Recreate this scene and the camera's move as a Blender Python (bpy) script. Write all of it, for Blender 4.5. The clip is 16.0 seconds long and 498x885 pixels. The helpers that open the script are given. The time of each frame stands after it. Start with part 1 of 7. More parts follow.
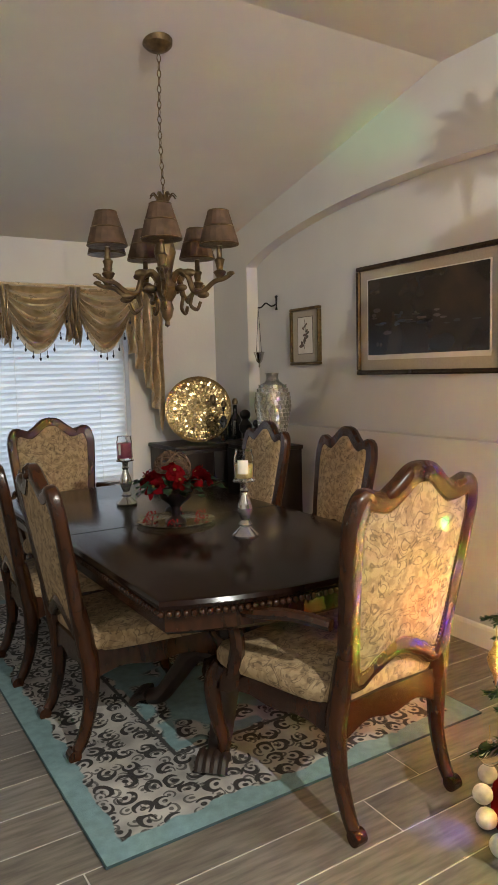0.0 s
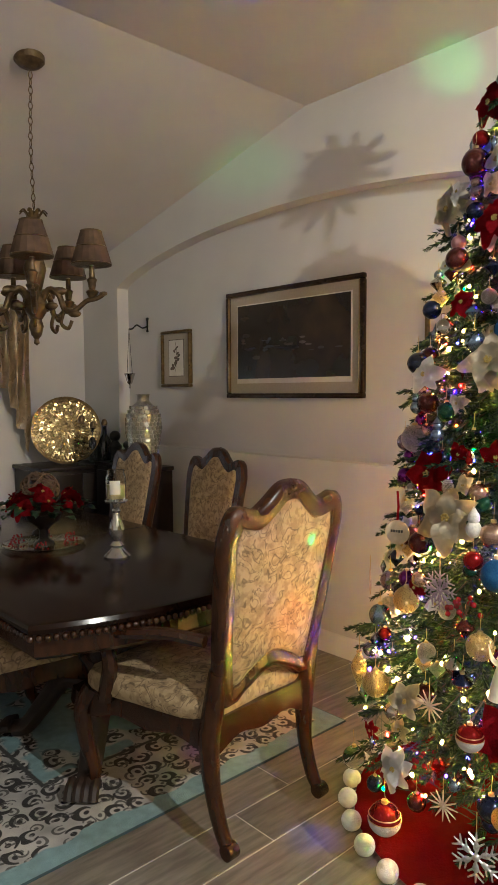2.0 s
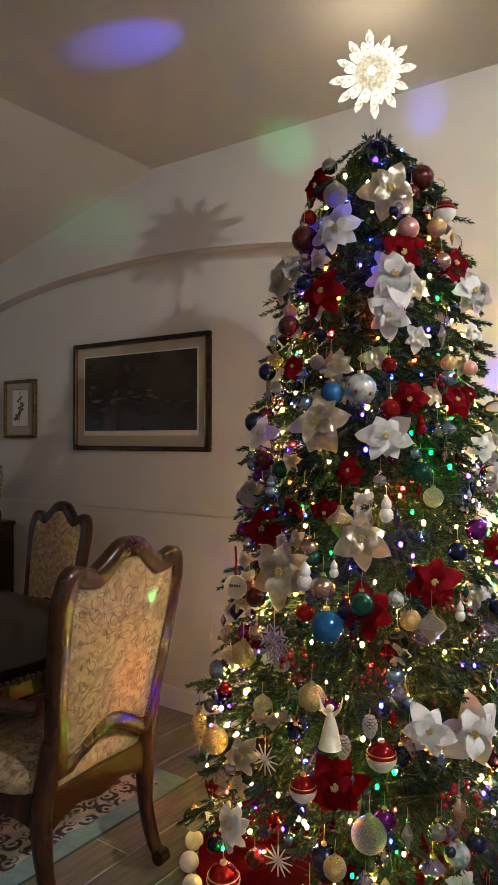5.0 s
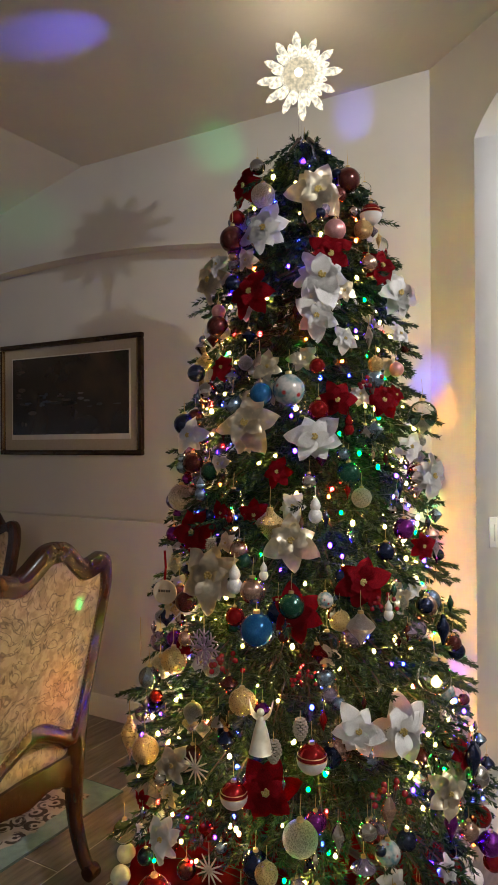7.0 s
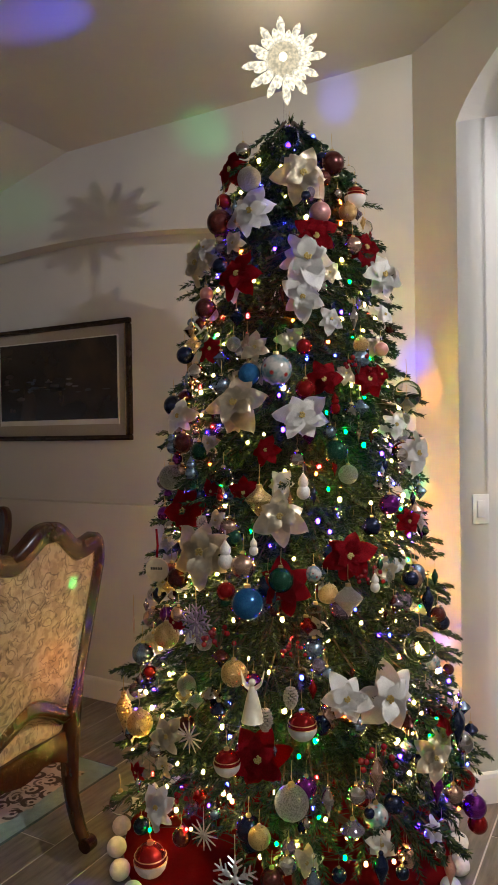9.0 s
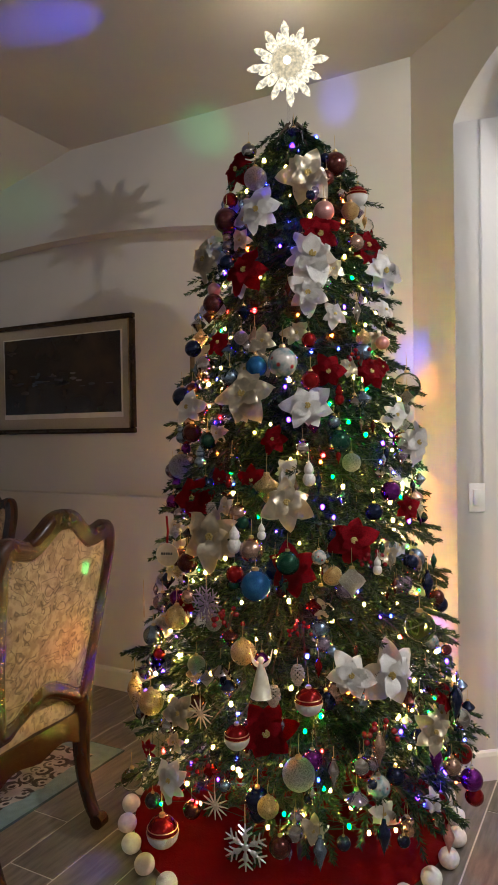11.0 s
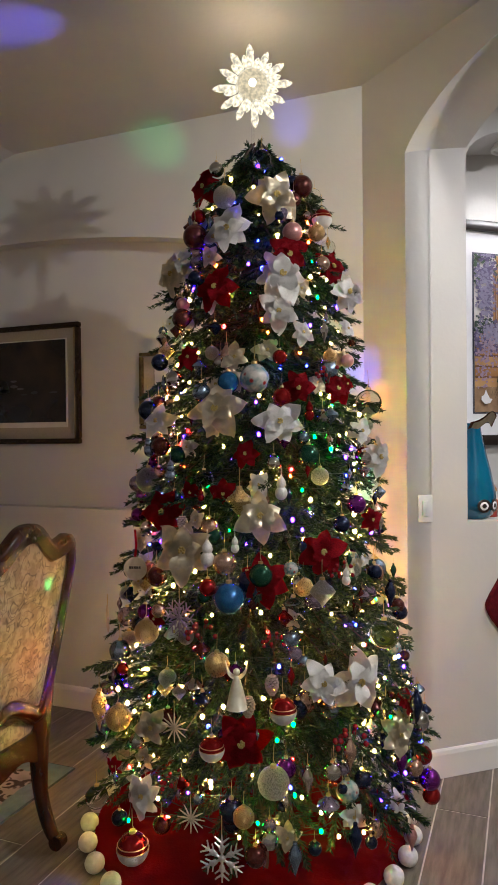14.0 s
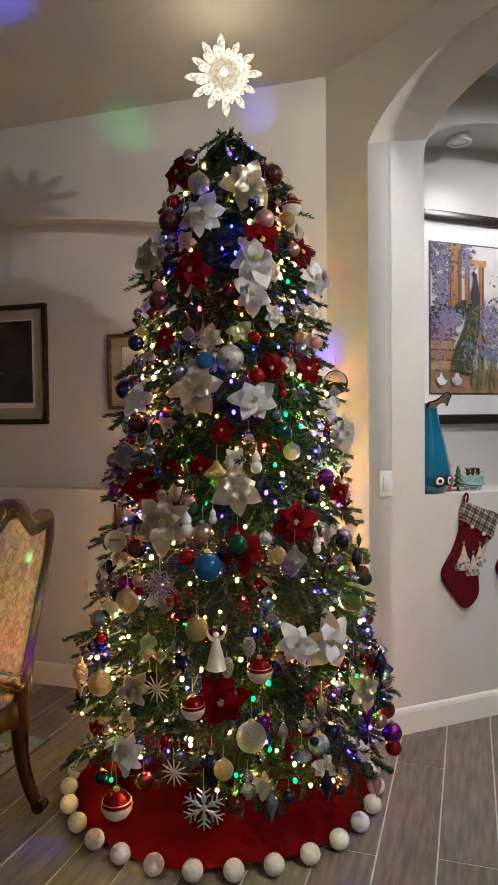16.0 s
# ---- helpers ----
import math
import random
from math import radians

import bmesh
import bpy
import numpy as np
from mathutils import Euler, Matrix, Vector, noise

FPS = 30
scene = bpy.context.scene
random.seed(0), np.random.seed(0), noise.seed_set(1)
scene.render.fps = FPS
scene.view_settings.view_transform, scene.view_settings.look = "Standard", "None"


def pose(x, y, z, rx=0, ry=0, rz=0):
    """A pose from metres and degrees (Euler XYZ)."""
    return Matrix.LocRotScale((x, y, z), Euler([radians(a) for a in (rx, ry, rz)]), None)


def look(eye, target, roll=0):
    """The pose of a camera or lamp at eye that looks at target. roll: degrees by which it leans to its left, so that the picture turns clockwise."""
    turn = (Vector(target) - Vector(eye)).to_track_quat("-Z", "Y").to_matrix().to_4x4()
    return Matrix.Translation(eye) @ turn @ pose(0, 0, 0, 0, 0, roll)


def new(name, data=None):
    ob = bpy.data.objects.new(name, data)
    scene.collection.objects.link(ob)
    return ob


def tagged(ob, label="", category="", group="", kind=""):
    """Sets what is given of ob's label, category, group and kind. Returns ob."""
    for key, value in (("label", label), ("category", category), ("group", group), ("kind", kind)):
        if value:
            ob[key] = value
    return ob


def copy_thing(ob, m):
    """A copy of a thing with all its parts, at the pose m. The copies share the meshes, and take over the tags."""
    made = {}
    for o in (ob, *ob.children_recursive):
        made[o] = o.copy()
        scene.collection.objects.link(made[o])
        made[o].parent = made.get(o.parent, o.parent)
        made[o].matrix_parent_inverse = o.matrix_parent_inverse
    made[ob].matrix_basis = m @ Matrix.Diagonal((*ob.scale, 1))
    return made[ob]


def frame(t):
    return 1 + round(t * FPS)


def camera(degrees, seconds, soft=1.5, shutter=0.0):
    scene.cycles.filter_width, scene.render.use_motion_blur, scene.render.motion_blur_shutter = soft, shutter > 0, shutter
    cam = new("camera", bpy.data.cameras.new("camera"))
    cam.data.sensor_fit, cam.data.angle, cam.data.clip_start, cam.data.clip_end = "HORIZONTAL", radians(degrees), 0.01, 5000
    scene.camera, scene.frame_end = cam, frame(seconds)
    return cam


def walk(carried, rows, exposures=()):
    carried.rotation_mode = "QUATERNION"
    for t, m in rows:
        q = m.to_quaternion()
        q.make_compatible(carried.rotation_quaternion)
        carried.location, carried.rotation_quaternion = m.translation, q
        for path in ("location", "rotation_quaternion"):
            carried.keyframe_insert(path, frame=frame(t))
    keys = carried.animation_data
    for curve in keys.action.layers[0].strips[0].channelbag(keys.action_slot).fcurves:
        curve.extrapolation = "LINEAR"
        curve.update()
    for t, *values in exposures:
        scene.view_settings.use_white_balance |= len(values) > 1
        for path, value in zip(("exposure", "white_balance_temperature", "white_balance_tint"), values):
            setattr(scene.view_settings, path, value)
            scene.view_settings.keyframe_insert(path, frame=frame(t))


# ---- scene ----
cam = camera(39.6, 16.0)
PATH = [
    (0, (0.053, 0.072, 1.486), (1.101, 1.763, 1.28), -1.4),
    (0.5, (0.009, 0.08, 1.478), (1.141, 1.717, 1.287), -1.0),
    (1, (-0.004, 0.07, 1.48), (1.214, 1.646, 1.299), -0.7),
    (1.5, (-0.002, 0.056, 1.482), (1.293, 1.572, 1.319), -0.4),
    (2, (0.009, 0.047, 1.479), (1.363, 1.511, 1.334), -0.3),
    (2.5, (0.007, 0.039, 1.485), (1.417, 1.452, 1.359), -0.2),
    (3, (0.015, 0.028, 1.492), (1.474, 1.392, 1.389), -0.3),
    (3.5, (0.006, 0.018, 1.496), (1.517, 1.327, 1.427), -0.1),
    (4, (0.006, 0.007, 1.505), (1.561, 1.264, 1.463), -0.1),
    (4.5, (0.006, -0.002, 1.509), (1.604, 1.2, 1.491), -0.0),
    (5, (0.021, -0.011, 1.508), (1.652, 1.146, 1.502), 0.2),
    (7.5, (0.063, -0.026, 1.498), (1.798, 0.968, 1.495), -0.5),
    (8, (0.059, -0.031, 1.483), (1.797, 0.958, 1.469), -0.7),
    (8.5, (0.045, -0.037, 1.476), (1.786, 0.946, 1.452), -0.8),
    (11, (-0.081, -0.045, 1.454), (1.673, 0.916, 1.415), -0.9),
    (11.5, (-0.075, -0.036, 1.445), (1.683, 0.914, 1.393), -0.8),
    (12, (-0.08, -0.024, 1.446), (1.689, 0.907, 1.392), -0.6),
    (12.5, (-0.085, -0.008, 1.451), (1.703, 0.886, 1.402), -0.6),
    (13, (-0.121, 0.042, 1.456), (1.691, 0.889, 1.423), -0.5),
    (13.5, (-0.146, 0.07, 1.465), (1.69, 0.864, 1.444), -0.5),
    (14, (-0.189, 0.099, 1.477), (1.669, 0.84, 1.458), -0.5),
    (14.5, (-0.238, 0.126, 1.477), (1.64, 0.813, 1.46), -0.5),
    (15, (-0.285, 0.126, 1.479), (1.608, 0.772, 1.45), -0.6),
    (15.5, (-0.316, 0.131, 1.464), (1.585, 0.749, 1.418), -0.5),
    (16, (-0.327, 0.134, 1.454), (1.577, 0.742, 1.389), -0.6),
]
EXPOSURES = [(0, 1.45, 6450, 7), (1.0, 1.27, 6450, 7), (2.0, 1.05, 6450, 8), (3.5, 0.62, 6350, 11), (5.0, 0.32, 6250, 13), (8.0, 0.10, 6150, 13), (11.0, 0.06, 6150, 13), (16.0, 0.03, 6150, 13)]
walk(cam, [(t, look(e, g, r)) for t, e, g, r in PATH], EXPOSURES)

# ---- world and lights ----
world = bpy.data.worlds.new("world")
scene.world = world
world.use_nodes = True
sky = world.node_tree.nodes.new("ShaderNodeTexSky")
sky.sky_type, sky.sun_disc = "NISHITA", False
sky.sun_elevation, sky.sun_rotation = radians(12), radians(200)
world.node_tree.links.new(sky.outputs[0], world.node_tree.nodes["Background"].inputs[0])
world.node_tree.nodes["Background"].inputs[1].default_value = 0.05


def lamp(name, kind, at, power, colour, size=0.05, target=None, cone=None, blend=0.5):
    data = bpy.data.lights.new(name, kind)
    data.energy, data.color = power, colour
    if kind == "AREA":
        data.shape, data.size = "DISK", size
    else:
        data.shadow_soft_size = size
    if cone:
        data.spot_size, data.spot_blend = radians(cone), blend
    ob = new(name, data)
    ob.matrix_world = look(at, target) if target else pose(*at)
    return ob


WARM, NEUTRAL, COOL = (1.0, 0.82, 0.62), (1.0, 0.95, 0.88), (0.82, 0.90, 1.0)
# recessed cans out of view, in ceilings behind the camera and in the hall
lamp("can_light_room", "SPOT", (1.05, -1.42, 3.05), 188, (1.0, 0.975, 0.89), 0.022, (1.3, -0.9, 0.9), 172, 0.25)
# added out of view to light the pier beside the tree
lamp("can_light_west", "SPOT", (-1.6, 1.3, 3.05), 26, (1.0, 0.975, 0.89), 0.06, (-1.0, 1.3, 0.9), 174, 0.2)
# added as weak fill from behind, no lamp known there
lamp("can_light_kitchen", "SPOT", (-1.3, -2.6, 3.05), 45, (1.0, 0.975, 0.89), 0.06, (-0.6, -1.0, 0.9), 172, 0.25)
lamp("can_light_hall", "SPOT", (2.83, -0.85, 3.05), 105, (1.0, 0.98, 0.95), 0.05, (2.9, -0.7, 0), 165, 0.4)
lamp("niche_can_light", "SPOT", (3.225, 0.12, 2.79), 8, (1.0, 0.98, 0.95), 0.03, (3.225, 0.12, 0.0), 125, 0.7)
# the lit star on the tree, and added spots that throw the coloured patches
lamp("star_bulb_light", "POINT", (2.285, 1.06, 2.83), 2.0, (1.0, 0.80, 0.50), 0.03)
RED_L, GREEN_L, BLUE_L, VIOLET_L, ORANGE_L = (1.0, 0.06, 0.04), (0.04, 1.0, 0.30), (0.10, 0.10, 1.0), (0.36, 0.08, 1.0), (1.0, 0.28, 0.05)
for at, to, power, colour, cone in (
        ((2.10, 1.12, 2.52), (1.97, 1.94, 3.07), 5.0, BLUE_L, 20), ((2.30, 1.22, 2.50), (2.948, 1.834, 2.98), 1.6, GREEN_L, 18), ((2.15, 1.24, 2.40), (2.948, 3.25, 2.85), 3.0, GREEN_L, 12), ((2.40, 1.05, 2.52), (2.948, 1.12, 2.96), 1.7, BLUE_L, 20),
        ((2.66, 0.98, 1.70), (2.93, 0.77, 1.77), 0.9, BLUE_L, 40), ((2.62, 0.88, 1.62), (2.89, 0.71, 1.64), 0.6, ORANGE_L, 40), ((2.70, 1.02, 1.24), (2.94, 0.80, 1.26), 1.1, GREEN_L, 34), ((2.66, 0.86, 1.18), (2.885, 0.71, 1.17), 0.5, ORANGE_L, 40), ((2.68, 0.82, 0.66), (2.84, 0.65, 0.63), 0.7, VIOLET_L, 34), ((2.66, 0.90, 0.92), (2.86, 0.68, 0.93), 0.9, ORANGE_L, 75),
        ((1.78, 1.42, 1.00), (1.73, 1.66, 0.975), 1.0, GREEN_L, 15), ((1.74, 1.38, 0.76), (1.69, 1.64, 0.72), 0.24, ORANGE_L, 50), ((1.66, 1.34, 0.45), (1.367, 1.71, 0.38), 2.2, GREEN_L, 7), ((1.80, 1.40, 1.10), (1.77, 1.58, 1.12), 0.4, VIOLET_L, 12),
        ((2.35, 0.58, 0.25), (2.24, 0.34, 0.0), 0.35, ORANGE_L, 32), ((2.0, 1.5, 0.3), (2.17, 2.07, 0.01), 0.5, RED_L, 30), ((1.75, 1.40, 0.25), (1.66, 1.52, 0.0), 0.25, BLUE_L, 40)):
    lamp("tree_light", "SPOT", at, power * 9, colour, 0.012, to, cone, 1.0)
# daylight in the window's opening
day = lamp("window_daylight", "AREA", (1.03, 5.335, 1.37), 6, COOL, 1.0, (1.03, 0, 1.37))
day.data.shape, day.data.size, day.data.size_y = "RECTANGLE", 2.1, 1.4

# ---- materials ----


def nodes_of(name):
    m = bpy.data.materials.new(name)
    m.use_nodes = True
    return m, m.node_tree, m.node_tree.nodes["Principled BSDF"]


def material(name, colour, rough=0.5, metal=0.0, second=None, scale=8.0, detail=4.0, stretch=(1, 1, 1), bump=0.0, bump_scale=60.0,
             rough_var=0.1, coat=0.0, per_object=0.0, spots=None, spot_scale=30, sheen=0.0):
    """A surface of two tones mixed by noise, with fine relief."""
    m, t, b = nodes_of(name)
    co = t.nodes.new("ShaderNodeTexCoord")
    mp = t.nodes.new("ShaderNodeMapping")
    mp.inputs["Scale"].default_value = stretch
    t.links.new(co.outputs["Object"], mp.inputs[0])
    nz = t.nodes.new("ShaderNodeTexNoise")
    nz.inputs["Scale"].default_value, nz.inputs["Detail"].default_value = scale, detail
    t.links.new(mp.outputs[0], nz.inputs[0])
    mix = t.nodes.new("ShaderNodeMix")
    mix.data_type = "RGBA"
    second = second or tuple(c * 0.75 for c in colour)
    mix.inputs[6].default_value, mix.inputs[7].default_value = (*colour, 1), (*second, 1)
    ramp = t.nodes.new("ShaderNodeMapRange")
    ramp.inputs[1].default_value, ramp.inputs[2].default_value = 0.35, 0.65
    t.links.new(nz.outputs["Fac"], ramp.inputs[0])
    t.links.new(ramp.outputs[0], mix.inputs[0])
    out = mix.outputs[2]
    if per_object:
        info = t.nodes.new("ShaderNodeObjectInfo")
        hsv = t.nodes.new("ShaderNodeHueSaturation")
        mr = t.nodes.new("ShaderNodeMapRange")
        mr.inputs[3].default_value, mr.inputs[4].default_value = 1 - per_object, 1 + per_object
        t.links.new(info.outputs["Random"], mr.inputs[0])
        t.links.new(mr.outputs[0], hsv.inputs["Value"])
        t.links.new(out, hsv.inputs["Color"])
        out = hsv.outputs[0]
    if spots:
        vo = t.nodes.new("ShaderNodeTexVoronoi")
        vo.inputs["Scale"].default_value = spot_scale
        t.links.new(mp.outputs[0], vo.inputs[0])
        mr = t.nodes.new("ShaderNodeMapRange")
        mr.inputs[1].default_value, mr.inputs[2].default_value = 0.15, 0.3
        mr.inputs[3].default_value, mr.inputs[4].default_value = 1, 0
        t.links.new(vo.outputs[0], mr.inputs[0])
        m2 = t.nodes.new("ShaderNodeMix")
        m2.data_type = "RGBA"
        m2.inputs[7].default_value = (*spots, 1)
        t.links.new(mr.outputs[0], m2.inputs[0])
        t.links.new(out, m2.inputs[6])
        out = m2.outputs[2]
    t.links.new(out, b.inputs["Base Color"])
    b.inputs["Metallic"].default_value = metal
    if rough_var:
        mr = t.nodes.new("ShaderNodeMapRange")
        mr.inputs[3].default_value, mr.inputs[4].default_value = max(0.02, rough - rough_var), min(1, rough + rough_var)
        t.links.new(nz.outputs["Fac"], mr.inputs[0])
        t.links.new(mr.outputs[0], b.inputs["Roughness"])
    else:
        b.inputs["Roughness"].default_value = rough
    b.inputs["Coat Weight"].default_value = coat
    b.inputs["Coat Roughness"].default_value = 0.12
    b.inputs["Sheen Weight"].default_value = sheen
    if bump:
        n2 = t.nodes.new("ShaderNodeTexNoise")
        n2.inputs["Scale"].default_value, n2.inputs["Detail"].default_value = bump_scale, 6
        t.links.new(mp.outputs[0], n2.inputs[0])
        bp = t.nodes.new("ShaderNodeBump")
        bp.inputs["Strength"].default_value, bp.inputs["Distance"].default_value = bump, 0.01
        t.links.new(n2.outputs["Fac"], bp.inputs["Height"])
        t.links.new(bp.outputs[0], b.inputs["Normal"])
    return m


def dull(mat, level):
    """Sets how much a surface reflects."""
    mat.node_tree.nodes["Principled BSDF"].inputs["Specular IOR Level"].default_value = level
    return mat


def glowing(name, colour, strength, sampled=False):
    m, t, b = nodes_of(name)
    b.inputs["Base Color"].default_value = (*[c * 0.1 for c in colour], 1)
    b.inputs["Emission Color"].default_value = (*colour, 1)
    b.inputs["Emission Strength"].default_value = strength
    m.cycles.emission_sampling = "AUTO" if sampled else "NONE"
    return m


def clear(name, colour=(1, 1, 1), rough=0.02, ior=1.45):
    m, t, b = nodes_of(name)
    b.inputs["Base Color"].default_value = (*colour, 1)
    b.inputs["Roughness"].default_value = rough
    b.inputs["IOR"].default_value = ior
    b.inputs["Transmission Weight"].default_value = 1.0
    return m


PAINT = material("wall_paint", (0.53, 0.51, 0.485), 0.75, second=(0.50, 0.48, 0.46), scale=2.5, bump=0.09, bump_scale=45)
CEIL = material("ceiling_paint", (0.54, 0.52, 0.49), 0.85, second=(0.51, 0.49, 0.46), scale=2, bump=0.13, bump_scale=38)
TRIM = material("trim_paint", (0.72, 0.70, 0.67), 0.4, second=(0.68, 0.66, 0.63), scale=3)
PLANK = material("wood_look_tile", (0.170, 0.150, 0.128), 0.36, second=(0.098, 0.085, 0.072), scale=5, detail=8, stretch=(1.2, 9, 1), bump=0.12, bump_scale=40, per_object=0.16)
dull(PLANK, 0.28)
GROUT = material("grout", (0.52, 0.49, 0.44), 0.8, scale=20)
DARKWOOD = material("dark_cherry_wood", (0.040, 0.0135, 0.0052), 0.22, second=(0.022, 0.0075, 0.003), scale=9, detail=8, stretch=(3, 3, 1), coat=0.0, bump=0.03, bump_scale=80)
TABLEWOOD = material("polished_dark_table_wood", (0.013, 0.0055, 0.0035), 0.17, second=(0.008, 0.0035, 0.0025), scale=5, detail=8, stretch=(12, 1.2, 4), coat=0.0, rough_var=0.05)
DARKWOOD.node_tree.nodes["Principled BSDF"].inputs["Specular IOR Level"].default_value = 0.45
TABLEWOOD.node_tree.nodes["Principled BSDF"].inputs["Specular IOR Level"].default_value = 0.16

# ---- helpers of the build ----


def part(name, bm, mat, parent=None, label="", smooth=True):
    bmesh.ops.recalc_face_normals(bm, faces=bm.faces)
    me = bpy.data.meshes.new(name)
    bm.to_mesh(me)
    bm.free()
    for m in (mat if isinstance(mat, (list, tuple)) else [mat]):
        me.materials.append(m)
    if smooth:
        me.shade_smooth()
        me.set_sharp_from_angle(angle=radians(40))
    ob = new(name, me)
    if parent:
        ob.parent = parent
    if label:
        tagged(ob, label)
    return ob


def thing(name, m, label, category, group="", kind=""):
    ob = new(name)
    ob.empty_display_size = 0.1
    ob.matrix_world = m
    return tagged(ob, label, category, group, kind)


def box(bm, lo, hi, bevel=0.0):
    c = [(a + b) / 2 for a, b in zip(lo, hi)]
    s = [abs(b - a) for a, b in zip(lo, hi)]
    r = bmesh.ops.create_cube(bm, size=1, matrix=Matrix.LocRotScale(c, None, s))
    if bevel:
        edges = list({e for v in r["verts"] for e in v.link_edges})
        bmesh.ops.bevel(bm, geom=edges, offset=bevel, segments=2, affect="EDGES", profile=0.5)
    return bm


def prism(bm, outline, up):
    """A solid over a flat outline (3D points), as far as the vector up."""
    up = Vector(up)
    a = [bm.verts.new(p) for p in outline]
    b = [bm.verts.new(Vector(p) + up) for p in outline]
    bm.faces.new(a)
    bm.faces.new(b[::-1])
    for i in range(len(a)):
        j = (i + 1) % len(a)
        bm.faces.new((a[i], b[i], b[j], a[j]))
    return bm


def lathe(bm, profile, seg=24, m=Matrix(), flat=(1, 1)):
    """A turned body: (radius, height) from below to above."""
    rings = []
    for r, z in profile:
        if r < 1e-5:
            rings.append([bm.verts.new(m @ Vector((0, 0, z)))])
        else:
            rings.append([bm.verts.new(m @ Vector((flat[0] * r * math.cos(2 * math.pi * i / seg), flat[1] * r * math.sin(2 * math.pi * i / seg), z))) for i in range(seg)])
    for p, q in zip(rings, rings[1:]):
        for i in range(seg):
            j = (i + 1) % seg
            if len(p) == 1 and len(q) == 1:
                continue
            if len(p) == 1:
                bm.faces.new((p[0], q[j], q[i]))
            elif len(q) == 1:
                bm.faces.new((p[i], p[j], q[0]))
            else:
                bm.faces.new((p[i], p[j], q[j], q[i]))
    for ring in (rings[0], rings[-1]):
        if len(ring) > 2:
            bm.faces.new(ring)
    return bm


def smooth_line(pts, n=6, closed=False):
    """Points on a smooth line through the given ones (Catmull-Rom)."""
    pts = [Vector(p) for p in pts]
    k = len(pts)
    out = []
    for i in range(k if closed else k - 1):
        g = (lambda j: pts[j % k]) if closed else (lambda j: pts[max(0, min(k - 1, j))])
        a, b, c, d = g(i - 1), g(i), g(i + 1), g(i + 2)
        for s in range(n):
            t = s / n
            out.append(0.5 * ((2 * b) + (c - a) * t + (2 * a - 5 * b + 4 * c - d) * t * t + (3 * b - a - 3 * c + d) * t ** 3))
    if not closed:
        out.append(pts[-1])
    return out


def sweep(bm, line, section, closed=False, sizes=None, side=(0, 0, 1)):
    """A section (u across, v along side) carried along a line; side says which way v points."""
    line = [Vector(p) for p in line]
    n = len(line)
    rings = []
    for i, p in enumerate(line):
        if closed:
            d = line[(i + 1) % n] - line[i - 1]
        else:
            d = line[min(i + 1, n - 1)] - line[max(i - 1, 0)]
        d.normalize()
        v = Vector(side) - d * d.dot(Vector(side))
        if v.length < 1e-4:
            v = d.orthogonal()
        v.normalize()
        u = d.cross(v)
        k = sizes[i] if sizes else 1
        ku, kv = k if isinstance(k, tuple) else (k, k)
        rings.append([bm.verts.new(p + u * a * ku + v * b * kv) for a, b in section])
    m = len(section)
    pairs = list(zip(rings, rings[1:]))
    if closed:
        pairs.append((rings[-1], rings[0]))
    for a, b in pairs:
        for i in range(m):
            j = (i + 1) % m
            bm.faces.new((a[i], a[j], b[j], b[i]))
    if not closed:
        bm.faces.new(rings[0][::-1])
        bm.faces.new(rings[-1])
    return bm


def ring(r, n=8, flat=1.0):
    return [(r * math.cos(2 * math.pi * i / n), r * flat * math.sin(2 * math.pi * i / n)) for i in range(n)]


def ball(bm, at, r, u=12, v=8, scale=(1, 1, 1)):
    bmesh.ops.create_uvsphere(bm, u_segments=u, v_segments=v, radius=r, matrix=Matrix.LocRotScale(at, None, scale))
    return bm


def structure(name, bm, mat, label, smooth=False):
    ob = part(name, bm, mat, None, "", smooth)
    return tagged(ob, label, name.split("_")[0], "", "structure")


# ---- the shell of the rooms ----
ZC, YCREASE, YWIN, ZWIN = 3.07, 2.75, 5.25, 2.48     # flat ceiling, crease, window wall, its height
XF, XB = 2.95, 3.05                                  # picture wall, back of its arched recess
CORNER, EDGE = Vector((XF, 0.782, 0)), Vector((2.768, 0.562, 0))
DA = (EDGE - CORNER).normalized()                    # along the arch wall, towards the camera
NA = Vector((-DA.y, DA.x, 0))                        # through the arch wall, into the hall
DD = Vector((0.643, -0.766, 0))                      # along the hall's slanted wall
ND = Vector((0.766, 0.643, 0))                       # into that wall


def slope_z(y):
    return ZC if y < YCREASE else ZC + (y - YCREASE) * (ZWIN - ZC) / (YWIN - YCREASE)


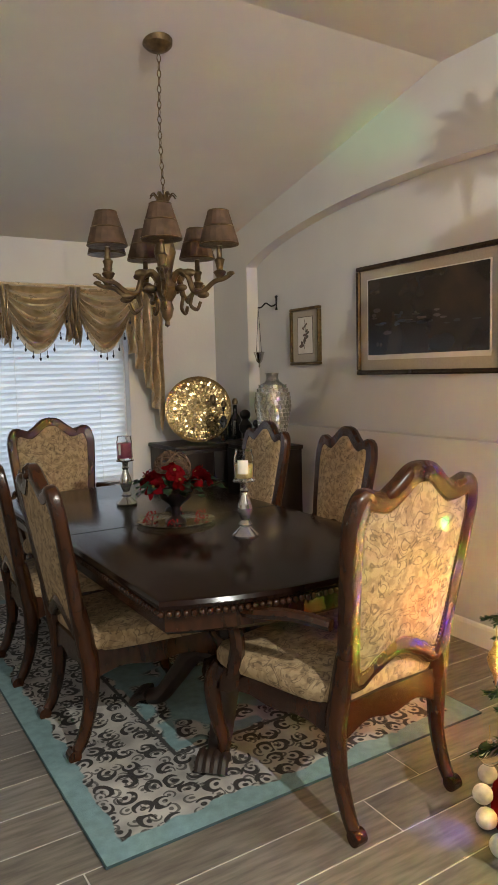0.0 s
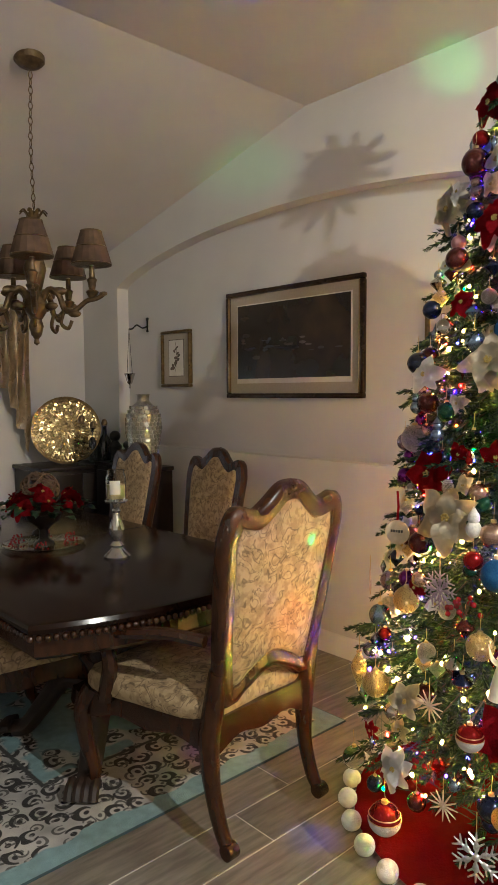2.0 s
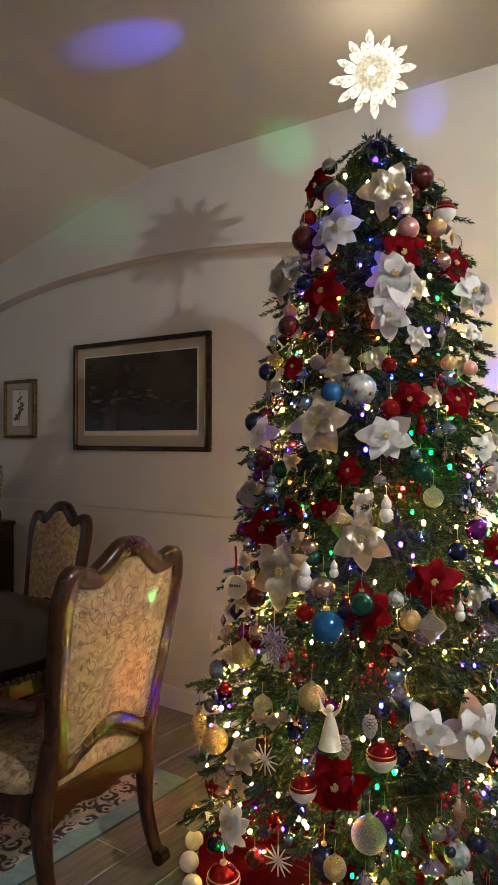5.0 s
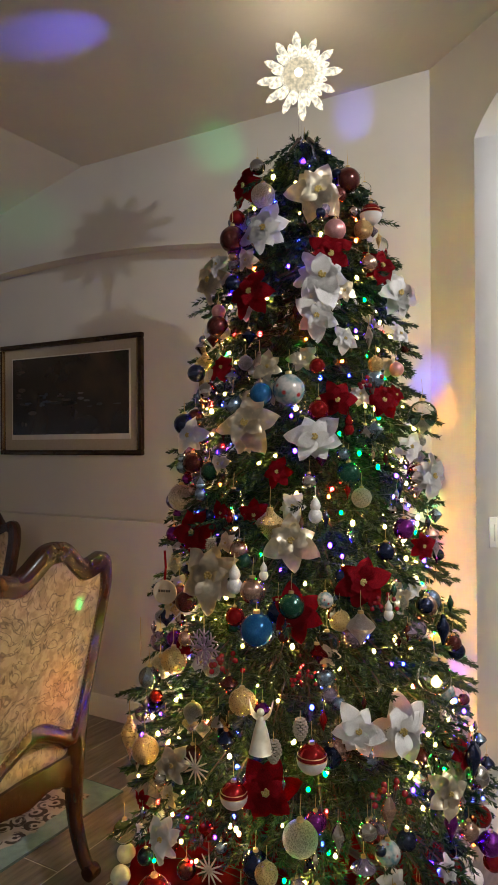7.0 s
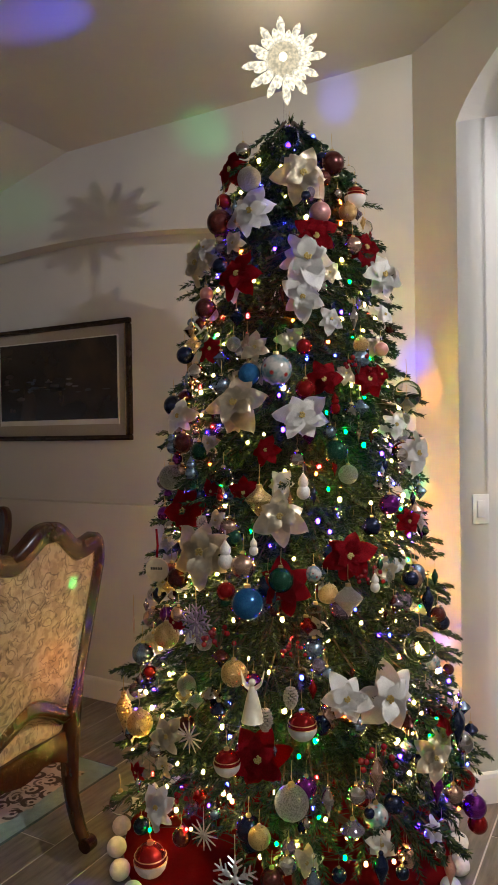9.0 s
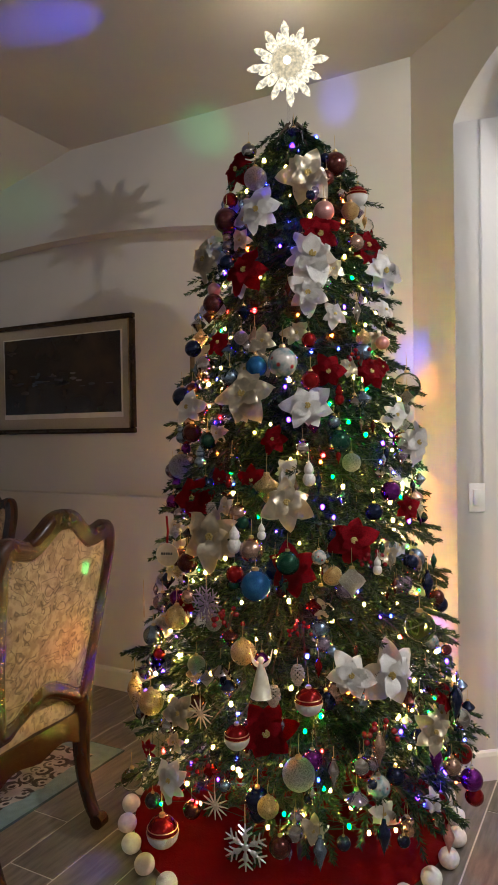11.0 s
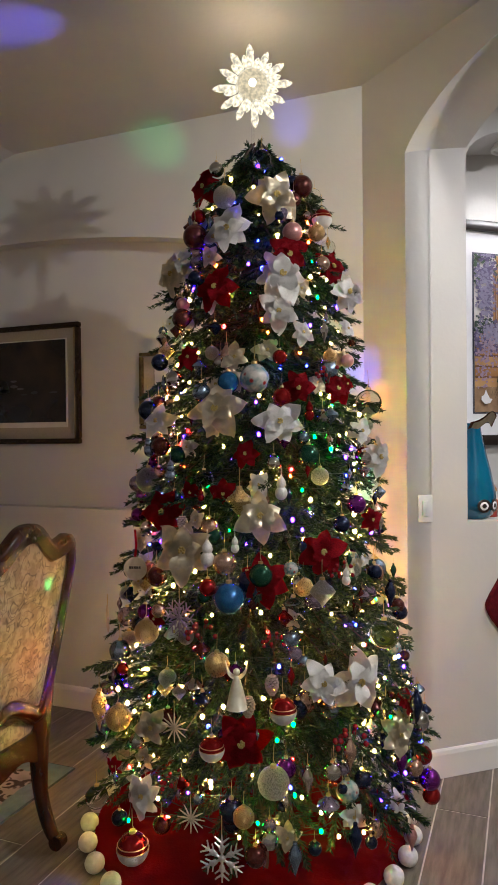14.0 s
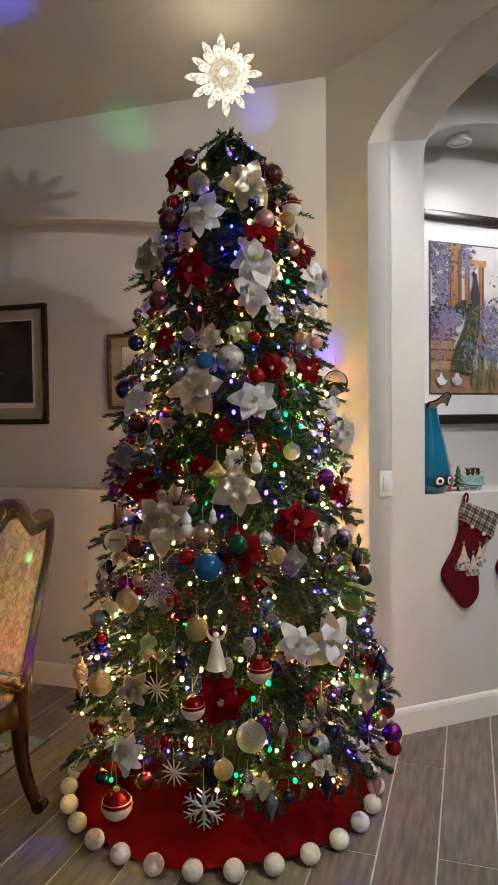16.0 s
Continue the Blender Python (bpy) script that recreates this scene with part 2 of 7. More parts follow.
def build_shell():
    bm = bmesh.new()
    box(bm, (-2.6, -5.2, -0.2), (7.0, 5.6, -0.0022))
    structure("floor", bm, GROUT, "pale grout bed under wood-look floor tiles")
    bm = bmesh.new()
    prism(bm, [(-2.6, -5.2, ZC), (-2.6, YCREASE, ZC), (-2.6, 5.55, slope_z(5.55)), (-2.6, 5.55, 3.4), (-2.6, -5.2, 3.4)], (9.6, 0, 0))
    structure("ceiling", bm, CEIL, "off-white textured ceiling, flat and then sloping down to the window")
    # picture wall with its shallow arched recess and ledge
    bm = bmesh.new()
    box(bm, (XB, 0.6, 0), (XB + 0.15, 5.55, 3.3))
    box(bm, (XF, 0.782, 0), (XB, YWIN, 1.09))
    y0, y1, zs, rise = 1.02, 4.724, 2.285, 0.285
    mid, half = (y0 + y1) / 2, (y1 - y0) / 2
    arch = [(XF, mid + half * math.cos(math.pi * i / 40), zs + rise * (1 - math.cos(math.pi * i / 40) ** 2) ** 0.75) for i in range(41)]
    outline = [(XF, YWIN, 1.09), (XF, YWIN, ZWIN + 0.03), (XF, YCREASE, ZC + 0.03), (XF, 0.782, ZC + 0.03), (XF, 0.782, 1.09), (XF, y0, 1.09)]
    prism(bm, outline + arch[::-1] + [(XF, y1, 1.09)], (XB - XF, 0, 0))
    structure("wall_east", bm, PAINT, "off-white painted wall with a shallow arched recess above a ledge")
    # window wall
    bm = bmesh.new()
    wx0, wx1, wz0, wz1 = -0.1, 2.16, 0.62, 2.12
    box(bm, (-2.6, YWIN, 0), (wx0, 5.4, 3.3))
    box(bm, (wx1, YWIN, 0), (XB, 5.4, 3.3))
    box(bm, (wx0, YWIN, 0), (wx1, 5.4, wz0))
    box(bm, (wx0, YWIN, wz1), (wx1, 5.4, 3.3))
    structure("wall_north", bm, PAINT, "off-white painted wall with a wide window")
    # arch wall: pier and header with a curved head
    bm = bmesh.new()
    e2 = EDGE + DD * 0.12
    prism(bm, [CORNER, EDGE, e2, (3.1, 0.60, 0), (3.1, 0.782, 0)], (0, 0, 3.2))
    s0, s1, sh = (EDGE - CORNER).length, 5.6, 0.65
    head = []
    for i in range(49):
        u = (s1 - s0) * (0.5 - 0.5 * math.cos(math.pi * i / 48))
        e = min(u, s1 - s0 - u, sh)
        head.append(CORNER + DA * (s0 + u) + Vector((0, 0, 2.66 + 0.26 * (1 - (1 - e / sh) ** 2) ** 0.8)))
    prism(bm, head + [CORNER + DA * s1 + Vector((0, 0, 3.2)), CORNER + DA * s0 + Vector((0, 0, 3.2))], NA * 0.3)
    a, b = CORNER + DA * s1, CORNER + DA * 7.4
    prism(bm, [a, b, b + NA * 0.3, a + NA * 0.3], (0, 0, 3.2))
    structure("wall_arch", bm, PAINT, "off-white painted wall with a wide arched opening")
    # slanted hall wall with an arched display niche
    bm = bmesh.new()
    n0, n1 = 0.30, 1.55
    T = lambda s, d, z: EDGE + DD * s + ND * d + Vector((0, 0, z))
    prism(bm, [T(0, 0, 0), T(3.2, 0, 0), T(3.2, 0.3, 0), T(0.1, 0.3, 0)], (0, 0, 1.095))
    up = [T((n0 + n1) / 2 - (n1 - n0) / 2 * math.cos(math.pi * i / 24), 0, 2.655 + 0.21 * math.sin(math.pi * i / 24) ** 0.8) for i in range(25)]
    prism(bm, [T(0, 0, 1.095), T(n0, 0, 1.095)] + up + [T(n1, 0, 1.095), T(3.2, 0, 1.095), T(3.2, 0, 3.2), T(0, 0, 3.2)], ND * 0.3)
    prism(bm, [T(0.1, 0.3, 0), T(3.2, 0.3, 0), T(3.2, 0.45, 0), T(0.1, 0.45, 0)], (0, 0, 3.2))
    structure("wall_hall", bm, PAINT, "white slanted hall wall with a deep arched display niche")
    # plain walls that close the place
    bm = bmesh.new()
    box(bm, (-2.6, -5.2, 0), (-2.45, 5.4, 3.3))
    structure("wall_west", bm, PAINT, "off-white painted wall")
    bm = bmesh.new()
    box(bm, (-2.6, -5.35, 0), (7.0, -5.2, 3.3))
    structure("wall_south", bm, PAINT, "off-white painted wall")
    bm = bmesh.new()
    box(bm, (6.9, -5.2, 0), (7.05, 3.0, 3.3))
    structure("wall_far", bm, PAINT, "off-white painted wall")
    # baseboards
    prof = [(0, 0), (0.014, 0), (0.014, 0.10), (0.010, 0.115), (0.004, 0.122), (0, 0.122)]
    runs = {"baseboard_east": ((XF, YWIN, 0), (XF, 0.79, 0), Vector((-1, 0, 0))), "baseboard_arch": (CORNER, EDGE, -NA),
            "baseboard_hall": (EDGE, EDGE + DD * 3.0, -ND), "baseboard_north": ((-2.4, YWIN, 0), (XF - 0.015, YWIN, 0), Vector((0, -1, 0)))}
    for name, (a, b, out) in runs.items():
        bm = bmesh.new()
        a, b = Vector(a), Vector(b)
        prism(bm, [a + out * u + Vector((0, 0, v)) for u, v in prof], b - a)
        structure(name, bm, TRIM, "white painted baseboard with an eased top")


build_shell()
# ---- Christmas tree ----
AXIS = Vector((2.25, 1.03, 0))
TREE_Z = [0.1, 0.2, 0.32, 0.54, 0.77, 0.99, 1.22, 1.55, 1.87, 2.11, 2.36, 2.55, 2.66]
TREE_R = [0.54, 0.58, 0.61, 0.56, 0.52, 0.47, 0.43, 0.39, 0.32, 0.28, 0.19, 0.10, 0.03]


def tree_r(z):
    return float(np.interp(z, TREE_Z, TREE_R))


def needle_material():
    m, t, b = nodes_of("fir_needles")
    geo = t.nodes.new("ShaderNodeNewGeometry")
    ramp = t.nodes.new("ShaderNodeValToRGB")
    e = ramp.color_ramp.elements
    # the yellow-green top tone puts the bulbs' glow into some needles' colour
    e[0].color, e[1].color = (0.005, 0.016, 0.009, 1), (0.062, 0.090, 0.024, 1)
    for pos, col in ((0.45, (0.008, 0.025, 0.013, 1)), (0.72, (0.022, 0.054, 0.020, 1))):
        x = ramp.color_ramp.elements.new(pos)
        x.color = col
    t.links.new(geo.outputs["Random Per Island"], ramp.inputs[0])
    t.links.new(ramp.outputs[0], b.inputs["Base Color"])
    b.inputs["Roughness"].default_value = 0.6
    b.inputs["Specular IOR Level"].default_value = 0.2
    return m


BARK = material("brown_trunk", (0.06, 0.035, 0.02), 0.8, scale=20)
NEEDLES = needle_material()


def quad_mesh(name, verts, mat, parent):
    """A mesh of four-cornered pieces from an array (n, 4, 3)."""
    n = len(verts)
    me = bpy.data.meshes.new(name)
    me.vertices.add(n * 4)
    me.vertices.foreach_set("co", verts.reshape(-1).astype(np.float32))
    me.loops.add(n * 4)
    me.loops.foreach_set("vertex_index", np.arange(n * 4, dtype=np.int32))
    me.polygons.add(n)
    me.polygons.foreach_set("loop_start", np.arange(0, n * 4, 4, dtype=np.int32))
    me.polygons.foreach_set("loop_total", np.full(n, 4, dtype=np.int32))
    me.update(calc_edges=True)
    me.materials.append(mat)
    ob = new(name, me)
    ob.parent = parent
    return ob


def build_tree():
    rng = np.random.default_rng(7)
    root = thing("christmas_tree", Matrix.Translation(AXIS), "tall dark green artificial Christmas tree with drooping full branches", "Christmas tree")
    bm = bmesh.new()
    lathe(bm, [(0.035, 0.0), (0.032, 0.6), (0.026, 1.4), (0.016, 2.2), (0.008, 2.56)], 10)
    part("trunk", bm, BARK, root)
    bm = bmesh.new()
    for k in range(4):
        a = k * math.pi / 2 + 0.4
        sweep(bm, [(0.03 * math.cos(a), 0.03 * math.sin(a), 0.16), (0.2 * math.cos(a), 0.2 * math.sin(a), 0.06), (0.33 * math.cos(a), 0.33 * math.sin(a), 0.012)], ring(0.012, 6))
    part("stand", bm, BARK, root, "dark metal folding tree stand")
    P, D, U, L = [], [], [], []
    limbs = []
    z = 0.32
    while z < 2.49:
        r = tree_r(z)
        count = max(4, int(3 + r * 50))
        off = rng.uniform(0, 6.28)
        for k in range(count):
            a = off + 6.283 * (k + rng.uniform(-0.3, 0.3)) / count
            reach = r * rng.choice([0.72, 0.88, 0.97, 1.05]) * rng.uniform(0.95, 1.05) - 0.028
            tip = np.array([reach * math.cos(a), reach * math.sin(a), z + rng.uniform(-0.05, 0.04) - 0.05 * r])
            root_p = np.array([0.02 * math.cos(a), 0.02 * math.sin(a), z + 0.10 + 0.08 * r])
            mid = (root_p + tip) / 2 + np.array([0, 0, 0.04 * r])
            limbs.append((root_p, mid, tip))
            side = np.array([-math.sin(a), math.cos(a), 0.0])
            n = 4 + int(9 * r)
            for i in range(n):
                f = 0.30 + 0.70 * (i + rng.uniform(0, 0.7)) / n
                p = (1 - f) ** 2 * root_p + 2 * f * (1 - f) * mid + f * f * tip
                d = 2 * (1 - f) * (mid - root_p) + 2 * f * (tip - mid)
                d /= np.linalg.norm(d)
                s = (1 if i % 2 else -1) * rng.uniform(0.4, 0.9)
                dd = d + side * s + np.array([0, 0, rng.uniform(-0.45, 0.25)])
                P.append(p), D.append(dd / np.linalg.norm(dd)), U.append(np.array([0, 0, 1.0])), L.append(rng.uniform(0.085, 0.15))
            dd = (tip - mid) / np.linalg.norm(tip - mid) + np.array([0, 0, rng.uniform(-0.1, 0.3)])
            P.append(tip), D.append(dd / np.linalg.norm(dd)), U.append(np.array([0, 0, 1.0])), L.append(rng.uniform(0.06, 0.095))
        z += 0.07 + 0.03 * r
    for k in range(5):
        a = k * 1.3
        dd = np.array([0.75 * math.cos(a), 0.55 * math.sin(a), 1.0])
        P.append(np.array([0, 0, 2.475 + 0.005 * k])), D.append(dd / np.linalg.norm(dd)), U.append(np.array([1.0, 0, 0])), L.append(0.09)
    P, D, U, L = np.array(P), np.array(D), np.array(U), np.array(L)
    W = np.cross(D, U)
    W /= np.linalg.norm(W, axis=1)[:, None]
    V = np.cross(W, D)
    k = 84
    f = (np.arange(k) + 0.5) / k
    tw = len(P)
    phi = rng.uniform(0, 6.283, (tw, k))
    lift = rng.uniform(0.55, 0.95, (tw, k))
    base = P[:, None] + D[:, None] * (L[:, None] * f)[..., None]
    out = np.cos(phi)[..., None] * V[:, None] * 0.75 + np.sin(phi)[..., None] * W[:, None]
    nd = D[:, None] * np.cos(lift)[..., None] + out * np.sin(lift)[..., None]
    nd /= np.linalg.norm(nd, axis=2)[..., None]
    ln = rng.uniform(0.021, 0.031, (tw, k)) * (1.1 - 0.35 * f)[None]
    wv = np.cross(nd, out + 0.3 * D[:, None])
    wv /= np.linalg.norm(wv, axis=2)[..., None] + 1e-9
    half = wv * 0.0029
    mid = base + nd * (ln * 0.5)[..., None]
    quads = np.stack([base, mid + half, base + nd * ln[..., None], mid - half], axis=2).reshape(-1, 4, 3)
    crown = quad_mesh("crown", quads, NEEDLES, root)
    tagged(crown, "dark green flat fir needles, some yellow-green with painted bulb glow", kind="stuff")
    bm = bmesh.new()
    for a, b, c in limbs:
        sweep(bm, [a, b, c], ring(0.004, 3), sizes=[1.4, 1.0, 0.5])
    part("branch_core", bm, BARK, root)


build_tree()

# ---- string lights ----
BULB = {"warm": ((1.0, 0.62, 0.12), 265), "green": ((0.003, 1.0, 0.030), 110), "blue": ((0.012, 0.020, 1.0), 120), "violet": ((0.035, 0.008, 1.0), 120), "red": ((1.0, 0.006, 0.005), 150), "amber": ((1.0, 0.09, 0.004), 180)}


def build_string_lights():
    rng = random.Random(11)
    root = thing("string_lights", Matrix.Translation(AXIS), "string of small warm white and coloured bulbs wound round the tree", "string lights")
    spots = {k: [] for k in BULB}
    line = []
    n = 680
    for i in range(n):
        z = 0.22 + 2.36 * (1 - (1 - i / n) ** 0.58)
        r = tree_r(z) * rng.uniform(0.78, 1.0)
        a = i * 0.61 + rng.uniform(-0.25, 0.25)
        p = Vector((r * math.cos(a), r * math.sin(a), z + rng.uniform(-0.03, 0.03)))
        kind = rng.choices(list(BULB), (52, 10, 12, 15, 5, 6))[0]
        spots[kind].append(p)
        line.append(p + Vector((0, 0, 0.008)))
    for kind, pts in spots.items():
        bm = bmesh.new()
        for p in pts:
            bmesh.ops.create_icosphere(bm, subdivisions=2, radius=rng.uniform(0.0036, 0.0062), matrix=Matrix.LocRotScale(p, None, (1, 1, 1.35)))
        ob = part("bulb_set", bm, glowing("bulb_" + kind, *BULB[kind], True), root, kind + " glowing bulbs")
        tagged(ob, kind="stuff")
    bm = bmesh.new()
    sweep(bm, line, ring(0.0012, 3))
    part("wire", bm, material("dark_green_wire", (0.01, 0.03, 0.015), 0.5), root, "dark green wire")


build_string_lights()

# ---- ornaments ----


def shiny(name, colour, rough=0.12, metal=0.9, **kw):
    return material(name, colour, rough, metal, rough_var=0.05, scale=12, **kw)


BALL = {
    "silver": shiny("silver_ornament", (0.55, 0.53, 0.50), 0.10, 1.0), "clear": clear("clear_ornament_glass", (0.96, 0.97, 0.97), 0.02, 1.12),
    "maroon": shiny("maroon_ornament", (0.11, 0.018, 0.016), 0.2, 0.6, second=(0.05, 0.02, 0.015), spots=(0.28, 0.10, 0.07)), "glitter": shiny("silver_glitter", (0.42, 0.39, 0.36), 0.32, 0.85, bump=1.0, bump_scale=160, spots=(0.9, 0.88, 0.85)),
    "pink": shiny("pale_pink_ornament", (0.55, 0.27, 0.26), 0.3, 0.5), "red": shiny("red_ornament", (0.32, 0.012, 0.012), 0.1, 0.7),
    "rose": shiny("rose_gold_ornament", (0.55, 0.36, 0.27), 0.25), "teal": shiny("teal_ornament", (0.03, 0.14, 0.15), 0.15, 0.6, second=(0.15, 0.25, 0.25)),
    "steel": shiny("steel_blue_ornament", (0.22, 0.30, 0.40), 0.25), "blue": shiny("blue_ornament", (0.02, 0.10, 0.30), 0.12, 0.6, second=(0.03, 0.17, 0.36)),
    "navy": shiny("navy_ornament", (0.012, 0.02, 0.055), 0.2, 0.6), "purple": shiny("purple_ornament", (0.18, 0.02, 0.22), 0.15, 0.8),
    "green": shiny("dark_green_ornament", (0.012, 0.07, 0.04), 0.15, 0.6, spots=(0.12, 0.22, 0.15)), "gold": shiny("gold_ornament", (0.55, 0.38, 0.16), 0.28, 0.9, bump=0.4, bump_scale=120),
    "mercury": shiny("mercury_glass_ornament", (0.55, 0.52, 0.47), 0.3, 0.9, bump=1.0, bump_scale=110, second=(0.2, 0.19, 0.17)),
}
BALL["painted"] = material("painted_scene_glass", (0.10, 0.20, 0.22), 0.12, 0.2, second=(0.55, 0.50, 0.46), scale=1.6, detail=2, spots=(0.28, 0.02, 0.02), spot_scale=1.5, coat=0.8, rough_var=0.03)
BALL["smoke"] = shiny("smoky_violet_glass", (0.20, 0.15, 0.24), 0.08, 0.75, second=(0.40, 0.34, 0.42))
CAP = shiny("gold_cap", (0.55, 0.40, 0.18), 0.3)
WORDS = {"silver": "silver", "clear": "clear glass", "maroon": "dark maroon speckled", "glitter": "silver glittered", "pink": "pale pink", "red": "glossy red", "rose": "rose gold", "teal": "teal swirled", "steel": "steel blue",
         "blue": "glossy blue", "navy": "navy blue", "purple": "shiny purple", "green": "dark green speckled", "gold": "textured gold", "mercury": "crackled mercury glass", "painted": "glossy hand-painted", "smoke": "smoky violet glass"}
ORNAMENTS = "ornaments on the Christmas tree"


def on_tree(angle, z, out=1.0):
    a = radians(angle)
    r = tree_r(z) * out + 0.038
    return AXIS + Vector((r * math.cos(a), r * math.sin(a), z))


def hanger(root, z):
    bm = bmesh.new()
    lathe(bm, [(0.0, z + 0.20), (0.19, z + 0.19), (0.22, z), (0.0, z - 0.01)][::-1], 10)
    part("cap", bm, CAP, root, "crimped gold cap")
    bm = bmesh.new()
    sweep(bm, smooth_line([(0, 0, z + 0.15), (0.09, 0, z + 0.32), (0, 0, z + 0.5), (0.02, 0.05, z + 1.5)], 5), ring(0.025, 4))
    part("hanging_loop", bm, CAP, root, "thin hanging thread")


MASTERS = {}


def ornament(kind, shape):
    """One ornament of unit radius, built once for its kind and shape and kept aside as the first of its copies."""
    bm = bmesh.new()
    if shape == "ball":
        bmesh.ops.create_uvsphere(bm, u_segments=20, v_segments=14, radius=1)
        top, name, words = 0.97, "ball_ornament", "round ball ornament"
    elif shape == "finial":
        lathe(bm, [(0.0, -1.0), (0.05, -0.8), (0.16, -0.45), (0.30, -0.1), (0.36, 0.12), (0.30, 0.36), (0.15, 0.62), (0.10, 0.72), (0.13, 0.78), (0.10, 0.86), (0.0, 0.9)], 14)
        top, name, words = 0.85, "finial_ornament", "long pointed finial ornament"
    elif shape == "drop":
        lathe(bm, [(0.0, -1.15), (0.10, -0.95), (0.45, -0.55), (0.85, -0.12), (1.0, 0.1), (0.85, 0.35), (0.45, 0.65), (0.2, 0.95), (0.0, 1.0)], 12)
        top, name, words = 0.95, "drop_ornament", "faceted onion drop ornament"
    root = thing(name, Matrix.Translation((0, 0, -50)), WORDS[kind] + " " + words + " hanging on the tree", "ornament", ORNAMENTS)
    part("bulb", bm, BALL[kind], root)
    if shape == "finial":
        bm = bmesh.new()
        sweep(bm, [(0, 0, 0.85), (0, 0, 1.5)], ring(0.02, 4))
        part("hanging_loop", bm, CAP, root, "thin hanging thread")
    else:
        hanger(root, top)
    return root


def put(key, make, m):
    if key not in MASTERS:
        MASTERS[key] = make()
        MASTERS[key].matrix_basis = m
        return MASTERS[key]
    ob = copy_thing(MASTERS[key], Matrix())
    ob.matrix_basis = m
    return ob


def hang(kind, shape, angle, z, size, out=1.0):
    m = Matrix.Translation(on_tree(angle, z, out)) @ pose(0, 0, 0, 0, 0, angle * 3 % 360) @ Matrix.Scale(size, 4)
    put((kind, shape), lambda: ornament(kind, shape), m)


UPPER_BALLS = [(153, 2.43, 0.027, "silver"), (206, 2.44, 0.034, "clear"), (243, 2.35, 0.040, "maroon"), (174, 2.30, 0.039, "mercury"), (224, 2.16, 0.034, "pink"), (154, 2.17, 0.043, "maroon"), (150, 2.25, 0.026, "red"), (243, 2.06, 0.028, "rose"), (154, 1.88, 0.035, "maroon"), (153, 1.93, 0.023, "pink"), (136, 1.74, 0.030, "navy"), (156, 1.67, 0.030, "silver"), (174, 1.62, 0.031, "steel"), (187, 1.65, 0.035, "blue"), (199, 1.66, 0.048, "painted"), (133, 1.57, 0.036, "navy"), (211, 1.60, 0.031, "red"), (268, 1.59, 0.047, "clear"), (144, 1.33, 0.043, "mercury"), (178, 1.34, 0.031, "clear"), (244, 1.25, 0.032, "purple")]
LOWER_BALLS = [(190, 0.98, 0.049, "blue"), (201, 1.05, 0.037, "green"), (212, 0.95, 0.036, "clear"), (137, 1.01, 0.021, "steel"), (182, 1.01, 0.028, "red"), (143, 0.76, 0.036, "steel"), (158, 0.85, 0.040, "gold"), (248, 0.83, 0.049, "clear"), (149, 0.56, 0.042, "gold"), (204, 0.47, 0.047, "mercury"), (196, 0.38, 0.031, "gold"), (140, 0.27, 0.038, "clear"), (259, 0.42, 0.031, "red"), (252, 0.41, 0.028, "rose"), (270, 0.23, 0.031, "red"), (187, 0.79, 0.038, "gold"), (199, 0.27, 0.032, "maroon"), (211, 1.73, 0.024, "red"), (239, 1.74, 0.024, "gold"), (252, 1.73, 0.023, "pink")]
for a, z, s, kind in UPPER_BALLS + LOWER_BALLS:
    hang(kind, "ball", a, z, s, 1.0)
for a, z, s, kind in [(186, 1.73, 0.055, "rose"), (255, 0.95, 0.054, "navy"), (258, 0.58, 0.065, "navy"), (226, 0.53, 0.059, "rose"), (213, 0.48, 0.051, "silver"), (225, 0.30, 0.057, "navy"), (209, 0.27, 0.056, "steel"), (244, 0.46, 0.054, "purple"), (136, 0.55, 0.079, "gold"), (241, 0.62, 0.049, "clear"), (236, 1.82, 0.041, "silver"), (249, 0.20, 0.049, "pink")]:
    hang(kind, "finial", a, z, s, 1.03)
for a, z, s, kind in [(193, 1.27, 0.045, "gold"), (223, 0.99, 0.042, "glitter"), (180, 0.72, 0.032, "silver")]:
    hang(kind, "drop", a, z, s, 1.0)

# ball ornaments with painted bands
WHITEPAINT = material("white_glitter_band", (0.75, 0.72, 0.68), 0.5, scale=60, bump=0.5, bump_scale=150)


def banded():
    root = thing("banded_ornament", Matrix(), "red ball ornament with a white scalloped band and gold rim", "ornament", ORNAMENTS)
    bm = bmesh.new()
    bmesh.ops.create_uvsphere(bm, u_segments=20, v_segments=14, radius=1)
    part("bulb", bm, BALL["red"], root)
    bm = bmesh.new()
    prof = [(math.cos(t) * 1.02, math.sin(t) * 1.02) for t in [-1.3 + 0.1 * i for i in range(14)]]
    lathe(bm, prof + [(0.98, 0.0)], 20)
    part("white_band", bm, WHITEPAINT, root, "white glittered lower half")
    for z in (0.02, 0.3):
        bm = bmesh.new()
        r = math.sqrt(1 - z * z) * 1.01
        lathe(bm, [(r, z - 0.03), (r + 0.03, z), (r, z + 0.03)], 20)
        part("gold_rim", bm, CAP, root, "gold rim line")
    hanger(root, 0.97)
    return root


for a, z, s in [(187, 0.56, 0.037), (207, 0.67, 0.040), (162, 0.21, 0.049), (256, 2.24, 0.035)]:
    put("banded", banded, Matrix.Translation(on_tree(a, z, 1.03)) @ Matrix.Scale(s, 4))

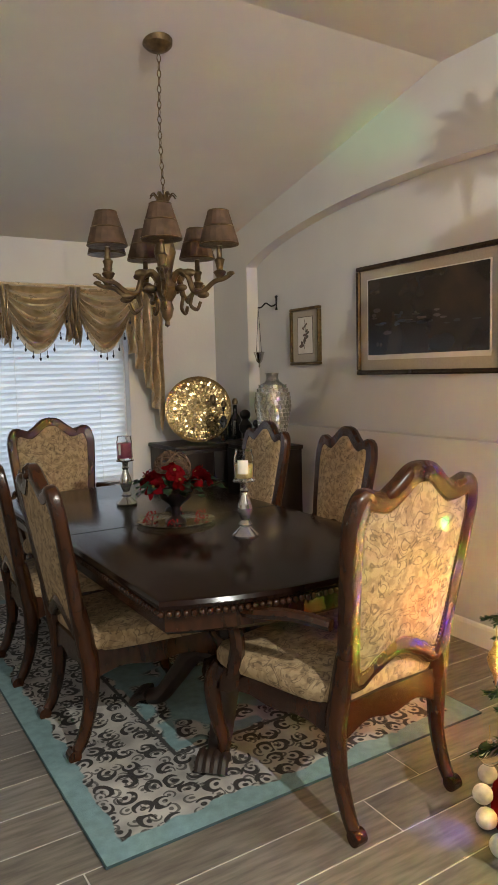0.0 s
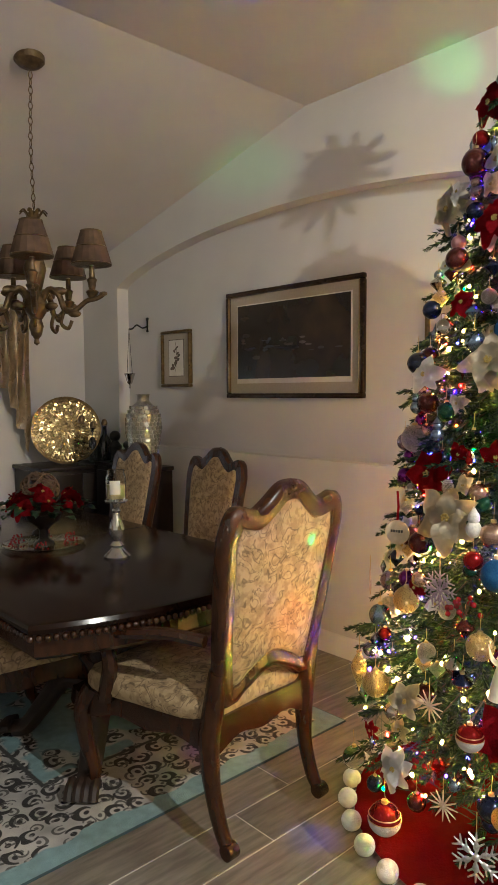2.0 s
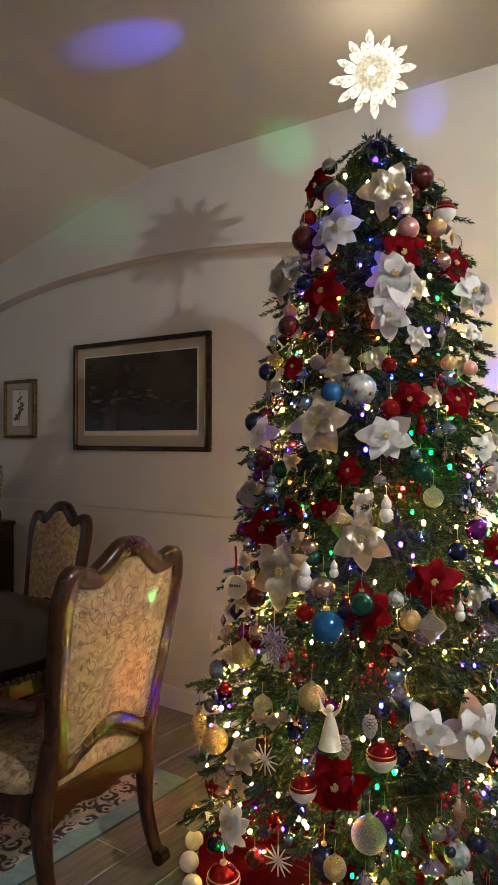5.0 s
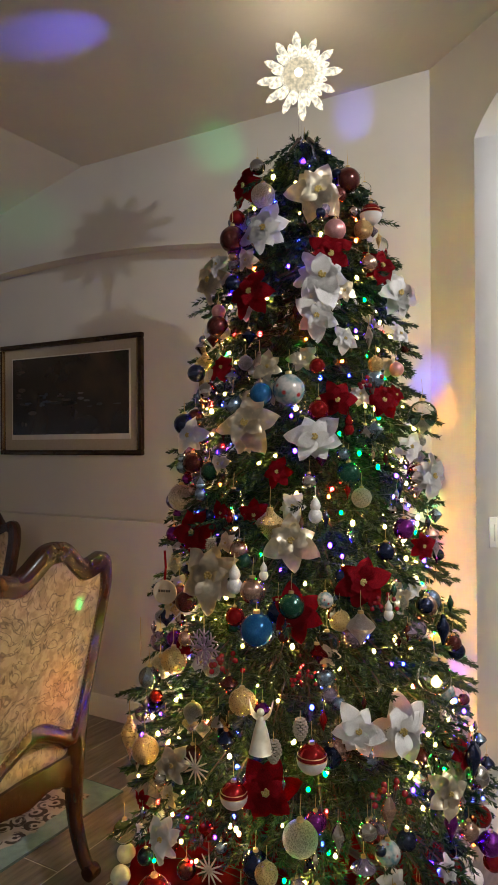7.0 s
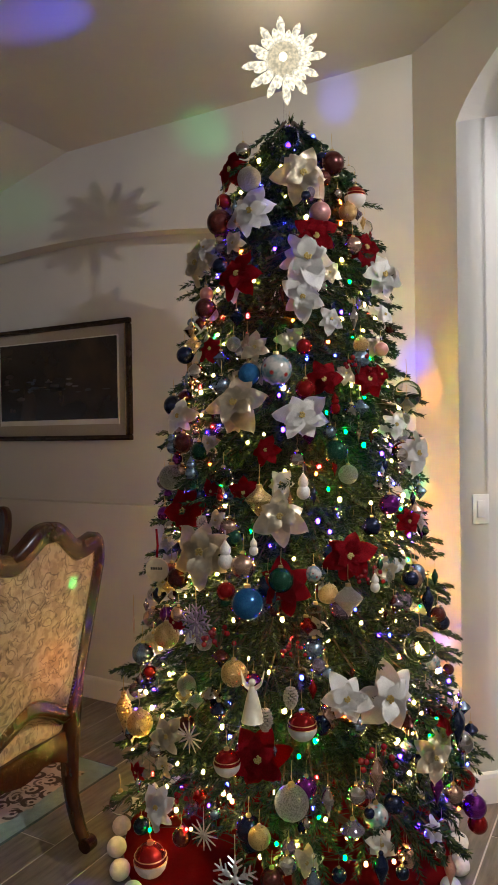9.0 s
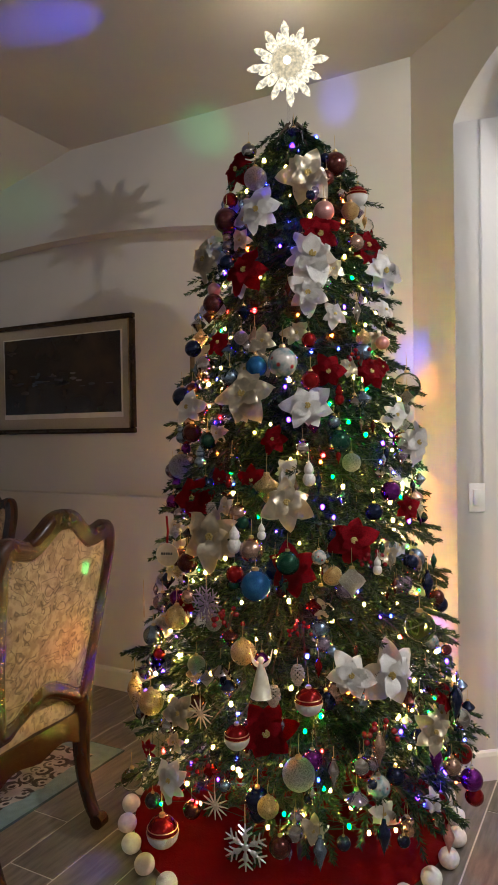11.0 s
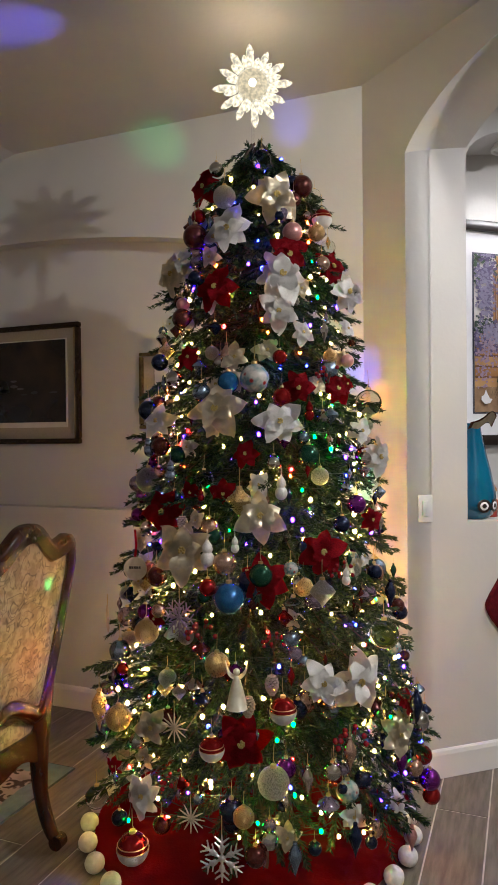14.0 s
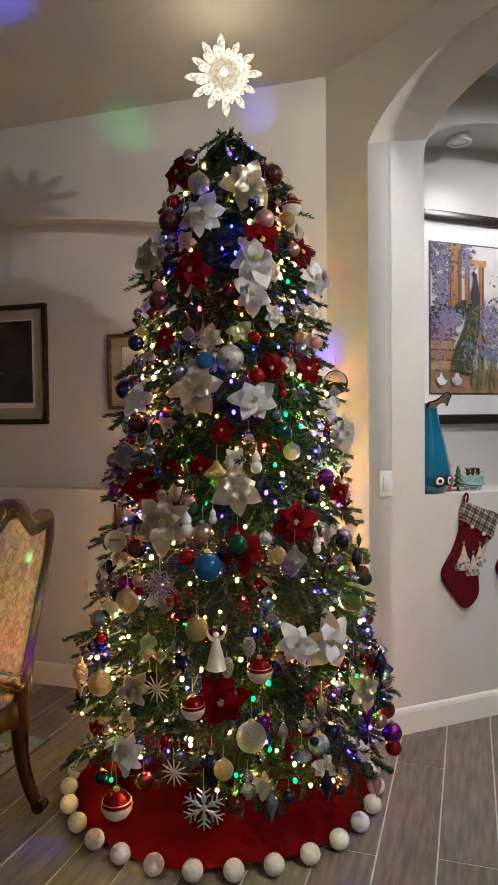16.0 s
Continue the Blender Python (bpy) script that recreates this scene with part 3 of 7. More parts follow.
# poinsettias
PETAL = {"red": material("red_velvet_petal", (0.24, 0.003, 0.008), 0.8, second=(0.12, 0.002, 0.005), scale=30, sheen=0.0, bump=0.3, bump_scale=90),
         "white": material("white_satin_petal", (0.74, 0.72, 0.69), 0.55, second=(0.64, 0.61, 0.59), scale=30, bump=0.2, bump_scale=60),
         "champagne": material("champagne_metallic_petal", (0.74, 0.64, 0.47), 0.32, 0.75, second=(0.58, 0.51, 0.39), scale=4, bump=0.05, bump_scale=12)}
dull(PETAL["red"], 0.08)
POLLEN = shiny("gold_flower_centre", (0.45, 0.33, 0.10), 0.4, 0.6)


def petal_bm(length, width, cup):
    """A broad pointed leaf with a shallow channel and ruffled rim."""
    bm = bmesh.new()
    n, rows = 9, []
    for i in range(n + 1):
        f = i / n
        w = width * (0.10 * (1 - f) + math.sin(math.pi * f ** 0.82) ** 0.8)
        z = cup * math.sin(f * 2.3) - 0.26 * f * f * length
        row = []
        for k in (-1, -0.5, 0, 0.5, 1):
            ruffle = 0.075 * length * math.sin(10 * f + 2.2 * k) * abs(k) ** 1.5 * (0.25 + f)
            row.append(bm.verts.new((f * length, k * w, z + 0.13 * abs(k) * w + ruffle)))
        rows.append(row)
    for p, q in zip(rows, rows[1:]):
        for i in range(4):
            bm.faces.new((p[i], p[i + 1], q[i + 1], q[i]))
    bmesh.ops.solidify(bm, geom=bm.faces[:], thickness=0.010)
    return bm


def poinsettia(kind):
    root = thing("poinsettia", Matrix(), {"red": "deep red velvet poinsettia flower with gold centre", "white": "white satin poinsettia flower with pale centre", "champagne": "champagne metallic poinsettia flower with veined petals"}[kind] + " on the tree", "artificial flower", "poinsettias on the Christmas tree")
    rng = random.Random(len(kind))
    first = {}
    for ringno, (count, length, lift, z) in enumerate(((6, 1.0, 1, 0.0), (5, 0.68, 12, 0.05))):
        for i in range(count):
            if ringno not in first:
                first[ringno] = part("petal", petal_bm(length, 0.33 * length ** 0.7, 0.07), PETAL[kind], root)
                ob = first[ringno]
            else:
                ob = new("petal", first[ringno].data)
                ob.parent = root
            ob.matrix_basis = pose(0, 0, z, 0, 0, 360 * i / count + 36 * ringno + rng.uniform(-10, 10)) @ pose(0, 0, 0, rng.uniform(-12, 12), -lift + rng.uniform(-14, 10), 0) @ Matrix.Scale(rng.uniform(0.82, 1.1), 4)
    bm = bmesh.new()
    for i in range(7):
        a = i * 0.9
        ball(bm, (0.08 * math.cos(a) * (i > 0), 0.08 * math.sin(a) * (i > 0), 0.2), 0.05, 6, 4)
    part("flower_centre", bm, POLLEN, root)
    return root


def flower(kind, angle, z, size, out=1.05):
    at = on_tree(angle, z, out)
    rng = random.Random(int(angle * 100 + z * 1000))
    aim = at + Vector((math.cos(radians(angle)), math.sin(radians(angle)), 0.25)) + Vector((-0.5, -0.2, rng.uniform(-0.3, 0.3)))
    turn = (aim - at).to_track_quat("Z", "X").to_matrix().to_4x4()
    m = Matrix.Translation(at) @ turn @ pose(0, 0, 0, 0, 0, rng.uniform(0, 360)) @ Matrix.Scale(size * 1.08, 4)
    put(("flower", kind), lambda: poinsettia(kind), m)


for a, z, s in [(139, 2.38, 0.068), (176, 1.97, 0.077), (220, 2.08, 0.074), (254, 2.06, 0.069), (157, 1.23, 0.075), (195, 1.42, 0.045), (219, 1.63, 0.058), (241, 1.63, 0.057), (225, 1.11, 0.077), (202, 1.03, 0.079), (195, 0.57, 0.088), (255, 1.19, 0.045), (163, 1.74, 0.048), (258, 0.59, 0.043), (160, 0.89, 0.036)]:
    flower("red", a, z, s, 0.98)
for a, z, s in [(182, 2.17, 0.080), (214, 2.00, 0.094), (211, 1.88, 0.068), (262, 1.98, 0.082), (209, 1.52, 0.077), (152, 1.53, 0.061), (262, 1.40, 0.071), (249, 1.49, 0.049), (231, 0.73, 0.091), (219, 0.74, 0.069), (168, 0.40, 0.061), (148, 2.09, 0.039)]:
    flower("white", a, z, s)
for a, z, s in [(215, 2.29, 0.091), (140, 2.05, 0.074), (183, 1.56, 0.092), (173, 1.12, 0.100), (201, 1.23, 0.079), (168, 0.59, 0.056), (244, 0.54, 0.062), (190, 1.73, 0.047)]:
    flower("champagne", a, z, s)

# snowflakes and spiky stars
FLAKE = [shiny("silver_snowflake", (0.6, 0.6, 0.6), 0.3, 0.7, spots=(0.9, 0.9, 0.9)), material("pale_wood_spike", (0.55, 0.42, 0.33), 0.6), shiny("violet_glitter", (0.30, 0.22, 0.33), 0.4, 0.5, spots=(0.6, 0.5, 0.65))]


def snowflake(k):
    words = ("silver glitter snowflake", "pale straw starburst", "violet glitter snowflake")[k]
    root = thing("snowflake_ornament", Matrix(), words + " ornament hanging on the tree", "ornament", ORNAMENTS)
    first = None
    n = (6, 12, 8)[k]
    for i in range(n):
        if first is None:
            bm = bmesh.new()
            sweep(bm, [(0, 0, 0), (0, 0.5, 0), (0, 1, 0)], ring(0.05, 6), sizes=[1, 1.2, 0.5])
            if k != 1:
                for s in (-1, 1):
                    for y in (0.4, 0.65):
                        sweep(bm, [(0, y, 0), (s * 0.3, y + 0.25, 0)], ring(0.05, 5), sizes=[1, 0.6])
                ball(bm, (0, 0.42, 0), 0.13, 8, 6, (1, 1.6, 0.5))
            first = part("arm", bm, FLAKE[k], root)
            ob = first
        else:
            ob = new("arm", first.data)
            ob.parent = root
        ob.matrix_basis = pose(0, 0, 0, 0, 0, 360 * i / n)
    bm = bmesh.new()
    ball(bm, (0, 0, 0), 0.16, 10, 6, (1, 1, 0.6))
    part("hub", bm, FLAKE[k], root)
    bm = bmesh.new()
    sweep(bm, [(0, 1, 0), (0, 1.8, 0)], ring(0.02, 4))
    part("hanging_loop", bm, CAP, root, "thin hanging thread")
    return root


for k, a, z, s in [(0, 191, 0.28, 0.068), (1, 183, 0.38, 0.043), (1, 176, 0.61, 0.045), (1, 131, 0.84, 0.048), (2, 174, 0.92, 0.058)]:
    put(("flake", k), lambda: snowflake(k), Matrix.Translation(on_tree(a, z, 1.06)) @ pose(0, 0, 0, 0, 0, a + 90) @ pose(0, 0, 0, 90, 0, 0) @ Matrix.Scale(s, 4))

# pine cones
CONE = material("frosted_cone_scale", (0.16, 0.10, 0.06), 0.7, second=(0.4, 0.37, 0.33), scale=40)


def pine_cone():
    root = thing("pine_cone", Matrix(), "small brown pine cone with frosted scales hanging on the tree", "ornament", ORNAMENTS)
    bm = bmesh.new()
    for j in range(9):
        z = -1 + 0.24 * j
        r = 0.62 * math.sin(math.pi * (j + 1) / 11)
        for i in range(8):
            a = i * math.pi / 4 + j * 0.4
            ball(bm, (r * math.cos(a), r * math.sin(a), z), 0.2, 6, 4, (1, 1, 0.45))
    part("cone_body", bm, CONE, root)
    bm = bmesh.new()
    sweep(bm, [(0, 0, 0.9), (0, 0, 1.8)], ring(0.03, 4))
    part("hanging_loop", bm, CAP, root, "thin hanging thread")
    return root


for a, z, s in [(197, 0.68, 0.029), (204, 0.74, 0.028), (170, 1.20, 0.023)]:
    put("cone", pine_cone, Matrix.Translation(on_tree(a, z, 1.02)) @ Matrix.Scale(s, 4))

# angel figure, plain shape
bm = bmesh.new()
lathe(bm, [(0.42, -1.0), (0.40, -0.98), (0.25, -0.3), (0.12, 0.15), (0.08, 0.22), (0.0, 0.23)], 20)
ball(bm, (0, 0, 0.36), 0.13, 12, 8)
for s in (-1, 1):
    sweep(bm, smooth_line([(0.05, s * 0.05, 0.1), (0.1, s * 0.3, 0.3), (0.1, s * 0.42, 0.75)], 5), ring(0.16, 8, 0.25), sizes=[0.5, 1, 1.1, 1.1, 1, 1, 0.9, 0.8, 0.6, 0.4, 0.15])
angel = part("angel_figurine", bm, material("pearl_white_and_gold", (0.62, 0.56, 0.42), 0.35, 0.3, second=(0.72, 0.66, 0.52), scale=5))
angel.matrix_basis = Matrix.Translation(on_tree(194, 0.76, 1.08)) @ pose(0, 0, 0, 0, 0, 20) @ Matrix.Scale(0.078, 4)
tagged(angel, "small pearl white angel figurine with gold wings on the tree", "ornament", ORNAMENTS)

# round wooden tag with dark writing marks
tag = thing("tag_ornament", Matrix.Translation(on_tree(149, 1.04, 1.06)) @ pose(0, 0, 0, 0, 0, 200) @ pose(0, 0, 0, 90, 0, 90), "round pale wooden tag with a red ribbon hanging on the tree", "ornament", ORNAMENTS)
bm = bmesh.new()
lathe(bm, [(0.037, -0.003), (0.039, 0.0), (0.037, 0.003)], 28)
part("disc", bm, material("pale_birch", (0.62, 0.50, 0.34), 0.5, second=(0.55, 0.43, 0.28), scale=60), tag)
for k in range(5):
    bm = bmesh.new()
    box(bm, (-0.02 + 0.008 * k, 0.0, 0.0032), (-0.014 + 0.008 * k, 0.008, 0.0045))
    part("writing_bar", bm, material("dark_ink", (0.05, 0.04, 0.03), 0.6) if k == 0 else bpy.data.materials["dark_ink"], tag)
bm = bmesh.new()
sweep(bm, [(0, 0.036, 0), (0.004, 0.08, 0.003), (0, 0.13, 0)], ring(0.004, 4, 0.3))
part("ribbon", bm, PETAL["red"], tag, "narrow red ribbon")

# small plain figures of the toy kind
TOY = [material("white_toy_enamel", (0.7, 0.66, 0.62), 0.35), BALL["red"], BALL["steel"]]


def toy(k):
    bm = bmesh.new()
    ball(bm, (0, 0, 0.45), 0.42, 12, 8)
    ball(bm, (0, 0, -0.3), 0.55, 12, 8, (1, 1, 1.1))
    lathe(bm, [(0.4, 0.7), (0.2, 1.0), (0.0, 1.35)], 12)
    sweep(bm, [(0, 0, 1.3), (0, 0, 2.0)], ring(0.03, 4))
    return tagged(part("toy_ornament", bm, TOY[k]), ("white enamel", "red", "pale blue")[k] + " small toy figure ornament hanging on the tree", "ornament", ORNAMENTS)


for k, a, z, s in [(0, 209, 1.31, 0.036), (0, 182, 1.11, 0.04), (1, 178, 1.29, 0.02), (0, 192, 1.14, 0.024), (2, 146, 1.44, 0.035), (0, 232, 1.03, 0.026), (1, 222, 1.55, 0.03), (2, 163, 1.36, 0.036)]:
    put(("toy", k), lambda: toy(k), Matrix.Translation(on_tree(a, z, 1.04)) @ Matrix.Scale(s, 4))

# berry sprays and more small balls between the larger ornaments
BERRY = shiny("red_berry", (0.22, 0.01, 0.015), 0.25, 0.1)


def berries():
    root = thing("berry_spray", Matrix(), "spray of small glossy red berries tucked in the tree", "ornament", "berry sprays on the Christmas tree")
    rng = random.Random(3)
    bm = bmesh.new()
    for i in range(14):
        ball(bm, (rng.uniform(-1, 1), rng.uniform(-1, 1), rng.uniform(-0.7, 0.7)), 0.2, 8, 6)
    tagged(part("berry_stem", bm, BERRY, root), kind="stuff")
    bm = bmesh.new()
    for i in range(5):
        sweep(bm, [(0, 0, -0.9), (rng.uniform(-0.8, 0.8), rng.uniform(-0.8, 0.8), 0.5)], ring(0.04, 4))
    part("stem", bm, BARK, root)
    return root


for a, z, s in [(181, 0.88, 0.04), (228, 0.56, 0.045), (232, 1.05, 0.035), (236, 1.68, 0.035), (176, 0.45, 0.035), (205, 0.86, 0.03)]:
    put("berry", berries, Matrix.Translation(on_tree(a, z, 1.0)) @ Matrix.Scale(s, 4))
rng = random.Random(21)
for i in range(105):
    z = 0.22 + 2.2 * rng.random() ** 1.3
    hang(rng.choice(["silver", "rose", "steel", "red", "navy", "smoke", "maroon", "clear", "purple", "painted", "green", "navy", "maroon"]), rng.choice(["ball", "ball", "ball", "finial", "drop"]), rng.uniform(110, 290), z, rng.uniform(0.015, 0.030), rng.uniform(0.82, 0.96))

for i in range(85):
    z = 0.25 + 2.15 * rng.random() ** 1.25
    hang(rng.choice(["silver", "glitter", "clear", "gold", "mercury", "smoke", "steel", "maroon", "navy"]), rng.choice(["ball", "ball", "drop", "finial"]), rng.uniform(115, 280), z, rng.uniform(0.017, 0.032), rng.uniform(0.9, 1.0))
for i in range(34):
    z = 0.3 + 2.0 * rng.random() ** 1.2
    flower(rng.choice(["champagne", "white", "champagne", "red"]), rng.uniform(120, 275), z, rng.uniform(0.030, 0.048), 0.93)

for i in range(95):
    z = 0.30 + 1.25 * rng.random()
    hang(rng.choice(["silver", "mercury", "smoke", "red", "painted", "navy", "navy", "rose", "maroon", "purple", "green", "steel"]), rng.choice(["ball", "ball", "ball", "drop", "finial"]), rng.uniform(120, 275), z, rng.uniform(0.022, 0.038), rng.uniform(0.88, 1.0))

# ---- star topper ----
STAR_AT = Vector((2.244, 1.043, 2.79))
STAR_GLOW = glowing("lit_crystal_ray", (1.0, 0.92, 0.68), 1.2, True)
STAR_CORE = glowing("lit_crystal_core", (1.0, 0.86, 0.56), 0.62, True)
for mat, low, high, size in ((STAR_GLOW, 0.42, 1.35, 70), (STAR_CORE, 0.40, 0.75, 90)):
    nt = mat.node_tree
    co, nz, mr = nt.nodes.new("ShaderNodeTexCoord"), nt.nodes.new("ShaderNodeTexNoise"), nt.nodes.new("ShaderNodeMapRange")
    nz.inputs["Scale"].default_value = size
    mr.inputs[1].default_value, mr.inputs[2].default_value, mr.inputs[3].default_value, mr.inputs[4].default_value = 0.35, 0.65, low, high
    nt.links.new(co.outputs["Object"], nz.inputs[0])
    nt.links.new(nz.outputs["Fac"], mr.inputs[0])
    nt.links.new(mr.outputs[0], nt.nodes["Principled BSDF"].inputs["Emission Strength"])
star = thing("star_topper", look(STAR_AT, (-0.2, 0.05, 2.5)) @ pose(0, 0, 0, 0, 180, 0), "lit starburst tree topper of clear crystal rays", "tree topper")


def crystal(length, width):
    """A flat faceted ray with a ridge, widest before its pointed tip."""
    bm = bmesh.new()
    rim = [(0.35, 0.040), (0.9, length * 0.62), (1.0, length * 0.82), (0.55, length * 0.94), (0.0, length), (-0.55, length * 0.94), (-1.0, length * 0.82), (-0.9, length * 0.62), (-0.35, 0.040)]
    edge = [bm.verts.new((x * width, y, 0)) for x, y in rim]
    for side in (-1, 1):
        ridge = [bm.verts.new((0, y, side * width * 0.55)) for y in (0.045, length * 0.80)]
        bm.faces.new((edge[0], edge[1], edge[2], ridge[1], ridge[0]))
        bm.faces.new((edge[8], ridge[0], ridge[1], edge[6], edge[7]))
        bm.faces.new((edge[2], edge[3], edge[4], ridge[1]))
        bm.faces.new((edge[4], edge[5], edge[6], ridge[1]))
        bm.faces.new((edge[0], ridge[0], edge[8]))
    return bm


for count, length, width, z, turn in ((12, 0.152, 0.0150, 0.0, 4), (12, 0.112, 0.0135, 0.010, 17), (12, 0.088, 0.010, 0.018, 9)):
    first = None
    for i in range(count):
        if first is None:
            first = part("crystal_ray", crystal(length, width), STAR_GLOW, star, smooth=False)
            ob = first
        else:
            ob = new("crystal_ray", first.data)
            ob.parent = star
        ob.matrix_basis = pose(0, 0, z, 0, 0, 360 * i / count + turn) @ Matrix.Scale(1 - 0.05 * (i % 3), 4)
bm = bmesh.new()
lathe(bm, [(0.0, -0.012), (0.052, -0.01), (0.060, 0.010), (0.054, 0.024), (0.02, 0.030), (0.0, 0.031)], 26)
part("core", bm, STAR_CORE, star)
bm = bmesh.new()
ball(bm, (0, 0, 0.034), 0.014, 10, 8)
part("bulb", bm, glowing("star_bulb", (1.0, 0.9, 0.7), 10, True), star, "bright bulb")
bm = bmesh.new()
sweep(bm, [(0, -0.05, 0), (0, -0.24, 0.0)], ring(0.006, 8), sizes=[0.6, 1])
part("stem", bm, BALL["clear"], star, "clear plastic stem")

# ---- tree skirt ----
SKIRT = dull(material("red_plush", (0.17, 0.003, 0.006), 0.9, second=(0.12, 0.002, 0.004), scale=6, bump=0.25, bump_scale=140), 0.06)
POM = material("white_pompom_wool", (0.72, 0.69, 0.66), 0.95, second=(0.6, 0.57, 0.54), scale=60, bump=0.3, bump_scale=190)
skirt = thing("tree_skirt", Matrix.Translation((2.25, 1.08, 0)), "red plush tree skirt edged with white pompoms on the floor", "tree skirt")
bm = bmesh.new()
rows = []
for j in range(12):
    f = j / 11
    r = 0.05 + 0.53 * f
    rows.append([bm.verts.new((r * math.cos(a), r * math.sin(a), 0.012 + 0.022 * (1 - f) + 0.010 * f * (1 + math.sin(7 * a + 1.5) * 0.8) + 0.006 * math.sin(3 * a + 9 * f))) for a in [2 * math.pi * i / 96 for i in range(96)]])
for p, q in zip(rows, rows[1:]):
    for i in range(96):
        bm.faces.new((p[i], p[(i + 1) % 96], q[(i + 1) % 96], q[i]))
bmesh.ops.solidify(bm, geom=bm.faces[:], thickness=0.008)
part("cloth", bm, SKIRT, skirt)
first = None
for i in range(29):
    a = 2 * math.pi * (i + 0.35) / 29
    if first is None:
        bm = bmesh.new()
        bmesh.ops.create_icosphere(bm, subdivisions=3, radius=0.034)
        for v in bm.verts:
            v.co *= 1 + 0.03 * (noise.noise(v.co * 60))
        first = part("pompom", bm, POM, skirt)
        ob = first
    else:
        ob = new("pompom", first.data)
        ob.parent = skirt
    ob.matrix_basis = pose(0.605 * math.cos(a), 0.605 * math.sin(a), 0.033, 30 * i, 50 * i, 0)
# ---- dining table ----
FABRIC, ft, fb = nodes_of("tapestry_fabric")


def tapestry():
    """Cream and tan woven scrolls with dark outlines."""
    t, b = ft, fb
    co = t.nodes.new("ShaderNodeTexCoord")
    nz = t.nodes.new("ShaderNodeTexNoise")
    nz.inputs["Scale"].default_value, nz.inputs["Detail"].default_value = 34, 8
    t.links.new(co.outputs["Object"], nz.inputs[0])
    wv = t.nodes.new("ShaderNodeTexNoise")
    wv.inputs["Scale"].default_value, wv.inputs["Detail"].default_value, wv.inputs["Distortion"].default_value = 14, 2, 1.6
    t.links.new(co.outputs["Object"], wv.inputs[0])
    line = t.nodes.new("ShaderNodeMath")
    line.operation = "SUBTRACT"
    line.inputs[1].default_value = 0.5
    t.links.new(wv.outputs["Fac"], line.inputs[0])
    ab = t.nodes.new("ShaderNodeMath")
    ab.operation = "ABSOLUTE"
    t.links.new(line.outputs[0], ab.inputs[0])
    mr = t.nodes.new("ShaderNodeMapRange")
    mr.inputs[1].default_value, mr.inputs[2].default_value, mr.inputs[3].default_value, mr.inputs[4].default_value = 0.006, 0.034, 0.68, 0.0
    t.links.new(ab.outputs[0], mr.inputs[0])
    base = t.nodes.new("ShaderNodeMix")
    base.data_type = "RGBA"
    base.inputs[6].default_value, base.inputs[7].default_value = (0.37, 0.265, 0.150, 1), (0.25, 0.170, 0.090, 1)
    rm = t.nodes.new("ShaderNodeMapRange")
    rm.inputs[1].default_value, rm.inputs[2].default_value = 0.42, 0.58
    t.links.new(nz.outputs["Fac"], rm.inputs[0])
    t.links.new(rm.outputs[0], base.inputs[0])
    mix = t.nodes.new("ShaderNodeMix")
    mix.data_type = "RGBA"
    mix.inputs[7].default_value = (0.07, 0.042, 0.022, 1)
    t.links.new(mr.outputs[0], mix.inputs[0])
    t.links.new(base.outputs[2], mix.inputs[6])
    t.links.new(mix.outputs[2], b.inputs["Base Color"])
    b.inputs["Roughness"].default_value = 0.85
    fine = t.nodes.new("ShaderNodeTexNoise")
    fine.inputs["Scale"].default_value = 300
    t.links.new(co.outputs["Object"], fine.inputs[0])
    bp = t.nodes.new("ShaderNodeBump")
    bp.inputs["Strength"].default_value, bp.inputs["Distance"].default_value = 0.4, 0.004
    t.links.new(fine.outputs["Fac"], bp.inputs["Height"])
    t.links.new(bp.outputs[0], b.inputs["Normal"])


tapestry()
STUD = shiny("aged_brass_stud", (0.16, 0.10, 0.05), 0.35)
TX, TY0, TY1, TW, TZ = 1.52, 1.91, 4.36, 0.60, 0.765


def table_outline(grow, z):
    """The table's plan: straight sides and bowed ends."""
    pts = []
    for sgn, ye in ((-1, TY0), (1, TY1)):
        for i in range(17):
            u = -1 + i / 8
            pts.append((TX + sgn * u * -(TW + grow), ye - sgn * -grow + (-sgn) * 0.13 * abs(u) ** 2.2 * 1.0, z))
    return pts


def ring_loft(bm, levels):
    rows = [[bm.verts.new(p) for p in lv] for lv in levels]
    n = len(rows[0])
    for p, q in zip(rows, rows[1:]):
        for i in range(n):
            bm.faces.new((p[i], p[(i + 1) % n], q[(i + 1) % n], q[i]))
    bm.faces.new(rows[0][::-1])
    bm.faces.new(rows[-1])
    return bm


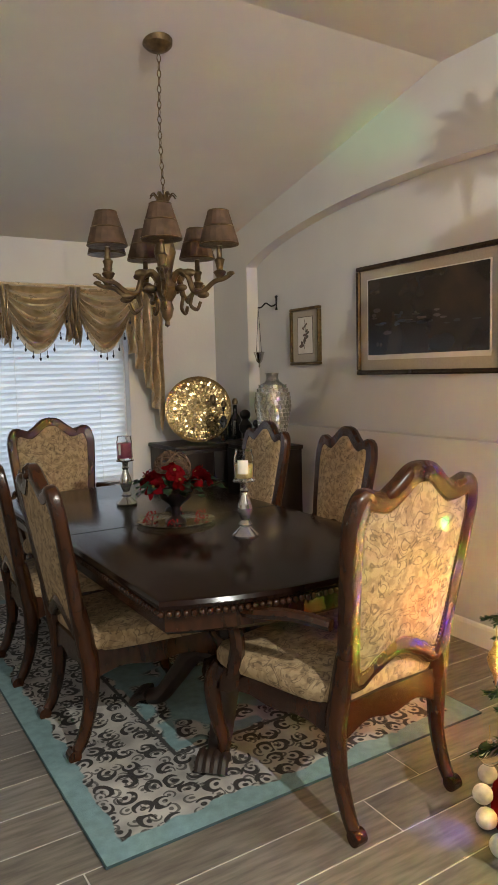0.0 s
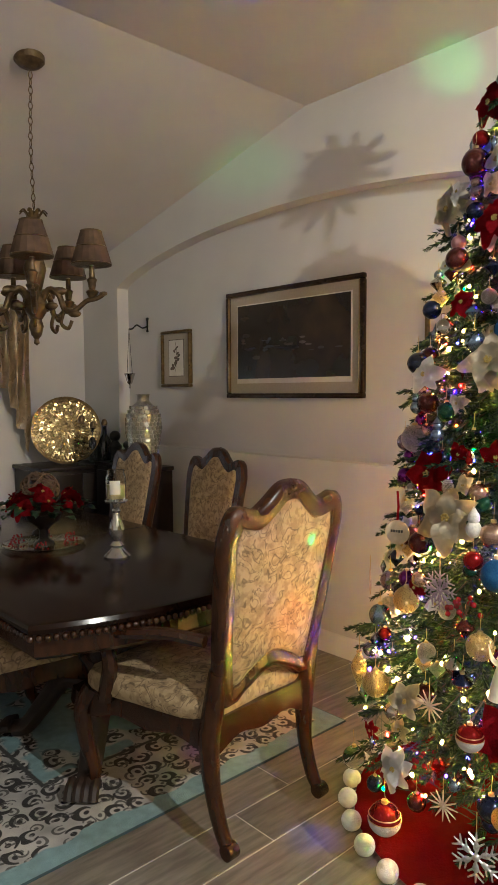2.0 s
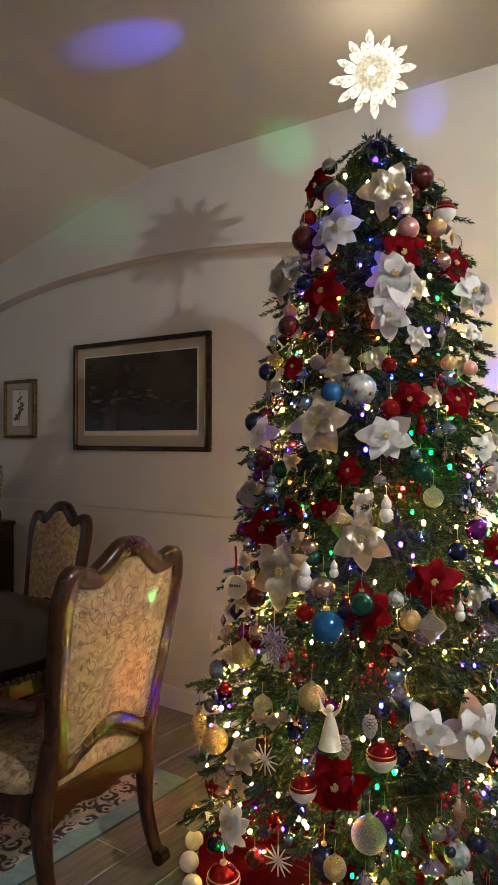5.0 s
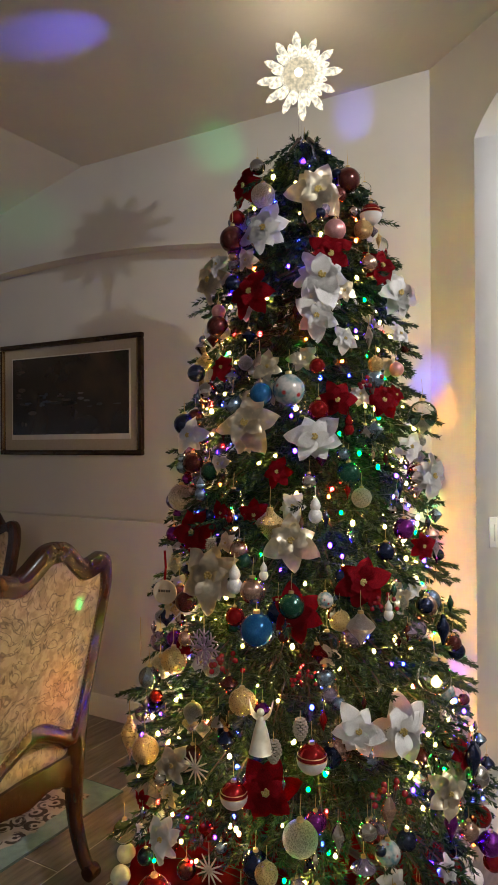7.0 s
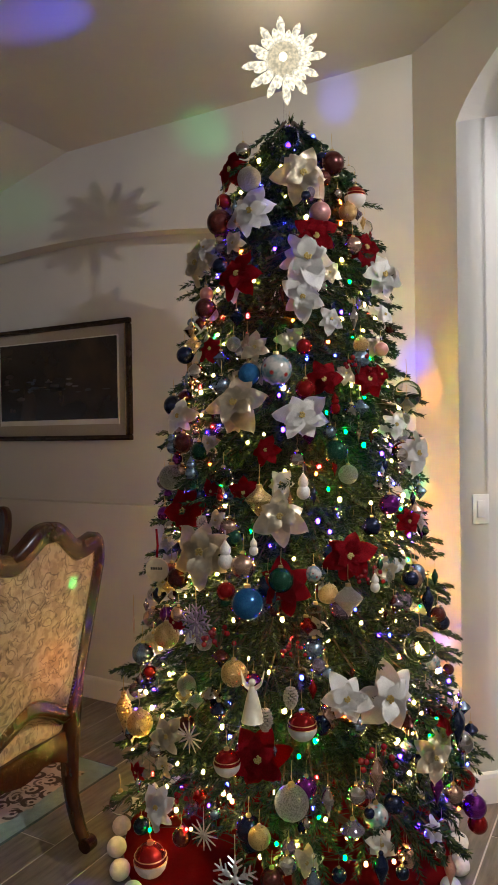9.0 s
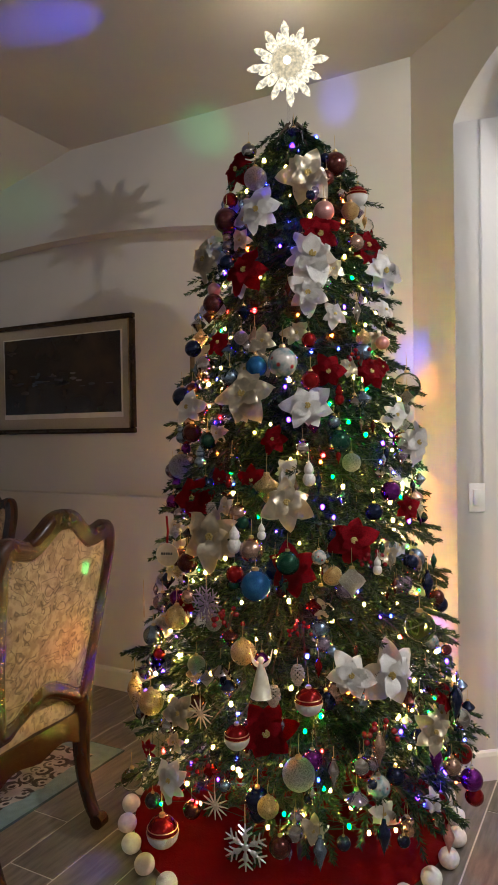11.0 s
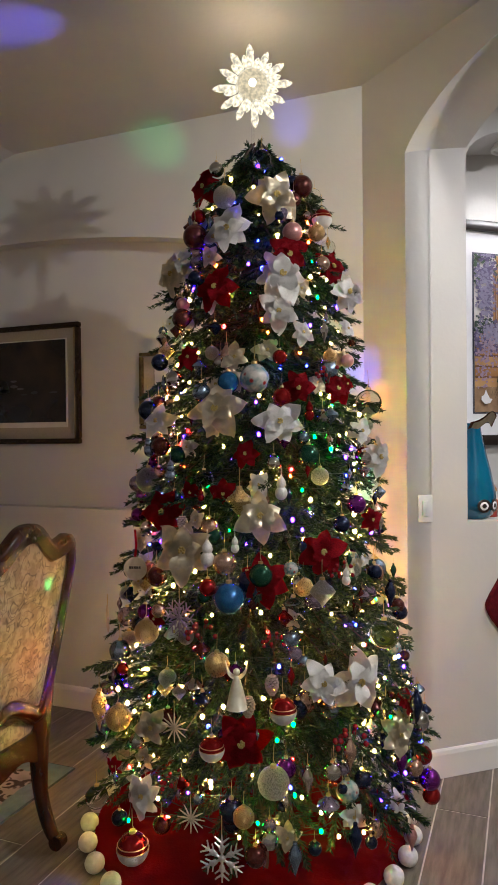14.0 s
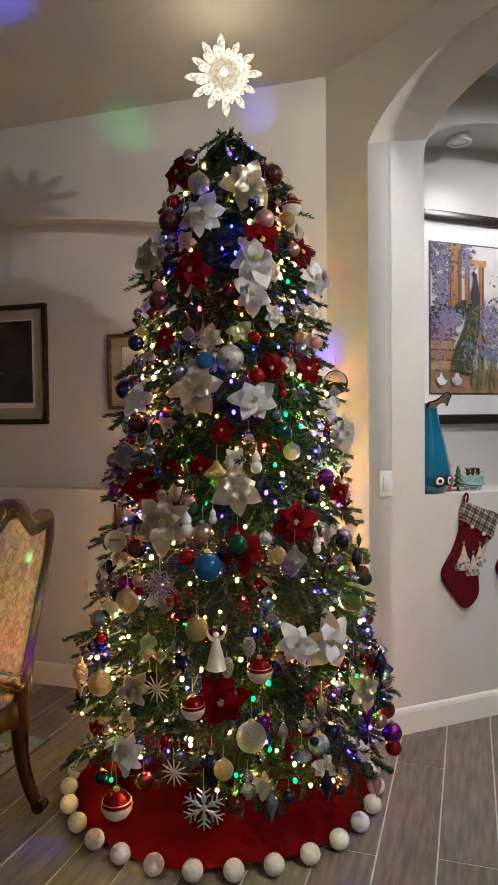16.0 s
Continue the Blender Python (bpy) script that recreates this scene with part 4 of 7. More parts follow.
def build_table():
    root = thing("dining_table", Matrix(), "long polished dark wooden dining table with beaded edge and carved pedestals", "dining table")
    seam = 3.12
    bm = bmesh.new()
    ring_loft(bm, [table_outline(-0.03, TZ - 0.045), table_outline(-0.004, TZ - 0.032), table_outline(0.0, TZ - 0.018), table_outline(-0.006, TZ - 0.004), table_outline(-0.02, TZ)])
    part("tabletop", bm, TABLEWOOD, root)
    bm = bmesh.new()
    box(bm, (TX - TW + 0.02, seam - 0.0015, TZ + 0.0002), (TX + TW - 0.02, seam + 0.0015, TZ + 0.0012))
    part("leaf_seam", bm, material("seam_shadow_gap", (0.006, 0.004, 0.003), 0.8), root)
    bm = bmesh.new()
    ring_loft(bm, [table_outline(-0.05, TZ - 0.135), table_outline(-0.035, TZ - 0.12), table_outline(-0.035, TZ - 0.075), table_outline(-0.03, TZ - 0.045)])
    part("apron", bm, DARKWOOD, root)
    # row of beads under the edge
    line = [Vector(p) for p in table_outline(-0.012, TZ - 0.05)]
    bm = bmesh.new()
    n = len(line)
    for i in range(n):
        a, b = line[i], line[(i + 1) % n]
        k = max(1, int((b - a).length / 0.0235))
        for j in range(k):
            p = a + (b - a) * (j / k)
            bmesh.ops.create_icosphere(bm, subdivisions=2, radius=0.0122, matrix=Matrix.LocRotScale(p, None, (1, 1, 1.1)))
    tagged(part("beading", bm, DARKWOOD, root, "row of carved wooden beads"), kind="stuff")
    # two pedestals on paw feet
    for y in (2.55, 3.75):
        bm = bmesh.new()
        lathe(bm, [(0.17, 0.20), (0.16, 0.26), (0.10, 0.29), (0.085, 0.33), (0.15, 0.40), (0.165, 0.46), (0.13, 0.53), (0.09, 0.57), (0.11, 0.60), (0.20, 0.63)], 24, Matrix.Translation((TX, y, 0)))
        part("pedestal", bm, DARKWOOD, root)
        for k in range(4):
            a = math.pi / 4 + k * math.pi / 2
            d = Vector((math.cos(a), math.sin(a), 0))
            side = Vector((-d.y, d.x, 0))
            c = Vector((TX, y, 0))
            bm = bmesh.new()
            ln = smooth_line([c + d * 0.10 + Vector((0, 0, 0.26)), c + d * 0.20 + Vector((0, 0, 0.27)), c + d * 0.29 + Vector((0, 0, 0.16)), c + d * 0.37 + Vector((0, 0, 0.06)), c + d * 0.43 + Vector((0, 0, 0.045))], 5)
            sweep(bm, ln, ring(0.055, 10, 0.85), sizes=[1.1 - 0.02 * i for i in range(len(ln))])
            for t in range(4):
                p = c + d * 0.43 + side * (t - 1.5) * 0.03
                sweep(bm, smooth_line([p + Vector((0, 0, 0.065)), p + d * 0.04 + Vector((0, 0, 0.055)), p + d * 0.065 + Vector((0, 0, 0.022))], 4), ring(0.019, 8))
            part("paw_leg", bm, PAW, root, "carved lion paw leg")
    bm = bmesh.new()
    box(bm, (TX - 0.05, 2.6, 0.22), (TX + 0.05, 3.7, 0.30), 0.012)
    part("stretcher", bm, DARKWOOD, root)


PAW = material("dull_dark_carved_wood", (0.022, 0.009, 0.004), 0.6, second=(0.010, 0.004, 0.002), scale=20)
build_table()

# ---- dining chairs ----
def back_outline(w, z0, z1, inset, crest=True):
    """The back's shape seen from the front: scrolled crest above, waved rail below."""
    top = [(-w, z1 - 0.20), (-w * 0.98, z1 - 0.105), (-w * 0.90, z1 - 0.062), (-w * 0.74, z1 - 0.072), (-w * 0.56, z1 - 0.080), (-w * 0.36, z1 - 0.048), (-w * 0.17, z1 - 0.008), (0, z1)]
    low = [(w * 0.92, z0), (w * 0.55, z0 + 0.008), (w * 0.25, z0 + 0.040), (0, z0 + 0.055)]
    taper = lambda z: 1 - 0.15 * min(1, max(0, (z1 - 0.20 - z) / (z1 - 0.20 - z0)))
    top = [(x * (1 - inset / w), z - inset) for x, z in top]
    low = [(x * (1 - inset / w), z + inset * 0.9) for x, z in low]
    half = top
    right = [(-x, z) for x, z in half[::-1][1:]]
    lower = low + [(-x, z) for x, z in low[::-1][1:]]
    return [(x * taper(z), z) for x, z in half + right + lower]


def rake(z):
    """How far the back leans behind the seat at a height."""
    return -0.30 - 0.17 * max(0, z - 0.45) ** 1.15


def build_chair(arms):
    w, z1 = (0.296, 1.195) if arms else (0.258, 1.145)
    fw = w + (0.055 if arms else 0.025)
    label = "carved dark wooden dining %s with cream tapestry upholstery" % ("armchair" if arms else "chair")
    root = thing("dining_armchair" if arms else "dining_chair", Matrix(), label, "chair", "chairs round the dining table")
    # back frame
    outer = smooth_line([(x, rake(z), z) for x, z in back_outline(w, 0.50, z1, 0.030)], 4, closed=True)
    bm = bmesh.new()
    sec = [(-0.033, -0.013), (-0.028, -0.023), (-0.012, -0.024), (0.0, -0.030), (0.016, -0.027), (0.028, -0.021), (0.033, -0.011), (0.033, 0.013), (0.022, 0.024), (-0.022, 0.024), (-0.033, 0.013)]
    sweep(bm, outer, sec, closed=True, side=(0, 1, 0))
    part("back_frame", bm, DARKWOOD, root)
    # upholstered panel
    bm = bmesh.new()
    inner = smooth_line([(x, 0, z) for x, z in back_outline(w, 0.50, z1, 0.054)], 4, closed=True)
    cz = 0.80
    levels = []
    for f, d in ((1.0, -0.010), (0.985, -0.017), (0.90, -0.024), (0.6, -0.030), (0.25, -0.032)):
        levels.append([(p.x * f, rake(cz + (p.z - cz) * f) + d, cz + (p.z - cz) * f) for p in inner])
    front = [[(x, 2 * rake(z) - y + 0.01, z) for x, y, z in lv] for lv in levels]
    ring_loft(bm, levels[::-1] + front)
    part("back_panel", bm, FABRIC, root)
    # studs round the panel, on the rear face
    bm = bmesh.new()
    stud = smooth_line([(x, 0, z) for x, z in back_outline(w, 0.50, z1, 0.060)], 4, closed=True)
    n = len(stud)
    for i in range(n):
        a, b = stud[i], stud[(i + 1) % n]
        k = max(1, round((b - a).length / 0.0125))
        for j in range(k):
            p = a + (b - a) * (j / k)
            bmesh.ops.create_icosphere(bm, subdivisions=1, radius=0.0042, matrix=Matrix.Translation((p.x, rake(p.z) - 0.021, p.z)))
    tagged(part("studs", bm, STUD, root, "row of small brass upholstery studs"), kind="stuff")
    # carved shell on the crest
    bm = bmesh.new()
    for i in range(7):
        a = radians(-75 + 25 * i)
        sweep(bm, [(0.0, rake(z1) - 0.012, z1 - 0.045), (0.034 * math.sin(a), rake(z1) - 0.020, z1 - 0.045 + 0.034 * math.cos(a)), (0.046 * math.sin(a), rake(z1) - 0.006, z1 - 0.045 + 0.046 * math.cos(a))], ring(0.009, 6), sizes=[0.6, 1.1, 0.7])
    ball(bm, (0, rake(z1) - 0.02, z1 - 0.045), 0.014, 10, 6)
    part("carved_shell", bm, DARKWOOD, root)
    # rear legs, from the back's foot down to scrolled toes
    for s in (-1, 1):
        bm = bmesh.new()
        ln = smooth_line([(s * w * 0.80, rake(0.62) + 0.003, 0.60), (s * w * 0.80, -0.295, 0.46), (s * w * 0.82, -0.282, 0.36), (s * w * 0.80, -0.290, 0.20), (s * w * 0.79, -0.325, 0.08), (s * w * 0.79, -0.355, 0.032)], 5)
        k = len(ln)
        sweep(bm, ln, ring(0.029, 10, 1.05), sizes=[1.0 + 0.28 * math.sin(math.pi * min(1, i / k * 1.7)) - 0.28 * (i / k) ** 2 for i in range(k)], side=(0, 1, 0))
        bmesh.ops.create_cone(bm, cap_ends=True, segments=16, radius1=0.026, radius2=0.026, depth=0.042, matrix=pose(s * w * 0.79, -0.363, 0.027, 0, 90, 0))
        part("rear_leg", bm, DARKWOOD, root)
        # cabriole front legs
        bm = bmesh.new()
        ln = smooth_line([(s * fw * 0.93, 0.235, 0.42), (s * fw * 1.0, 0.27, 0.34), (s * fw * 0.98, 0.265, 0.22), (s * fw * 0.93, 0.24, 0.10), (s * fw * 0.95, 0.26, 0.05), (s * fw * 0.98, 0.285, 0.028)], 5)
        k = len(ln)
        sweep(bm, ln, ring(0.030, 10), sizes=[1.25 - 0.5 * math.sin(math.pi * 0.5 * i / k) + 0.35 * max(0, i / k - 0.8) * 5 * 0.5 for i in range(k)], side=(0, 1, 0))
        ball(bm, (s * fw * 0.98, 0.285, 0.028), 0.032, 12, 8, (1, 1.15, 0.85))
        part("front_leg", bm, DARKWOOD, root)
    # rails with waved lower edges
    def rail(name, a, b, drop):
        bm = bmesh.new()
        a, b = Vector(a), Vector(b)
        d = (b - a)
        nrm = Vector((-d.y, d.x, 0)).normalized() * 0.014
        pts = [a + d * (i / 16) for i in range(17)]
        low = [p - Vector((0, 0, 0.075 + drop * (0.5 + 0.5 * math.cos(2 * math.pi * (i / 16) * 2)) * 0.5 + drop * 0.5 * abs(2 * i / 16 - 1) ** 2)) for i, p in enumerate(pts)]
        prism(bm, [p - nrm for p in pts] + [p - nrm for p in low[::-1]], nrm * 2)
        part(name, bm, DARKWOOD, root)
    zr = 0.43
    rail("front_rail", (-fw * 0.92, 0.235, zr), (fw * 0.92, 0.235, zr), 0.05)
    rail("rear_rail", (-w * 0.80, -0.285, zr), (w * 0.80, -0.285, zr), 0.05)
    rail("side_rail", (-w * 0.80, -0.285, zr), (-fw * 0.95, 0.235, zr), 0.04)
    rail("side_rail", (w * 0.80, -0.285, zr), (fw * 0.95, 0.235, zr), 0.04)
    # seat cushion
    def plan(f, z):
        pts = [(-w * 0.85 * f, -0.27 * f, z), (0, -0.285 * f, z), (w * 0.85 * f, -0.27 * f, z), ((w + fw) / 2 * 1.02 * f, 0.0, z), (fw * 1.02 * f, 0.225 * f, z), (fw * 0.6 * f, 0.265 * f, z), (0, 0.28 * f, z), (-fw * 0.6 * f, 0.265 * f, z), (-fw * 1.02 * f, 0.225 * f, z), (-(w + fw) / 2 * 1.02 * f, 0.0, z)]
        return smooth_line(pts, 3, closed=True)
    bm = bmesh.new()
    ring_loft(bm, [plan(0.97, 0.425), plan(1.0, 0.445), plan(1.0, 0.475), plan(0.97, 0.495), plan(0.85, 0.508), plan(0.5, 0.516), plan(0.1, 0.518)])
    part("seat", bm, FABRIC, root)
    if arms:
        for s in (-1, 1):
            bm = bmesh.new()
            ln = smooth_line([(s * w * 0.97, rake(0.70) + 0.02, 0.71), (s * (w + 0.035), -0.18, 0.715), (s * (fw + 0.03), 0.0, 0.69), (s * (fw + 0.02), 0.12, 0.70), (s * (fw + 0.015), 0.185, 0.705), (s * (fw + 0.01), 0.205, 0.68)], 5)
            k = len(ln)
            sweep(bm, ln, ring(0.021, 8), sizes=[(1.0 + 0.35 * (i / k), 1.0) for i in range(k)])
            bmesh.ops.create_cone(bm, cap_ends=True, segments=16, radius1=0.030, radius2=0.030, depth=0.05, matrix=pose(s * (fw + 0.013), 0.192, 0.685, 0, 90, 0))
            part("arm", bm, DARKWOOD, root)
            bm = bmesh.new()
            ln = smooth_line([(s * (fw + 0.012), 0.17, 0.675), (s * (fw + 0.015), 0.115, 0.63), (s * (fw + 0.01), 0.085, 0.56), (s * (fw + 0.0), 0.11, 0.48), (s * (fw - 0.01), 0.14, 0.41)], 5)
            sweep(bm, ln, ring(0.021, 8), sizes=[1.0 + 0.5 * (i / len(ln)) for i in range(len(ln))], side=(1, 0, 0))
            part("arm_support", bm, DARKWOOD, root)
    return root


armchair = build_chair(True)
armchair.matrix_basis = pose(1.590, 2.010, 0, 0, 0, 4)
tagged(armchair, "carved dark wooden armchair with cream tapestry back, at the table's end")
far = copy_thing(armchair, pose(1.40, 4.44, 0, 0, 0, 180))
chair = build_chair(False)
chair.matrix_basis = pose(1.15, 2.80, 0, 0, 0, -90)
copy_thing(chair, pose(1.13, 3.58, 0, 0, 0, -91))
copy_thing(chair, pose(2.29, 3.22, 0, 0, 0, 90))
copy_thing(chair, pose(2.23, 3.98, 0, 0, 0, 91))
# ---- chandelier ----
BRONZE = material("antique_gold_bronze", (0.17, 0.115, 0.055), 0.45, 0.75, second=(0.08, 0.052, 0.028), scale=25, bump=0.4, bump_scale=70)
SHADE = dull(material("pleated_brown_silk", (0.10, 0.060, 0.038), 0.8, second=(0.055, 0.034, 0.022), scale=20), 0.2)
IVORY = material("ivory_candle_sleeve", (0.55, 0.48, 0.36), 0.6)


def build_chandelier():
    cx, cy, zt = 1.49, 3.10, slope_z(3.10)
    root = thing("chandelier", pose(cx, cy, 0), "antique bronze six-arm chandelier with pleated brown shades on a chain", "chandelier")
    bm = bmesh.new()
    lathe(bm, [(0.0, zt - 0.045), (0.02, zt - 0.044), (0.05, zt - 0.03), (0.068, zt - 0.012), (0.07, zt + 0.02)], 24)
    part("ceiling_rose", bm, BRONZE, root)
    first = None
    z, i = zt - 0.05, 0
    while z > 2.33:
        if first is None:
            bm = bmesh.new()
            sweep(bm, smooth_line([(0.009, 0, 0), (0, 0, 0.021), (-0.009, 0, 0), (0, 0, -0.021)], 4, closed=True), ring(0.0024, 5), closed=True, side=(0, 1, 0))
            first = part("chain_link", bm, BRONZE, root)
            ob = first
        else:
            ob = new("chain_link", first.data)
            ob.parent = root
        ob.matrix_basis = pose(0.004 * math.sin(z * 9), 0, z - 0.018, 0, 0, 90 * (i % 2))
        z, i = z - 0.034, i + 1
    bm = bmesh.new()
    lathe(bm, [(0.0, 1.700), (0.014, 1.712), (0.010, 1.73), (0.024, 1.75), (0.034, 1.79), (0.026, 1.82), (0.045, 1.85), (0.058, 1.885), (0.045, 1.92), (0.028, 1.95), (0.040, 2.00), (0.052, 2.05), (0.040, 2.10), (0.022, 2.14), (0.030, 2.20), (0.018, 2.26), (0.012, 2.31), (0.0, 2.32)], 20)
    part("stem", bm, BRONZE, root)
    for k in range(8):
        a = k * math.pi / 4
        bm = bmesh.new()
        ln = smooth_line([(0.015, 0, 2.27), (0.045, 0, 2.315), (0.065, 0, 2.30)], 4)
        sweep(bm, [Matrix.Rotation(a, 3, "Z") @ p for p in ln], ring(0.012, 6, 0.4), sizes=[1 - 0.07 * i for i in range(len(ln))])
        part("leaf", bm, BRONZE, root, "curled bronze leaf")
    for k in range(6):
        a = radians(-115 + (-3, 57, 146, 200, 252, 298)[k])
        rot = Matrix.Rotation(a, 4, "Z")
        bm = bmesh.new()
        ln = smooth_line([(0.03, 0, 1.90), (0.07, 0, 1.955), (0.12, 0, 1.93), (0.15, 0, 1.86), (0.20, 0, 1.855), (0.26, 0, 1.895), (0.31, 0, 1.905), (0.345, 0, 1.92)], 5)
        sweep(bm, ln, ring(0.013, 8), sizes=[1.25 - 0.5 * i / len(ln) for i in range(len(ln))], side=(0, 1, 0))
        for p, s in (((0.12, 0, 1.945), 0.028), ((0.20, 0, 1.84), 0.022), ((0.08, 0, 1.88), 0.024), ((0.345, 0, 1.925), 0.014)):
            ball(bm, p, s, 8, 6, (1.5, 0.55, 0.75))
        sweep(bm, smooth_line([(0.15, 0, 1.86), (0.13, 0, 1.80), (0.165, 0, 1.775), (0.185, 0, 1.81)], 4), ring(0.009, 6), side=(0, 1, 0))
        arm = part("arm", bm, BRONZE, root)
        arm.matrix_basis = rot
        bm = bmesh.new()
        lathe(bm, [(0.0, 1.905), (0.016, 1.91), (0.030, 1.935), (0.026, 1.94), (0.014, 1.945), (0.019, 1.975), (0.024, 1.99), (0.013, 2.0), (0.012, 2.05), (0.0, 2.052)], 14, Matrix.Translation((0.29, 0, 0)))
        cup = part("candle_cup", bm, BRONZE, root)
        cup.matrix_basis = rot
        bm = bmesh.new()
        lathe(bm, [(0.0, 2.05), (0.011, 2.05), (0.012, 2.11), (0.016, 2.14), (0.006, 2.18), (0.0, 2.185)], 12, Matrix.Translation((0.29, 0, 0)))
        part("candle_sleeve", bm, IVORY, root, "ivory candle sleeve with a small bulb").matrix_basis = rot
        bm = bmesh.new()
        n = 36
        rings = []
        for rr, zz in ((0.088, 2.055), (0.089, 2.062), (0.068, 2.135), (0.046, 2.205), (0.044, 2.198), (0.066, 2.133), (0.085, 2.062)):
            rings.append([bm.verts.new((0.29 + rr * (1 + 0.018 * (i % 2)) * math.cos(6.2832 * i / n), rr * (1 + 0.018 * (i % 2)) * math.sin(6.2832 * i / n), zz)) for i in range(n)])
        for p, q in zip(rings, rings[1:] + rings[:1]):
            for i in range(n):
                bm.faces.new((p[i], p[(i + 1) % n], q[(i + 1) % n], q[i]))
        shade = part("shade", bm, SHADE, root, smooth=False)
        shade.matrix_basis = rot
        for rr, zz in ((0.089, 2.058), (0.0690, 2.133), (0.047, 2.203)):
            bm = bmesh.new()
            lathe(bm, [(rr, zz - 0.004), (rr + 0.003, zz), (rr, zz + 0.004)], 24, Matrix.Translation((0.29, 0, 0)))
            tr = part("trim_band", bm, BRONZE, shade)
    return root


build_chandelier()

# ---- window, blind and valance ----
def translucent(name, colour, mixf):
    m, t, b = nodes_of(name)
    b.inputs["Base Color"].default_value = (*colour, 1)
    b.inputs["Roughness"].default_value = 0.6
    tr = t.nodes.new("ShaderNodeBsdfTranslucent")
    tr.inputs[0].default_value = (*colour, 1)
    mx = t.nodes.new("ShaderNodeMixShader")
    mx.inputs[0].default_value = mixf
    t.links.new(b.outputs[0], mx.inputs[1])
    t.links.new(tr.outputs[0], mx.inputs[2])
    t.links.new(mx.outputs[0], t.nodes["Material Output"].inputs[0])
    return m


def build_window():
    x0, x1, z0, z1 = -0.1, 2.16, 0.62, 2.12
    bm = bmesh.new()
    box(bm, (-0.6, 5.75, 0.0), (2.8, 5.78, 2.8))
    structure("backdrop", bm, glowing("dusk_daylight", (0.62, 0.76, 1.0), 0.34), "pale blue daylight outside the window")
    win = thing("window_1", Matrix(), "white framed window behind a closed blind", "window", "", "structure")
    bm = bmesh.new()
    for lo, hi in (((x0, 5.34, z0), (x0 + 0.05, 5.39, z1)), ((x1 - 0.05, 5.34, z0), (x1, 5.39, z1)), ((x0 + 0.05, 5.34, z0), (x1 - 0.05, 5.39, z0 + 0.05)), ((x0 + 0.05, 5.34, z1 - 0.05), (x1 - 0.05, 5.39, z1)), ((1.03, 5.342, z0 + 0.05), (1.10, 5.388, z1 - 0.05))):
        box(bm, lo, hi, 0.004)
    part("window_frame", bm, TRIM, win)
    for a, b in ((x0 + 0.05, 1.03), (1.10, x1 - 0.05)):
        bm = bmesh.new()
        box(bm, (a, 5.362, z0 + 0.05), (b, 5.368, z1 - 0.05))
        part("pane", bm, clear("window_glass"), win).visible_shadow = False
    bm = bmesh.new()
    box(bm, (x0 - 0.02, 5.20, z0 - 0.025), (x1 + 0.02, 5.34, z0), 0.006)
    part("window_sill", bm, TRIM, win)
    slat_mat = translucent("white_blind_slat", (0.80, 0.82, 0.84), 0.55)
    for a, b in ((x0 + 0.01, 1.06), (1.075, x1 - 0.03)):
        blind = thing("window_blind", Matrix(), "closed white horizontal slat blind in the window", "blind", "blinds in the window")
        first = None
        z = z0 + 0.04
        while z < z1 - 0.06:
            if first is None:
                bm = bmesh.new()
                prism(bm, [(a, 0.012, -0.022), (a, 0.004, 0.0), (a, -0.010, 0.024), (a, -0.007, 0.024), (a, 0.007, 0.0), (a, 0.015, -0.022)], (b - a, 0, 0))
                first = part("slat", bm, slat_mat, blind, smooth=False)
                ob = first
            else:
                ob = new("slat", first.data)
                ob.parent = blind
            ob.matrix_basis = pose(0, 5.29, z)
            z += 0.043
        bm = bmesh.new()
        box(bm, (a, 5.265, z1 - 0.05), (b, 5.315, z1), 0.005)
        part("headrail", bm, TRIM, blind)
        for f in (0.2, 0.8):
            bm = bmesh.new()
            sweep(bm, [(a + (b - a) * f, 5.272, z0 + 0.02), (a + (b - a) * f, 5.272, z1 - 0.04)], ring(0.0015, 4))
            part("ladder_cord", bm, TRIM, blind)
    # valance of swags with a cascade at the side
    gold = material("gold_damask_satin", (0.68, 0.53, 0.33), 0.30, 0.35, second=(0.46, 0.34, 0.19), scale=14, bump=0.3, bump_scale=60, sheen=0.3)
    bead = shiny("dark_fringe_bead", (0.07, 0.055, 0.06), 0.2, 0.3)
    val = thing("window_valance", Matrix(), "gold satin swag valance with pleats, cascade and beaded fringe", "valance")
    bm = bmesh.new()
    box(bm, (-0.35, 5.13, 2.085), (2.33, 5.245, 2.15), 0.02)
    part("heading_board", bm, gold, val)

    def swag(xa, xb, ztop, drop):
        bm = bmesh.new()
        nu, nv, rows = 28, 36, []
        for j in range(nv + 1):
            v = j / nv
            row = []
            for i in range(nu + 1):
                u = i / nu
                arc = math.sin(math.pi * u) ** 0.75
                fold = 0.030 * math.sin(v * 2 * math.pi * 5.5 + 0.8 * math.sin(3 * u)) * (0.35 + 0.65 * arc)
                sag = v * (0.11 + drop * arc)
                row.append(bm.verts.new((xa + (xb - xa) * u + 0.008 * math.sin(v * 15 + u * 5), 5.12 - 0.055 * math.sin(math.pi * min(1, v * 1.15)) * (0.4 + arc) - fold, ztop - sag)))
            rows.append(row)
        for p, q in zip(rows, rows[1:]):
            for i in range(nu):
                bm.faces.new((p[i], p[i + 1], q[i + 1], q[i]))
        bmesh.ops.solidify(bm, geom=bm.faces[:], thickness=0.004)
        ob = part("swag", bm, gold, val)
        bm = bmesh.new()
